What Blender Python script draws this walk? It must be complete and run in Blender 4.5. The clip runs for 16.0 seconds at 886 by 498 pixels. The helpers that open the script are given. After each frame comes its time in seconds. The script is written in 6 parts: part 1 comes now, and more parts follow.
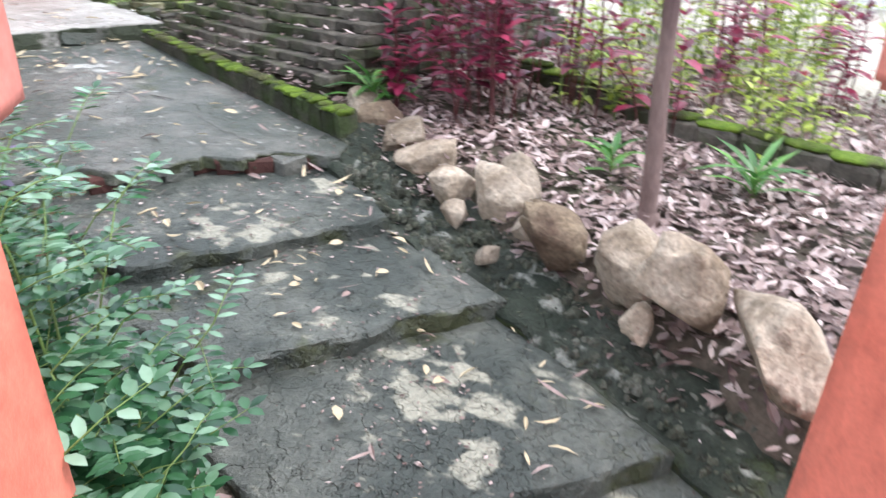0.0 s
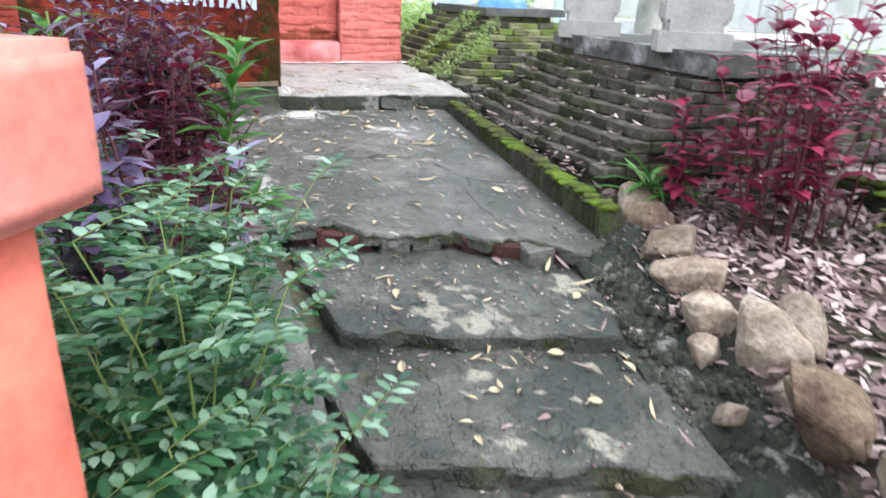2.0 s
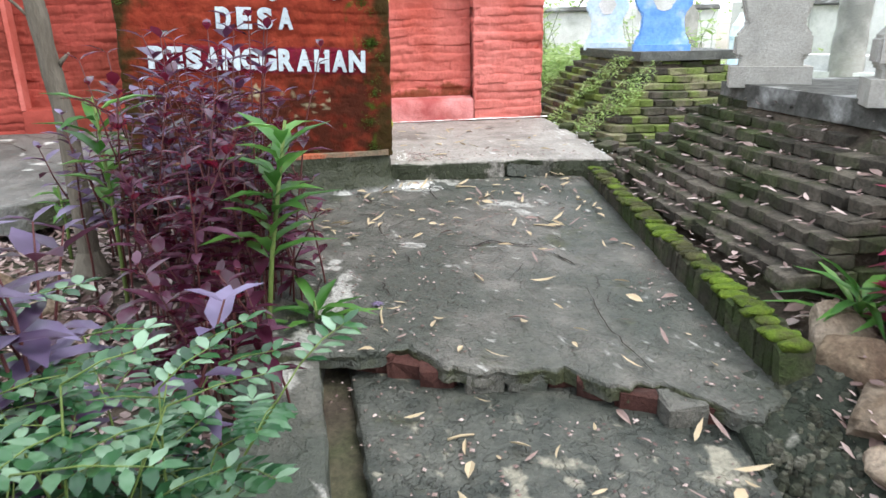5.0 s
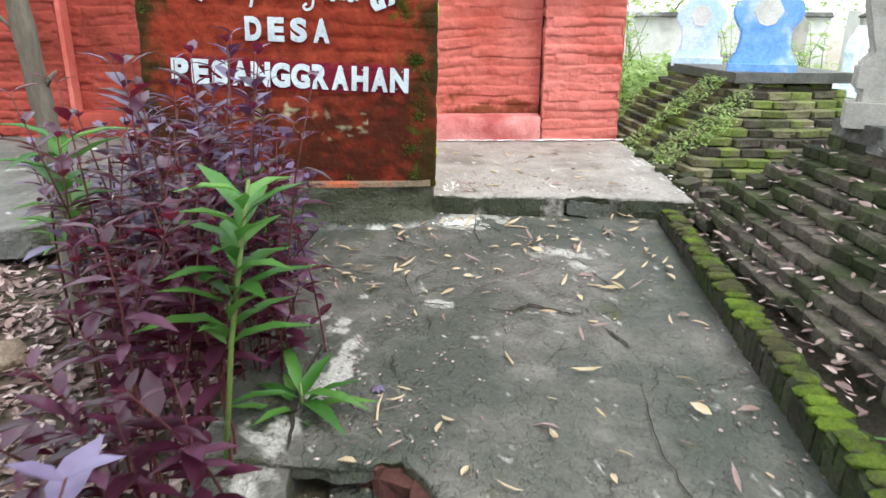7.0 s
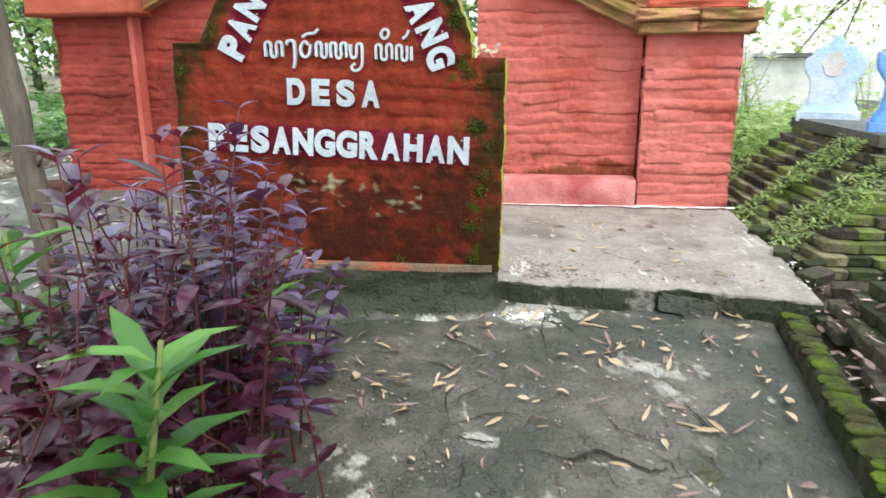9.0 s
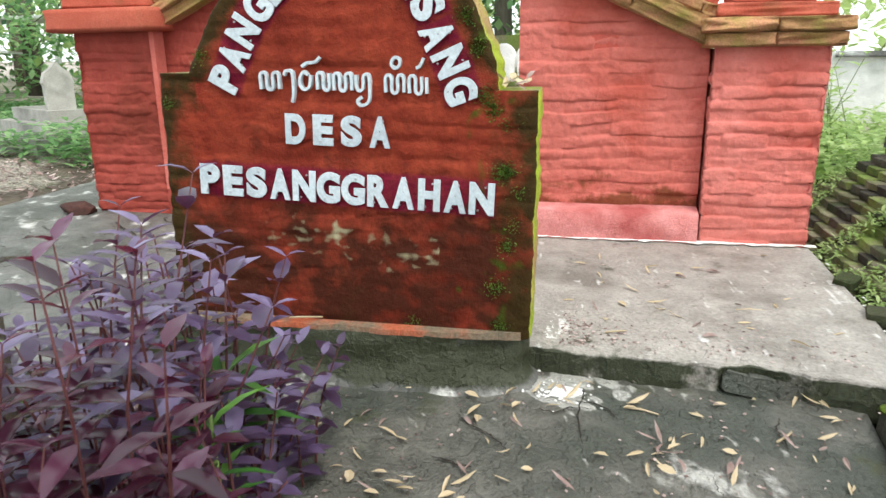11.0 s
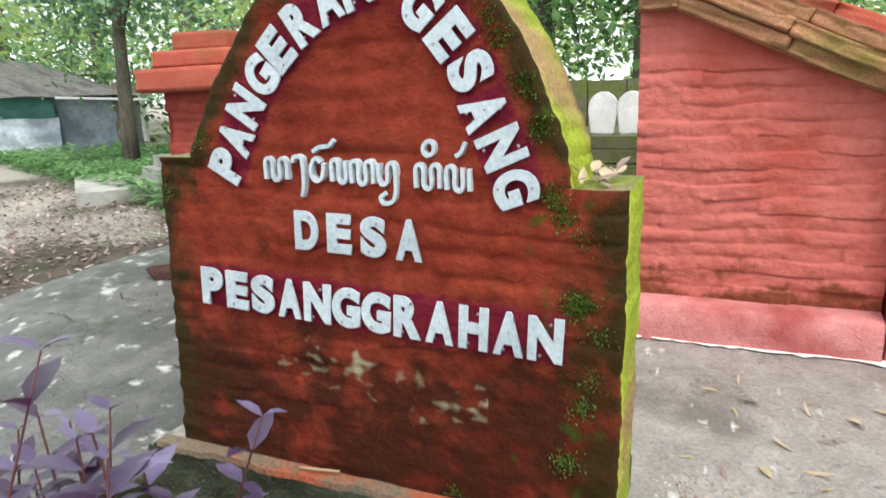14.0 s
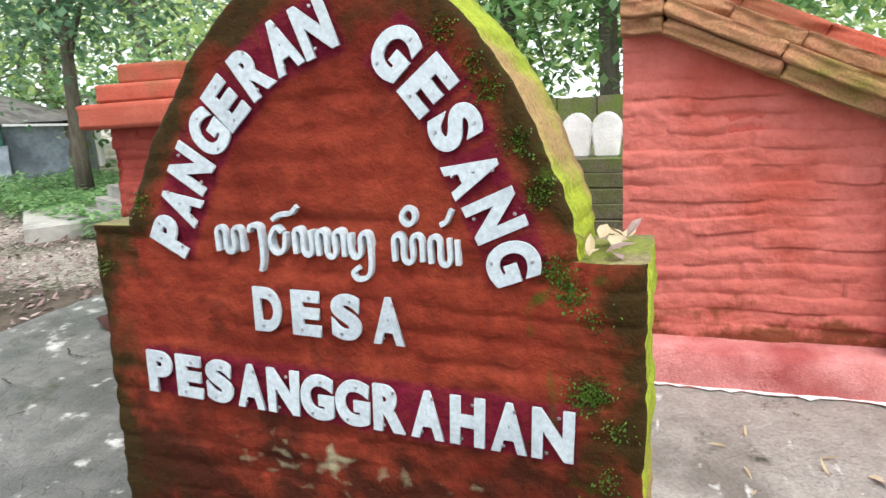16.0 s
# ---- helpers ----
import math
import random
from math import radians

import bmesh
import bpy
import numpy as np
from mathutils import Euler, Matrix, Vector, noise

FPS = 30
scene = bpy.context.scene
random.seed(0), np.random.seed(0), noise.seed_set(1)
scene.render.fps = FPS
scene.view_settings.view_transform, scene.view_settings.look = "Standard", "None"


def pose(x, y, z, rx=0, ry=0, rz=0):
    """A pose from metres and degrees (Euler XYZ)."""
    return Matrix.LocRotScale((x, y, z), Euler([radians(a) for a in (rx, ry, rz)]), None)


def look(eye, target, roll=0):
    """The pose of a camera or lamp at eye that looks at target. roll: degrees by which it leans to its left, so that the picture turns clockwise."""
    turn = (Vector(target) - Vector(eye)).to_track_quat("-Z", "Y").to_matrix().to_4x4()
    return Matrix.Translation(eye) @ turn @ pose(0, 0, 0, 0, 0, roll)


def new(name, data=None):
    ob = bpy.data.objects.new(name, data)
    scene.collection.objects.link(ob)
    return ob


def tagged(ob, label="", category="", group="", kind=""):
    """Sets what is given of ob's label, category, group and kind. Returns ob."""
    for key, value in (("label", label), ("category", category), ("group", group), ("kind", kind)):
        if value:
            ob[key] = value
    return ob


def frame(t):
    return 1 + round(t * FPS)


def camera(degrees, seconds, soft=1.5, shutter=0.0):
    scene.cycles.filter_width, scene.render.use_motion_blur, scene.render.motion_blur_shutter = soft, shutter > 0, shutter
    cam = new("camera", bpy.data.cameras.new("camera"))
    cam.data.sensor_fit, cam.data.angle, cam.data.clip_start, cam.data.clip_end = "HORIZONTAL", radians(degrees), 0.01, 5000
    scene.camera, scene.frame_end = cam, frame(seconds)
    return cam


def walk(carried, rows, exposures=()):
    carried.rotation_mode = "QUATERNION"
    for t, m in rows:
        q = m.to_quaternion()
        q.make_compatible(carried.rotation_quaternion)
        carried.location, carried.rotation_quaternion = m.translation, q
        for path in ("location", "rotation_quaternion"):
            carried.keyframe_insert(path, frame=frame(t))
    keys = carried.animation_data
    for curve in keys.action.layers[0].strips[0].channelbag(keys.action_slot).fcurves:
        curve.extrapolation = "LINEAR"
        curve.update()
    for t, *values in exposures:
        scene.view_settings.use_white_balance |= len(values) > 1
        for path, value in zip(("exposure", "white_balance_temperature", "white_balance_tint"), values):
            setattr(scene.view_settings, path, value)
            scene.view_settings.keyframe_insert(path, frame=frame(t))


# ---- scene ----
cam = camera(66.2, 16.0, shutter=0.5)
PATH = [
    (0, (0.138, -4.704, 0.706), (1.517, -3.558, -0.179), 1.5),
    (0.5, (0.231, -4.744, 0.68), (1.428, -3.371, -0.146), 3.9),
    (1, (0.318, -4.768, 0.7), (1.288, -3.236, -0.144), 4.1),
    (1.5, (0.379, -4.728, 0.759), (1.218, -3.112, -0.067), 1.6),
    (2, (0.477, -4.616, 0.722), (1.226, -2.908, 0.002), 2.5),
    (2.5, (0.573, -4.479, 0.715), (1.254, -2.72, 0.05), 3.1),
    (3, (0.648, -4.364, 0.726), (1.253, -2.558, 0.115), 1.5),
    (3.5, (0.717, -4.265, 0.731), (1.262, -2.447, 0.102), -0.1),
    (4, (0.783, -4.174, 0.745), (1.27, -2.337, 0.121), -0.4),
    (4.2, (0.816, -4.123, 0.747), (1.262, -2.27, 0.139), -0.7),
    (6.3, (1.104, -3.691, 0.849), (1.241, -1.805, 0.198), -0.7),
    (6.5, (1.127, -3.63, 0.856), (1.242, -1.736, 0.223), -0.7),
    (7, (1.197, -3.451, 0.862), (1.27, -1.553, 0.234), 0.3),
    (7.5, (1.242, -3.322, 0.889), (1.277, -1.412, 0.295), 0.1),
    (8, (1.283, -3.205, 0.922), (1.274, -1.296, 0.326), -1.4),
    (8.5, (1.33, -3.032, 0.943), (1.218, -1.115, 0.384), -1.6),
    (9, (1.387, -2.874, 0.959), (1.158, -0.959, 0.428), -0.1),
    (9.5, (1.441, -2.742, 0.997), (1.123, -0.836, 0.482), -1.0),
    (9.7, (1.436, -2.68, 1.011), (1.114, -0.779, 0.479), -1.0),
    (11.8, (1.48, -2.159, 1.111), (1.006, -0.298, 0.552), -0.8),
    (12, (1.478, -2.094, 1.11), (0.984, -0.243, 0.537), -1.0),
    (12.5, (1.482, -1.968, 1.105), (0.913, -0.136, 0.54), -1.9),
    (13, (1.502, -1.82, 1.119), (0.815, -0.028, 0.555), -2.1),
    (13.5, (1.533, -1.66, 1.159), (0.769, 0.121, 0.661), -1.2),
    (14, (1.54, -1.568, 1.201), (0.74, 0.211, 0.759), -1.7),
    (14.5, (1.529, -1.477, 1.253), (0.702, 0.302, 0.867), -2.9),
    (15, (1.499, -1.424, 1.27), (0.715, 0.377, 0.894), -2.5),
    (15.5, (1.461, -1.371, 1.292), (0.688, 0.429, 0.89), -2.7),
    (16, (1.4, -1.328, 1.301), (0.686, 0.494, 0.887), -3.2),
]
walk(cam, [(t, look(eye, target, roll)) for t, eye, target, roll in PATH],
     exposures=[(0, 0.93, 5950, 11), (1, 0.88, 5950, 10), (1.5, 0.88, 5950, 10), (2, 0.78, 6000, 9), (2.5, 0.68, 6000, 9), (3, 0.56, 6050, 10), (7, 0.54, 6400, 7), (9, 0.42, 6450, 6), (12, 0.38, 6600, 5), (12.5, 0.46, 6600, 5), (13.5, 0.4, 6500, 6), (14.5, 0.18, 6500, 7), (16, 0.36, 6550, 10)])

# ---- world and sun: bright overcast day ----
world = bpy.data.worlds.new("overcast_sky")
scene.world = world
world.use_nodes = True
wn, wl = world.node_tree.nodes, world.node_tree.links
wn.clear()
sky = wn.new("ShaderNodeTexSky")
sky.sky_type, sky.sun_disc = "NISHITA", False
sky.sun_elevation, sky.sun_rotation = radians(58), radians(120)
sky.air_density, sky.dust_density, sky.ozone_density = 1.0, 6.0, 0.6
cloud = wn.new("ShaderNodeMix")
cloud.data_type, cloud.inputs["Factor"].default_value = "RGBA", 0.7
cloud.inputs["B"].default_value = (12.4, 13.0, 13.8, 1)
bg = wn.new("ShaderNodeBackground")
bg.inputs["Strength"].default_value = 0.15
wo = wn.new("ShaderNodeOutputWorld")
wl.new(sky.outputs["Color"], cloud.inputs["A"])
wl.new(cloud.outputs["Result"], bg.inputs["Color"])
wl.new(bg.outputs["Background"], wo.inputs["Surface"])

sun_data = bpy.data.lights.new("sun", "SUN")
sun_data.energy, sun_data.angle, sun_data.color = 1.5, radians(22), (1.0, 0.97, 0.92)
sun_ob = new("sun", sun_data)
sun_ob.matrix_world = look((0, 0, 20), (-5.5, 8.0, 5.0))


# ---- materials ----
def mat(name, a, b, c=None, scale=9.0, rough=0.85, bump=0.35, fine=90.0, rnd=0.12, spots=0.55, metal=0.0, island=False,
        spec=0.2, stretch=(1, 1, 1), attrs=(), gc=0.45, flake=0.0, soft=0.12):
    """Two-scale mottled surface: a and b blend at the middle scale, c comes in larger stains; attrs: (attribute, colour) laid over."""
    m = bpy.data.materials.new(name)
    m.use_nodes = True
    n, l = m.node_tree.nodes, m.node_tree.links
    p = n["Principled BSDF"]
    p.inputs["Roughness"].default_value, p.inputs["Metallic"].default_value = rough, metal
    p.inputs["Specular IOR Level"].default_value = spec
    geo = n.new("ShaderNodeNewGeometry")
    vec = n.new("ShaderNodeVectorMath")
    vec.operation = "MULTIPLY"
    vec.inputs[1].default_value = stretch
    l.new(geo.outputs["Position"], vec.inputs[0])

    def tex(s, d=5.0, r=0.6):
        t = n.new("ShaderNodeTexNoise")
        t.inputs["Scale"].default_value, t.inputs["Detail"].default_value, t.inputs["Roughness"].default_value = s, d, r
        l.new(vec.outputs[0], t.inputs["Vector"])
        return t

    def ramp(src, lo, hi):
        r = n.new("ShaderNodeMapRange")
        r.inputs["From Min"].default_value, r.inputs["From Max"].default_value = lo, hi
        l.new(src, r.inputs["Value"])
        return r.outputs["Result"]

    def mix(fac, x, y):
        k = n.new("ShaderNodeMix")
        k.data_type = "RGBA"
        if isinstance(fac, float):
            k.inputs["Factor"].default_value = fac
        else:
            l.new(fac, k.inputs["Factor"])
        for slot, v in (("A", x), ("B", y)):
            if isinstance(v, tuple):
                k.inputs[slot].default_value = (*v, 1)
            else:
                l.new(v, k.inputs[slot])
        return k.outputs["Result"]

    mid, big, grain, patch = tex(scale), tex(scale * 0.22, 4), tex(fine, 4, 0.7), tex(22.0, 6, 0.65)
    col = mix(ramp(mid.outputs["Fac"], 0.33, 0.67), a, b)
    if c:
        col = mix(ramp(big.outputs["Fac"], spots - 0.05, spots + 0.09), col, c)
    for name_a, colour in attrs:
        at = n.new("ShaderNodeAttribute")
        at.attribute_name = name_a
        add = n.new("ShaderNodeMath")
        add.operation = "MULTIPLY_ADD"
        l.new(patch.outputs["Fac"], add.inputs[0])
        add.inputs[1].default_value = 0.9
        l.new(at.outputs["Fac"], add.inputs[2])
        col = mix(ramp(add.outputs[0], 0.92 - soft, 0.92 + soft), col, colour)
    hsv = n.new("ShaderNodeHueSaturation")
    l.new(col, hsv.inputs["Color"])
    val = n.new("ShaderNodeMath")
    val.operation = "MULTIPLY_ADD"
    if island:
        l.new(geo.outputs["Random Per Island"], val.inputs[0])
    else:
        info = n.new("ShaderNodeObjectInfo")
        l.new(info.outputs["Random"], val.inputs[0])
    val.inputs[1].default_value, val.inputs[2].default_value = 2 * rnd, 1 - rnd
    g2 = n.new("ShaderNodeMath")
    g2.operation = "MULTIPLY"
    l.new(val.outputs[0], g2.inputs[0])
    g3 = n.new("ShaderNodeMath")
    g3.operation = "MULTIPLY_ADD"
    g3.inputs[1].default_value, g3.inputs[2].default_value = 2 * gc, 1 - gc
    l.new(grain.outputs["Fac"], g3.inputs[0])
    l.new(g3.outputs[0], g2.inputs[1])
    l.new(g2.outputs[0], hsv.inputs["Value"])
    l.new(hsv.outputs["Color"], p.inputs["Base Color"])
    layer = None
    if flake:
        sheet, sheet2 = tex(7.0, 4, 0.55), tex(17.0, 3, 0.5)
        two = n.new("ShaderNodeMath")
        l.new(ramp(sheet.outputs["Fac"], 0.515, 0.53), two.inputs[0])
        l.new(ramp(sheet2.outputs["Fac"], 0.56, 0.58), two.inputs[1])
        layer = n.new("ShaderNodeMath")
        layer.operation, layer.inputs[1].default_value = "MULTIPLY", flake
        l.new(two.outputs[0], layer.inputs[0])
    bp = n.new("ShaderNodeBump")
    bp.inputs["Strength"].default_value, bp.inputs["Distance"].default_value = bump, 0.01
    sm = n.new("ShaderNodeMath")
    l.new(grain.outputs["Fac"], sm.inputs[0])
    l.new(mid.outputs["Fac"], sm.inputs[1])
    if layer:
        sm2 = n.new("ShaderNodeMath")
        l.new(sm.outputs[0], sm2.inputs[0])
        l.new(layer.outputs[0], sm2.inputs[1])
        sm = sm2
    l.new(sm.outputs[0], bp.inputs["Height"])
    l.new(bp.outputs["Normal"], p.inputs["Normal"])
    return m


def leafmat(name, a, b, c, rough=0.45, through_light=0.3, lit=None):
    """Leaf surface; the colour runs from a over b to c from leaf to leaf."""
    m = bpy.data.materials.new(name)
    m.use_nodes = True
    n, l = m.node_tree.nodes, m.node_tree.links
    p = n["Principled BSDF"]
    p.inputs["Roughness"].default_value = rough
    geo = n.new("ShaderNodeNewGeometry")
    r = n.new("ShaderNodeValToRGB")
    e = r.color_ramp.elements
    e[0].color, e[1].color = (*a, 1), (*c, 1)
    e.new(0.55).color = (*b, 1)
    t = n.new("ShaderNodeTexNoise")
    t.inputs["Scale"].default_value = 25
    l.new(geo.outputs["Position"], t.inputs["Vector"])
    k = n.new("ShaderNodeMath")
    k.operation = "MULTIPLY_ADD"
    k.inputs[1].default_value = 0.45
    l.new(t.outputs["Fac"], k.inputs[0])
    sub = n.new("ShaderNodeMath")
    sub.inputs[1].default_value = -0.22
    l.new(geo.outputs["Random Per Island"], sub.inputs[0])
    l.new(sub.outputs[0], k.inputs[2])
    l.new(k.outputs[0], r.inputs["Fac"])
    l.new(r.outputs["Color"], p.inputs["Base Color"])
    tr = n.new("ShaderNodeBsdfTranslucent")
    if lit:
        tr.inputs["Color"].default_value = (*lit, 1)
    else:
        l.new(r.outputs["Color"], tr.inputs["Color"])
    mx = n.new("ShaderNodeMixShader")
    mx.inputs["Fac"].default_value = through_light
    l.new(p.outputs[0], mx.inputs[1])
    l.new(tr.outputs[0], mx.inputs[2])
    l.new(mx.outputs[0], n["Material Output"].inputs["Surface"])
    return m


M_SOIL = mat("soil", (0.05, 0.04, 0.03), (0.10, 0.08, 0.06), (0.045, 0.055, 0.025), scale=5, bump=1.0, fine=45, gc=1.0, attrs=(("dust_and_glare", (0.36, 0.325, 0.28)),))
M_CONC = mat("weathered_concrete", (0.075, 0.074, 0.062), (0.155, 0.149, 0.128), (0.052, 0.059, 0.046), scale=8, bump=1.0, fine=75, spots=0.49, rough=0.5, spec=0.5, gc=1.0, flake=0.55,
             attrs=(("moss", (0.05, 0.056, 0.024)), ("pale", (0.38, 0.375, 0.345))))
M_STEP = mat("mossy_step_concrete", (0.052, 0.057, 0.047), (0.10, 0.102, 0.085), (0.03, 0.036, 0.029), scale=10, bump=1.0, fine=65, spots=0.49, rough=0.5, spec=0.5, gc=1.0, flake=0.8,
             attrs=(("moss", (0.036, 0.04, 0.014)), ("pale", (0.26, 0.245, 0.19))))
M_PLAT = mat("pale_concrete", (0.26, 0.24, 0.215), (0.35, 0.325, 0.295), (0.17, 0.155, 0.135), scale=7, bump=0.7, fine=60, spots=0.54, flake=0.6, rough=0.6, spec=0.4, gc=0.7,
             attrs=(("moss", (0.03, 0.036, 0.018)), ("pale", (0.6, 0.59, 0.57))))
M_CRACK = mat("crack_shadow_dirt", (0.02, 0.017, 0.014), (0.035, 0.03, 0.025), scale=20)
M_REDBROKEN = mat("broken_brick", (0.06, 0.025, 0.021), (0.10, 0.044, 0.036), (0.045, 0.027, 0.023), scale=18, bump=0.9)
M_SHOULDER = mat("mossy_shoulder_concrete", (0.028, 0.034, 0.024), (0.056, 0.06, 0.044), (0.021, 0.027, 0.017), scale=12, bump=1.0, fine=65, spots=0.5, rough=0.75, spec=0.3, gc=1.0, flake=0.8,
                 attrs=(("moss", (0.03, 0.038, 0.012)), ("pale", (0.25, 0.245, 0.21))))
M_BRICK = mat("old_dark_brick", (0.052, 0.046, 0.036), (0.102, 0.089, 0.072), (0.04, 0.05, 0.02), scale=14, bump=1.0, fine=70, rnd=0.45, spots=0.52, gc=1.0)
M_RUBBLE = mat("mossy_mortar_rubble", (0.036, 0.04, 0.026), (0.07, 0.07, 0.052), (0.17, 0.165, 0.135), scale=16, bump=1.0, fine=70, rnd=0.5, spots=0.57, gc=1.0, island=True)
M_KERB = mat("damp_mossy_kerb_brick", (0.035, 0.034, 0.024), (0.07, 0.062, 0.046), (0.035, 0.05, 0.016), scale=14, bump=1.0, fine=70, rnd=0.3, spots=0.5, gc=1.0)
M_BRICKMOSS = mat("mossy_brick", (0.13, 0.135, 0.06), (0.20, 0.175, 0.125), (0.14, 0.185, 0.045), scale=12, bump=1.0, fine=70, rnd=0.3, spots=0.5, gc=0.9)
M_MOSS = mat("bright_moss", (0.06, 0.105, 0.010), (0.125, 0.18, 0.018), (0.055, 0.055, 0.022), scale=22, bump=1.0, fine=140, rnd=0.3, spots=0.5, gc=1.0)
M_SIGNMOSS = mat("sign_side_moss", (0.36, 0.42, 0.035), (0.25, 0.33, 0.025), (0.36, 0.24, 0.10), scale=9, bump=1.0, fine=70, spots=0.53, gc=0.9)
# darker moss colour for the sign's left side and back
M_SIGNLEFT = mat("sign_left_back_moss", (0.11, 0.12, 0.025), (0.17, 0.16, 0.04), (0.07, 0.06, 0.02), scale=9, bump=1.0, fine=70, spots=0.53, gc=0.9)
M_SHOULDERTOP = mat("weathered_sign_shoulder", (0.30, 0.24, 0.14), (0.24, 0.20, 0.10), (0.22, 0.25, 0.05), scale=14, bump=1.0, fine=70, spots=0.53, gc=0.9)
M_SIGN = mat("red_sign_paint", (0.17, 0.022, 0.011), (0.25, 0.042, 0.02), (0.13, 0.016, 0.008), scale=8, rough=0.8, bump=0.8, fine=42, gc=0.45, spec=0.12, flake=0.08, soft=0.26,
             attrs=(("brown", (0.055, 0.013, 0.006)), ("dark", (0.036, 0.021, 0.005)), ("magenta", (0.13, 0.006, 0.022)),
                    ("green", (0.04, 0.07, 0.006)), ("lichen", (0.32, 0.29, 0.18))))
M_REDWALL = mat("red_painted_brick", (0.56, 0.15, 0.125), (0.63, 0.20, 0.17), (0.48, 0.11, 0.085), scale=6, rough=0.75, bump=0.75, fine=45, rnd=0.03, gc=0.25)
M_REDPANEL = mat("red_painted_panel_brick", (0.51, 0.125, 0.10), (0.58, 0.165, 0.135), (0.43, 0.085, 0.06), scale=6, rough=0.75, bump=0.75, fine=40, rnd=0.03, gc=0.25,
                 attrs=(("moss", (0.22, 0.062, 0.03)),))
# darker copy of the wall red: the left wing's shade is in the colour
M_REDLEFT = mat("shaded_red_painted_brick", (0.25, 0.04, 0.028), (0.32, 0.06, 0.044), (0.17, 0.03, 0.018), scale=6, rough=0.75, bump=0.75, fine=40, rnd=0.03, gc=0.25)
M_CONCMID = mat("grey_platform_concrete", (0.09, 0.091, 0.083), (0.15, 0.148, 0.136), (0.065, 0.068, 0.06), scale=8, bump=0.8, fine=70, spots=0.52, flake=0.6, rough=0.5, spec=0.5, gc=0.9,
                attrs=(("moss", (0.03, 0.036, 0.014)), ("pale", (0.5, 0.5, 0.47))))
M_REDDARK = mat("red_paint_joint", (0.42, 0.08, 0.06), (0.48, 0.10, 0.075), (0.36, 0.06, 0.045), scale=6, rough=0.75, bump=0.4)
M_SILL = mat("pink_red_sill", (0.55, 0.19, 0.18), (0.63, 0.26, 0.25), (0.38, 0.09, 0.085), scale=9, rough=0.75, bump=0.6, spots=0.5, gc=0.4, flake=0.5)
M_COPING = mat("weathered_coping_brick", (0.44, 0.20, 0.115), (0.38, 0.21, 0.10), (0.22, 0.19, 0.045), scale=9, rough=0.85, bump=0.8, rnd=0.15, spots=0.55, gc=0.7)
M_EDGE = mat("worn_orange_edge", (0.22, 0.15, 0.10), (0.16, 0.14, 0.10), (0.40, 0.11, 0.055), scale=18, bump=0.9, spots=0.55, gc=0.8)
M_CAPRED = mat("red_cap_brick", (0.36, 0.075, 0.045), (0.43, 0.11, 0.07), (0.26, 0.10, 0.05), scale=6, rough=0.8, bump=0.5, rnd=0.1)
M_POST = mat("orange_red_post_paint", (0.57, 0.15, 0.10), (0.63, 0.19, 0.13), (0.50, 0.11, 0.065), scale=3, rough=0.6, bump=0.3, fine=30)
# post paint made paler: the sky's highlight on the cap is in the colour
M_POSTCAP = mat("sky_lit_post_paint", (0.70, 0.27, 0.22), (0.74, 0.31, 0.26), (0.62, 0.2, 0.15), scale=3, rough=0.6, bump=0.15, fine=30)
M_STONE = mat("limestone", (0.27, 0.215, 0.16), (0.40, 0.33, 0.26), (0.15, 0.11, 0.075), scale=12, bump=1.0, fine=50, rnd=0.25, spots=0.52, gc=1.0)
M_STONEBROWN = mat("brown_limestone", (0.16, 0.115, 0.075), (0.25, 0.19, 0.13), (0.10, 0.065, 0.045), scale=12, bump=1.0, fine=50, rnd=0.15, spots=0.52, gc=1.0)
M_LETTER = mat("white_letter_paint", (0.46, 0.53, 0.57), (0.52, 0.59, 0.62), (0.40, 0.46, 0.50), scale=15, rough=0.55, bump=0.12, rnd=0.04)
M_SCREW = mat("screw_steel", (0.45, 0.46, 0.48), (0.55, 0.56, 0.57), rough=0.35, metal=0.9, bump=0.05)
M_TOMB = mat("grey_tomb_concrete", (0.33, 0.32, 0.29), (0.42, 0.41, 0.38), (0.22, 0.22, 0.2), scale=7, bump=0.5, spots=0.55)
M_TOMBCAP = mat("stained_tomb_plaster", (0.05, 0.05, 0.046), (0.11, 0.11, 0.10), (0.42, 0.43, 0.42), scale=10, bump=0.6, spots=0.57, gc=0.8)
M_BLUE = mat("flaking_blue_paint", (0.14, 0.32, 0.74), (0.22, 0.42, 0.78), (0.72, 0.78, 0.84), scale=8, bump=0.5, rough=0.75, spots=0.6, fine=40)
M_PALEBLUE = mat("faded_blue_white_paint", (0.60, 0.74, 0.83), (0.74, 0.81, 0.85), (0.40, 0.60, 0.80), scale=8, bump=0.5, rough=0.75, spots=0.53, fine=40)
M_WHITE = mat("weathered_white_stone", (0.72, 0.72, 0.70), (0.82, 0.82, 0.80), (0.55, 0.56, 0.53), scale=8, bump=0.4, spots=0.56)
M_BARK = mat("bark", (0.10, 0.085, 0.065), (0.17, 0.15, 0.12), (0.07, 0.06, 0.05), scale=14, bump=1.0, fine=70, stretch=(1, 1, 0.25))
M_BARKRED = mat("purple_brown_bark", (0.14, 0.09, 0.08), (0.2, 0.14, 0.125), (0.1, 0.06, 0.06), scale=14, bump=0.8, stretch=(1, 1, 0.3))
M_STEMRED = mat("burgundy_stem", (0.07, 0.02, 0.025), (0.11, 0.04, 0.035), scale=20, rough=0.5, bump=0.1)
M_STEMGREEN = mat("green_stem", (0.10, 0.16, 0.04), (0.15, 0.2, 0.06), scale=20, rough=0.5, bump=0.1)
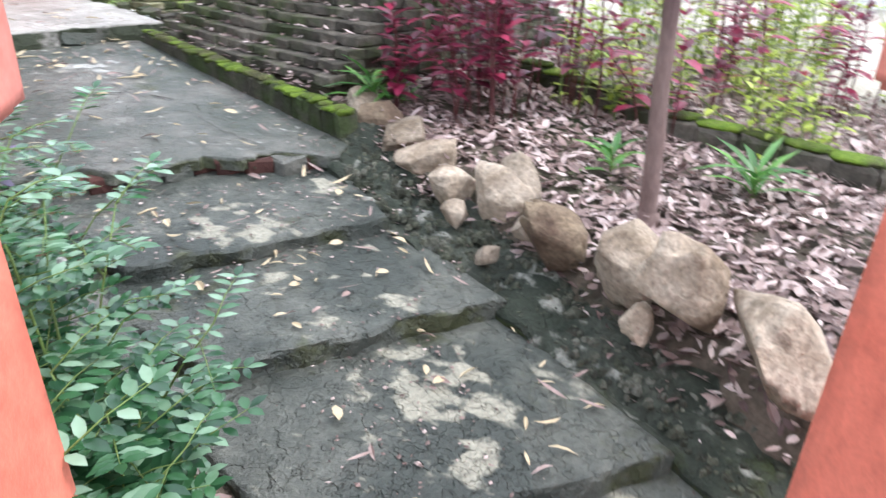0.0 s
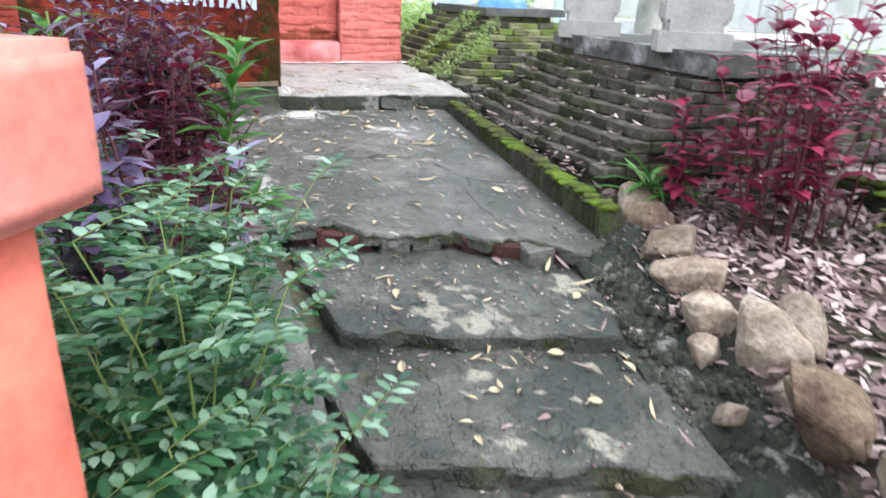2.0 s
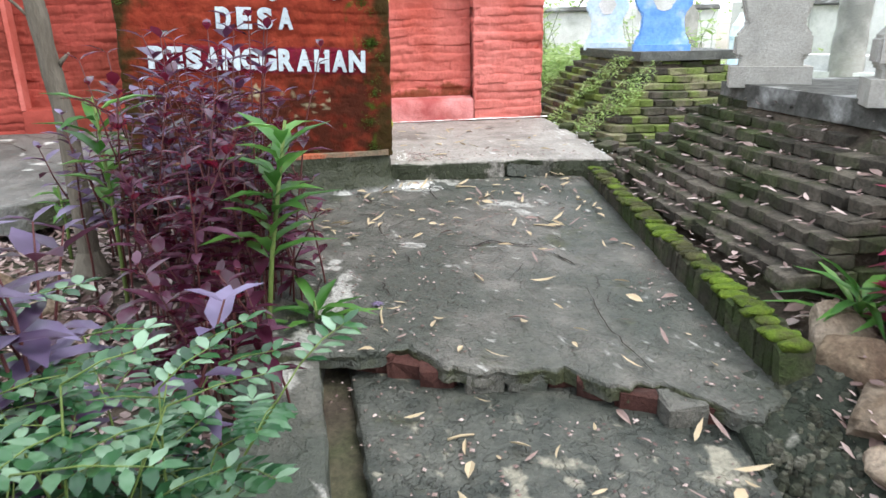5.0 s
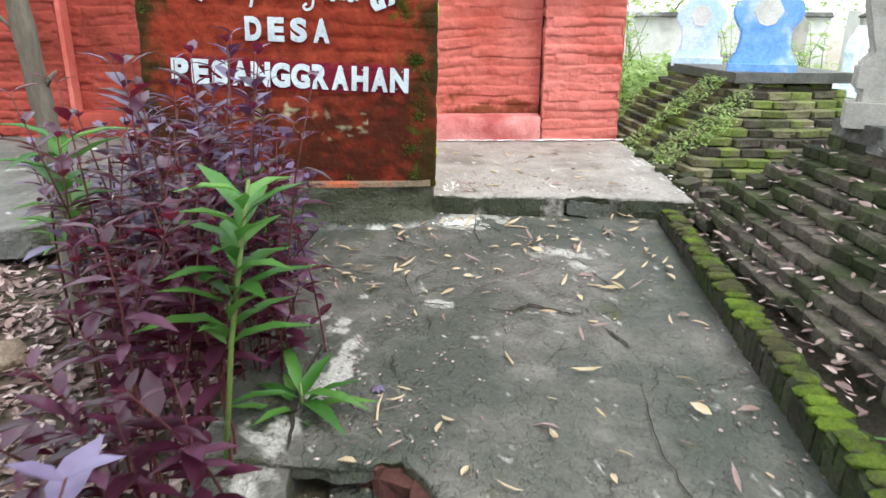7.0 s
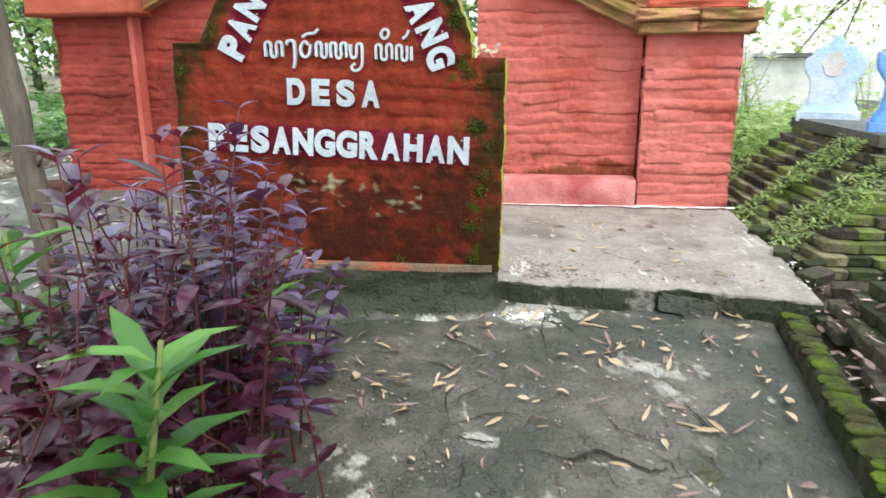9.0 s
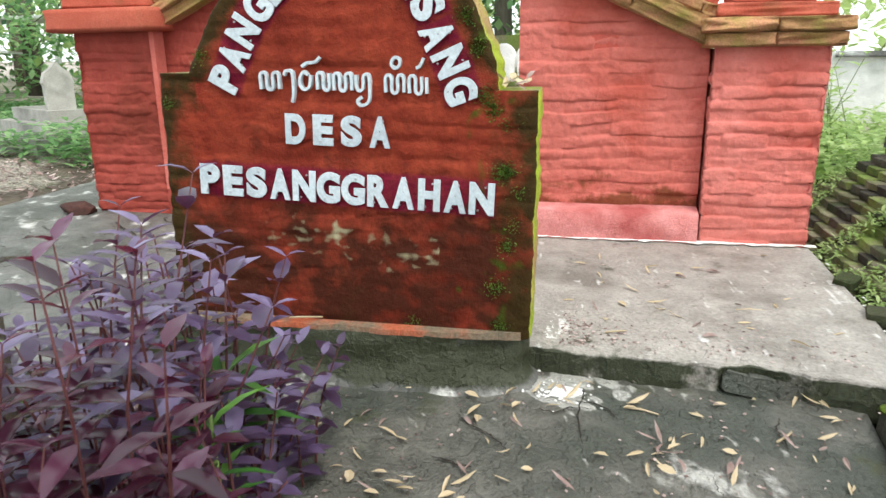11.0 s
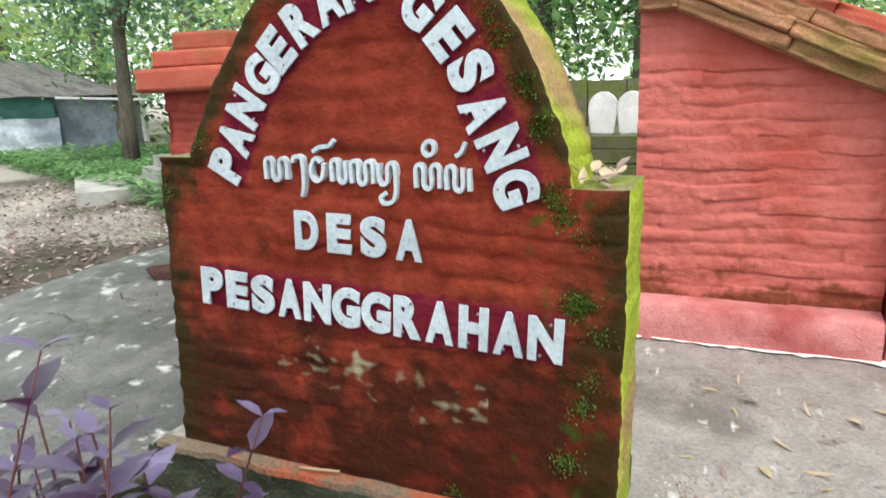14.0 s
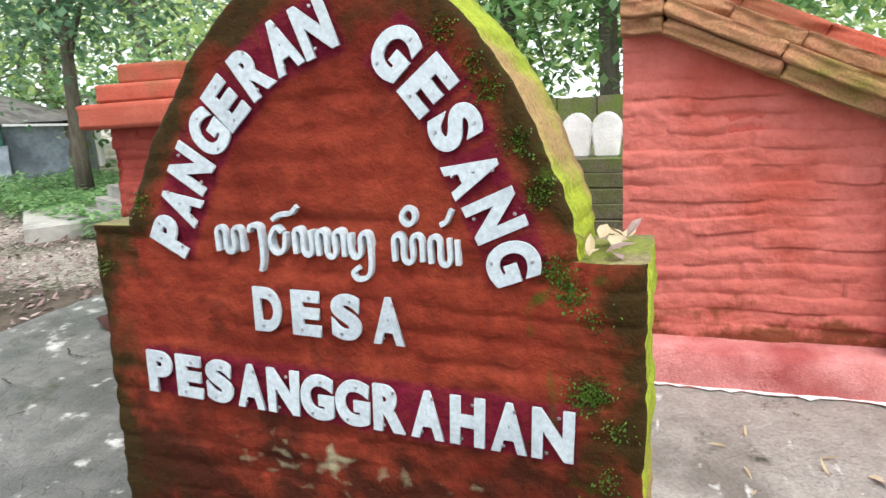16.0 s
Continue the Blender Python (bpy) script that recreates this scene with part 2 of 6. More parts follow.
M_BURG = leafmat("crimson_leaf", (0.075, 0.008, 0.022), (0.19, 0.017, 0.05), (0.44, 0.055, 0.12), 0.32, 0.4)
M_BURGDARK = leafmat("dark_burgundy_leaf", (0.022, 0.007, 0.014), (0.058, 0.016, 0.034), (0.11, 0.05, 0.085), 0.2, 0.24, (0.22, 0.012, 0.035))
# lavender sheen of the sky is mixed into the paler end of this colour
M_PURPLE = leafmat("purple_leaf_with_sheen", (0.028, 0.014, 0.032), (0.08, 0.052, 0.115), (0.18, 0.15, 0.26), 0.33, 0.14, (0.18, 0.03, 0.08))
M_TUFT = leafmat("moss_tuft_green", (0.03, 0.07, 0.004), (0.06, 0.13, 0.008), (0.12, 0.2, 0.015), 0.6, 0.2)
# the palest leaflet colour stands for white glints on glossy leaves
M_SHRUB = leafmat("blue_green_leaflet_with_glints", (0.016, 0.055, 0.024), (0.05, 0.14, 0.055), (0.28, 0.42, 0.29), 0.17, 0.3)
M_LILY = leafmat("strap_leaf_green", (0.032, 0.11, 0.018), (0.065, 0.19, 0.035), (0.14, 0.31, 0.06), 0.35, 0.35)
M_LIME = leafmat("lime_leaf", (0.20, 0.28, 0.03), (0.32, 0.40, 0.05), (0.45, 0.52, 0.09), 0.45, 0.4)
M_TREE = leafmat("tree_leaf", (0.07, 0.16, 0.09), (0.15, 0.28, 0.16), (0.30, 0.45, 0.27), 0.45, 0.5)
# paler copy of the tree leaf: daylight on far foliage is in its colour
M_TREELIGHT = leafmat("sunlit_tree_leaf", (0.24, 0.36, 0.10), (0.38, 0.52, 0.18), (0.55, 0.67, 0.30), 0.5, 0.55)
M_BAMBOO = leafmat("fresh_thicket_leaf", (0.10, 0.24, 0.08), (0.20, 0.38, 0.14), (0.38, 0.56, 0.26), 0.45, 0.5)
M_LITTER = leafmat("dry_leaf_litter", (0.085, 0.05, 0.046), (0.25, 0.17, 0.15), (0.56, 0.45, 0.42), 0.6, 0.12)
M_YELLOW = leafmat("fallen_yellow_leaf", (0.30, 0.19, 0.09), (0.48, 0.38, 0.24), (0.62, 0.54, 0.40), 0.6, 0.15)
M_TARP = mat("grey_blue_tarp", (0.22, 0.26, 0.31), (0.33, 0.38, 0.43), (0.14, 0.17, 0.20), scale=3, rough=0.5, bump=0.5, fine=12)
M_TARPSILVER = mat("silver_tarp", (0.36, 0.42, 0.48), (0.50, 0.55, 0.60), (0.24, 0.28, 0.33), scale=3, rough=0.4, bump=0.6, fine=12)
M_TARPGREEN = mat("green_tarp", (0.05, 0.16, 0.13), (0.08, 0.2, 0.17), scale=3, rough=0.5, bump=0.4)
M_TIN = mat("grey_roofing", (0.09, 0.085, 0.08), (0.16, 0.152, 0.145), (0.06, 0.06, 0.057), scale=4, rough=0.7, bump=0.6, stretch=(1, 4, 1))
M_TINLIGHT = mat("pale_sheet_roof", (0.6, 0.62, 0.62), (0.7, 0.71, 0.7), scale=4, rough=0.5, bump=0.3)
M_WOOD = mat("grey_timber", (0.14, 0.12, 0.10), (0.22, 0.19, 0.16), scale=10, bump=0.6)


# ---- mesh helpers ----
class MB:
    """A small mesh builder: vertices, faces and a material slot for each face."""

    def __init__(self):
        self.v, self.f, self.m = [], [], []

    def add(self, verts, faces, slot=0):
        o = len(self.v)
        self.v += [tuple(p) for p in verts]
        self.f += [tuple(i + o for i in q) for q in faces]
        self.m += [slot] * len(faces)
        return o

    def box(self, lo, hi, slot=0, m=None):
        c = [Vector((hi[0] if i & 1 else lo[0], hi[1] if i & 2 else lo[1], hi[2] if i & 4 else lo[2])) for i in range(8)]
        if m is not None:
            c = [m @ p for p in c]
        self.add(c, [(0, 2, 3, 1), (4, 5, 7, 6), (0, 1, 5, 4), (2, 6, 7, 3), (0, 4, 6, 2), (1, 3, 7, 5)], slot)

    def tube(self, pts, radii, sides=7, slot=0):
        pts = [Vector(p) for p in pts]
        rings = []
        for i, p in enumerate(pts):
            d = (pts[min(i + 1, len(pts) - 1)] - pts[max(i - 1, 0)]).normalized()
            u = d.orthogonal().normalized()
            w = d.cross(u)
            rings += [p + (u * math.cos(a) + w * math.sin(a)) * radii[i] for a in [2 * math.pi * k / sides for k in range(sides)]]
        fs = [(i * sides + k, i * sides + (k + 1) % sides, (i + 1) * sides + (k + 1) % sides, (i + 1) * sides + k)
              for i in range(len(pts) - 1) for k in range(sides)]
        fs.append(tuple(range(sides - 1, -1, -1)))
        fs.append(tuple((len(pts) - 1) * sides + k for k in range(sides)))
        self.add(rings, fs, slot)

    def leaf(self, base, way, up, length, width, fold=0.25, droop=0.2, slot=0, blunt=0.0):
        """A pointed leaf of six faces, folded along its midrib and bent down."""
        way, up = Vector(way).normalized(), Vector(up)
        side = way.cross(up)
        side = side.normalized() if side.length > 1e-4 else way.orthogonal().normalized()
        nrm = side.cross(way).normalized()
        base = Vector(base)
        sp, left, right = [], [], []
        for s, w in ((0, 0.06), (0.3, 0.85), (0.65, 0.9 - 0.1 * (1 - blunt)), (1.0, blunt * 0.5)):
            q = base + way * (length * s) - nrm * (droop * length * s * s)
            sp.append(q)
            left.append(q + side * (width * w / 2) + nrm * (fold * width * w / 2))
            right.append(q - side * (width * w / 2) + nrm * (fold * width * w / 2))
        o = len(self.v)
        self.v += [tuple(p) for p in sp[:3] + left[:3] + right[:3] + [sp[3]]]
        fs = [(0, 1, 4, 3), (1, 2, 5, 4), (2, 9, 5), (0, 6, 7, 1), (1, 7, 8, 2), (2, 8, 9)]
        self.f += [tuple(i + o for i in q) for q in fs]
        self.m += [slot] * 6

    def mesh(self, name, mats, smooth=False):
        me = bpy.data.meshes.new(name)
        me.from_pydata(self.v, [], self.f)
        for k in mats if isinstance(mats, (list, tuple)) else [mats]:
            me.materials.append(k)
        me.polygons.foreach_set("material_index", self.m)
        me.polygons.foreach_set("use_smooth", [smooth] * len(self.f))
        me.update()
        return me


def thing(name, label, category, group="", kind="", at=(0, 0, 0), rz=0.0):
    ob = new(name)
    ob.matrix_world = pose(*at, 0, 0, rz)
    return tagged(ob, label, category, group, kind)


def part(name, mesh, mats, parent, label="", smooth=False):
    """One mesh under a thing or a part. mesh: a builder, or finished mesh data."""
    ob = new(name, mesh.mesh(name, mats, smooth) if isinstance(mesh, MB) else mesh)
    if parent is not None:
        ob.parent = parent
    return tagged(ob, label)


def solo(name, mb, mats, label, category, group="", kind="", smooth=False):
    return tagged(new(name, mb.mesh(name, mats, smooth)), label, category, group, kind)


def attr(me, name, values):
    me.attributes.new(name, "FLOAT", "POINT").data.foreach_set("value", [float(v) for v in values])


def nz(x, y, z=0.0, s=1.0):
    return noise.noise(Vector((x * s, y * s, z * s)))


def lerp(x, xs, ys):
    return float(np.interp(x, xs, ys))


R = random.Random(5)


def brick_mesh(name, material, seed, rough=0.05, cut=0.12, soft=False):
    """A worn brick, one unit each way, with chipped and chamfered edges, centred on its origin."""
    r = random.Random(seed)
    bm = bmesh.new()
    bmesh.ops.create_cube(bm, size=1.0)
    bmesh.ops.bevel(bm, geom=list(bm.edges), offset=cut, segments=1, affect="EDGES")
    for v in bm.verts:
        v.co += Vector((r.uniform(-1, 1) * rough * 0.5, r.uniform(-1, 1) * rough, r.uniform(-1, 1) * rough))
    me = bpy.data.meshes.new(name)
    bm.to_mesh(me)
    bm.free()
    me.materials.append(material)
    me.polygons.foreach_set("use_smooth", [soft] * len(me.polygons))
    return me


def piece(mesh, parent, m, name="brick"):
    ob = new(name, mesh)
    ob.parent = parent
    ob.matrix_basis = m
    return ob


# ---- ground ----
PATH_R = ([-9, -4.9, -4.25, -3.57, -2.95, -2.4, -2.2, 0], [1.3, 1.45, 1.7, 1.85, 1.95, 2.1, 2.2, 2.45])
PATH_L = ([-9, -4.6, -3.8, -3.2, -2.6, -1.9, -1.4, -0.6, 0], [0.4, 0.5, 0.7, 0.8, 0.85, 0.6, 0.65, 0.35, 0.0])


def ground_z(x, y):
    base = lerp(y, [-40, -8, -4.6, -3.9, -3.3, -2.7, -2.1, -1, -0.2, 0.5, 3, 8, 60],
                [-1.2, -0.9, -0.74, -0.64, -0.56, -0.48, -0.40, -0.29, -0.24, -0.16, -0.05, 0.0, 0.4])
    right = lerp(x - lerp(y, *PATH_R), [0.0, 0.12, 0.3, 1.2], [0, 0.05, 0.22, 0.25]) * lerp(y, [-4.8, -3.4, -2.4, -1.2], [1.5, 1.15, 1, 0.55]) * lerp(y, [0, 1.5], [1, 0])
    left = lerp(lerp(y, *PATH_L) - x, [0, 0.3, 1.0], [0, 0.03, 0.06]) * lerp(y, [-5, -0.5], [1.5, 0.6]) * lerp(y, [-0.3, 0.5], [1, 0])
    bump = 0.0 if abs(x) > 30 else 0.02 * nz(x, y, 0, 2.1) + 0.01 * nz(x, y, 3, 6)
    return base + right + left + bump


def build_ground():
    xs = np.concatenate([np.linspace(-400, -22, 10), np.linspace(-20, -3.2, 40), np.linspace(-3, 5, 90), np.linspace(5.3, 20, 36), np.linspace(24, 400, 10)])
    ys = np.concatenate([np.linspace(-400, -14, 10), np.linspace(-12, -6, 14), np.linspace(-5.8, 3, 100), np.linspace(3.3, 22, 44), np.linspace(26, 400, 10)])
    mb = MB()
    mb.v = [(float(x), float(y), ground_z(float(x), float(y))) for y in ys for x in xs]
    w = len(xs)
    mb.f = [(j * w + i, j * w + i + 1, (j + 1) * w + i + 1, (j + 1) * w + i) for j in range(len(ys) - 1) for i in range(w - 1)]
    mb.m = [0] * len(mb.f)
    g = solo("ground", mb, M_SOIL, "dark bare soil with moss patches under leaf litter", "ground", kind="structure", smooth=True)
    # dusty ground on the left; on the right, glare of open ground painted pale
    attr(g.data, "dust_and_glare", [lerp(x, [-4.5, -2.2], [0.55, -0.3]) + 0.4 * nz(x, y, 5, 0.8) if x < 2 else lerp(x - 0.35 * min(0.0, y), [3.5, 5.3], [-0.3, 0.75]) + 0.3 * nz(x, y, 5, 0.8) for x, y, z in mb.v])


def slab(name, material, label, rows, thick, parent=None, stains=(), wob=0.006, category="path", fleck=-0.1, side_moss=0.5):
    """A concrete slab from rows of points (each row left to right, back row first); the sides go straight down."""
    mb = MB()
    h, w = len(rows), len(rows[0])
    for row in rows:
        for x, y, z in row:
            mb.v.append((x, y, z + wob * nz(x, y, 1, 5) + wob * 0.6 * nz(x, y, 2, 17) + wob * 0.35 * nz(x, y, 6, 38)))
    mb.f = [(j * w + i, (j + 1) * w + i, (j + 1) * w + i + 1, j * w + i + 1) for j in range(h - 1) for i in range(w - 1)]
    loop = [i for i in range(w)] + [j * w + w - 1 for j in range(1, h)] + [(h - 1) * w + i for i in range(w - 2, -1, -1)] + [j * w for j in range(h - 2, 0, -1)]
    top = list(mb.v)
    rings = [loop]
    for d in (0.012, 0.5, 1.0):
        ids = []
        for k in loop:
            x, y, z = top[k]
            zz = z - 0.012 if d == 0.012 else z - thick * d
            out = 0.008 * (1 if d == 0.012 else 0.6) + 0.016 * nz(x * 1.3, y, zz * 2, 9) + 0.008 * nz(x, y, zz * 3, 25)
            cx, cy = np.mean([p[0] for p in top[:: max(1, len(top) // 30)]]), np.mean([p[1] for p in top[:: max(1, len(top) // 30)]])
            v = Vector((x - cx, y - cy, 0)).normalized() * out
            ids.append(len(mb.v))
            mb.v.append((x + v.x, y + v.y, zz))
        rings.append(ids)
    for a, b in zip(rings, rings[1:]):
        n = len(a)
        mb.f += [(a[i], a[(i + 1) % n], b[(i + 1) % n], b[i]) for i in range(n)]
    mb.m = [0] * len(mb.f)
    me = mb.mesh(name, material, False)
    me.polygons.foreach_set("use_smooth", [k < (h - 1) * (w - 1) for k in range(len(mb.f))])
    pale, moss = [], []
    for i, (x, y, z) in enumerate(mb.v):
        s = 0.0
        for sx, sy, r, k in stains:
            d = math.hypot(x - sx, y - sy) / r
            s = max(s, k * max(0.0, 1 - d * d) * (0.45 + 1.1 * nz(x, y, 7, 8) + 0.9 * nz(x, y, 8, 21)))
        pale.append(max(s, fleck + 0.9 * nz(x, y, 31, 26) + 0.5 * nz(x, y, 37, 6)) if i < len(top) else 0.0)
        moss.append(side_moss + 0.6 * nz(x, y, 4, 5) if i >= len(top) else 0.1 + 0.5 * nz(x, y, 9, 2.2) + 0.4 * nz(x, y, 9, 9))
    attr(me, "pale", pale)
    attr(me, "moss", moss)
    ob = part(name, me, None, parent)
    return ob if parent else tagged(ob, label, category, kind="structure")


def quad_rows(bl, br, fr, fl, nx=48, ny=36, jag=0.0, seed=0):
    """Rows between a back edge and a front edge; jag roughens the front edge."""
    rows = []
    for j in range(ny + 1):
        t = j / ny
        row = []
        for i in range(nx + 1):
            s = i / nx
            p = (Vector(bl) * (1 - s) + Vector(br) * s) * (1 - t) + (Vector(fl) * (1 - s) + Vector(fr) * s) * t
            if t > 0.85 and jag:
                p.y += jag * nz(p.x, seed, 0, 7) * (t - 0.85) / 0.15
                p.z -= 0.25 * jag * abs(nz(p.x, seed, 5, 5)) * (t - 0.85) / 0.15
            row.append(p)
        rows.append(row)
    return rows


def build_path():
    # upper landing, with a broken front lip
    rows = []
    for j in range(81):
        t = j / 80
        row = []
        for i in range(97):
            s = i / 96
            yb = 0.12
            fx = lerp(s, [0, 0.2, 0.35, 0.55, 0.75, 0.92, 1], [0.62, 1.06, 1.25, 1.62, 1.86, 2.08, 2.24])
            fy = lerp(s, [0, 0.2, 0.35, 0.55, 0.75, 0.92, 1], [-1.86, -1.93, -2.06, -2.12, -2.34, -2.46, -2.36])
            fy += 0.035 * nz(fx, 0, 0, 9) + 0.02 * nz(fx, 3, 0, 23)
            fy += 0.11 * max(0.0, 1 - abs(s - 0.27) / 0.075) ** 0.6 + 0.10 * max(0.0, 1 - abs(s - 0.77) / 0.09) ** 0.6   # two broken-out gaps
            bx = -0.1 + 2.58 * s
            x, y = bx + (fx - bx) * t, yb + (fy - yb) * t
            if s == 0:
                x = lerp(y, *PATH_L) - 0.02
            x = max(x, lerp(y, *PATH_L) - 0.02 + 0.005 * i)
            row.append(Vector((x, y, -0.125 + 0.062 * y)))
        rows.append(row)
    slab("path_landing", M_CONC, "cracked grey-green concrete landing with fallen leaves", rows, 0.055,
         stains=[(1.06 - 0.035 * k, -1.12 - 0.085 * k, 0.075, 1.5) for k in range(8)] + [(1.28, -1.0, 0.09, 1.2), (1.42, 0.03, 0.2, 2.2), (1.52, -0.03, 0.14, 1.8), (1.6, 0.02, 0.12, 1.4), (0.85, -1.15, 0.13, 1.0),
                 (0.4, -0.05, 0.3, 1.0), (1.9, -0.5, 0.3, 0.75), (0.75, -1.75, 0.2, 0.8)])
    # brick rubble under the lip
    lip = thing("step_rubble", "broken red-brown bricks exposed under the cracked landing lip", "brick", kind="structure")
    meshes = [brick_mesh("brick", M_REDBROKEN, 40 + k, 0.14, 0.1) for k in range(4)]
    gray = brick_mesh("brick", M_CONC, 50, 0.08, 0.06)
    for k in range(11):
        s = 0.2 + 0.75 * k / 10
        x = lerp(s, [0, 0.2, 0.35, 0.55, 0.75, 0.92, 1], [0.62, 1.06, 1.25, 1.62, 1.86, 2.08, 2.24])
        y = lerp(s, [0, 0.2, 0.35, 0.55, 0.75, 0.92, 1], [-1.86, -1.93, -2.06, -2.12, -2.34, -2.46, -2.36])
        is_gray = k in (3, 4, 8)
        piece(gray if is_gray else meshes[k % 4], lip, Matrix.LocRotScale((x - 0.01, y + (0.06 if is_gray else 0.105), -0.326 - 0.012 * (k > 6)), Euler((0, 0, R.uniform(-0.5, -0.1))),
                                                                        (0.125, 0.12, 0.105)))
    # treads
    slab("path_step_1", M_STEP, "worn mossy concrete step with a broken edge", quad_rows((0.95, -1.8, -0.335), (2.2, -2.2, -0.335), (1.9, -2.95, -0.38), (0.99, -2.62, -0.375), jag=0.03, seed=1),
         0.10, side_moss=0.3, stains=[(1.45, -2.6, 0.25, 1.2), (1.9, -2.55, 0.16, 0.9), (1.15, -2.3, 0.15, 0.8)])
    slab("path_step_2", M_STEP, "damp mossy concrete step with leaves", quad_rows((0.85, -2.45, -0.435), (1.99, -2.8, -0.435), (1.82, -3.57, -0.465), (0.92, -3.2, -0.465), jag=0.03, seed=2),
         0.11, side_moss=0.3, stains=[(1.35, -2.95, 0.13, 0.9), (1.55, -3.35, 0.14, 0.7), (1.3, -3.25, 0.12, 0.7)])
    slab("path_step_3", M_STEP, "damp mossy concrete step with pale worn patches", quad_rows((0.8, -3.05, -0.535), (1.88, -3.4, -0.535), (1.6, -4.3, -0.56), (0.75, -3.82, -0.56), jag=0.03, seed=3),
         0.11, side_moss=0.35, stains=[(1.4, -3.62, 0.28, 1.3), (1.28, -3.85, 0.22, 1.3), (1.6, -3.9, 0.2, 0.7)])
    slab("path_step_4", M_STEP, "damp mossy concrete step at the gate", quad_rows((0.6, -3.65, -0.63), (1.72, -4.1, -0.63), (1.35, -5.2, -0.66), (0.3, -4.75, -0.66), jag=0.02, seed=4),
         0.11, stains=[(1.3, -4.25, 0.25, 1.1), (1.0, -4.3, 0.2, 0.8)])
    slab("path_step_5", M_STEP, "damp concrete path at the foot of the steps", quad_rows((-0.3, -4.4, -0.725), (1.45, -4.95, -0.725), (0.6, -7.5, -0.78), (-1.2, -7.0, -0.78), seed=5), 0.1)
    # narrow edge strip along the planting bed
    rows = []
    for j in range(31):
        y = -1.4 - 1.9 * j / 30
        x0 = lerp(y, [-3.3, -2.6, -1.9, -1.4], [0.58, 0.62, 0.6, 0.66])
        z = lerp(y, [-3.3, -2.6, -1.9, -1.4], [-0.46, -0.36, -0.27, -0.215])
        rows.append([Vector((x0 + 0.25 * i / 5 + 0.01 * nz(y, i, 0, 5), y, z)) for i in range(6)])
    slab("path_edge_strip", M_CONC, "narrow cracked concrete edging strip beside the bed", rows, 0.12, stains=[(0.75, -1.7, 0.2, 1.0), (0.75, -2.0, 0.15, 0.8)])
    # cracks: thin jagged strips, dirt and the crack's shadow in one dark colour
    cracks = [("path_crack", [(1.42, -1.02), (1.55, -1.06), (1.63, -1.0), (1.78, -1.09), (1.83, -1.07)], 0.016), ("path_crack", [(1.2, -0.98), (1.32, -1.0)], 0.014),
              ("path_crack", [(1.02, -0.5), (1.16, -0.53)], 0.012), ("path_crack", [(0.86, -1.3), (0.82, -1.6), (0.84, -1.86)], 0.02),
              ("path_crack", [(1.5, 0.0), (1.48, -0.2), (1.5, -0.35)], 0.008), ("path_crack", [(1.95, -0.7), (2.02, -0.9)], 0.008),
              ("path_crack", [(1.18, -0.6), (1.14, -0.75), (1.17, -0.9)], 0.005), ("path_crack", [(1.88, -1.2), (1.93, -1.35)], 0.012),
              ("path_crack", [(1.9, -1.55), (1.85, -1.9), (1.88, -2.2)], 0.005)]
    rc = random.Random(33)
    for _ in range(26):
        y = rc.uniform(-1.75, -0.1)
        x = rc.uniform(lerp(y, *PATH_L) + 0.35, lerp(y, *PATH_R) - 0.15)
        way, pts = rc.uniform(0, 6.28), [(x, y)]
        for _ in range(rc.randrange(2, 5)):
            way += rc.uniform(-0.9, 0.9)
            x, y = x + 0.07 * math.cos(way), y + 0.07 * math.sin(way)
            pts.append((x, y))
        if min(p[1] for p in pts) > -1.8 and max(p[1] for p in pts) < -0.05:
            cracks.append(("path_crack", pts, rc.uniform(0.003, 0.009)))
    for name, pts, w in cracks:
        mb = MB()
        fine = []
        for (x0, y0), (x1, y1) in zip(pts, pts[1:]):
            for k in range(8):
                t = k / 8
                fine.append((x0 + (x1 - x0) * t + 0.012 * nz(x0 + t, y0, 0, 13), y0 + (y1 - y0) * t + 0.012 * nz(x0, y0 + t, 5, 13)))
        fine.append(pts[-1])
        for k, (x, y) in enumerate(fine):
            d = Vector((fine[min(k + 1, len(fine) - 1)][0] - fine[max(k - 1, 0)][0], fine[min(k + 1, len(fine) - 1)][1] - fine[max(k - 1, 0)][1], 0)).normalized()
            ww = w * (0.3 + 0.7 * math.sin(math.pi * (k + 0.4) / len(fine))) * R.uniform(0.6, 1.1)
            z = -0.125 + 0.062 * y + 0.0085
            mb.v += [(x - d.y * ww / 2, y + d.x * ww / 2, z), (x + d.y * ww / 2, y - d.x * ww / 2, z)]
        mb.f = [(2 * k, 2 * k + 1, 2 * k + 3, 2 * k + 2) for k in range(len(fine) - 1)]
        mb.m = [0] * len(mb.f)
        solo(name, mb, M_CRACK, "dark jagged crack in the concrete landing", "crack", kind="structure")


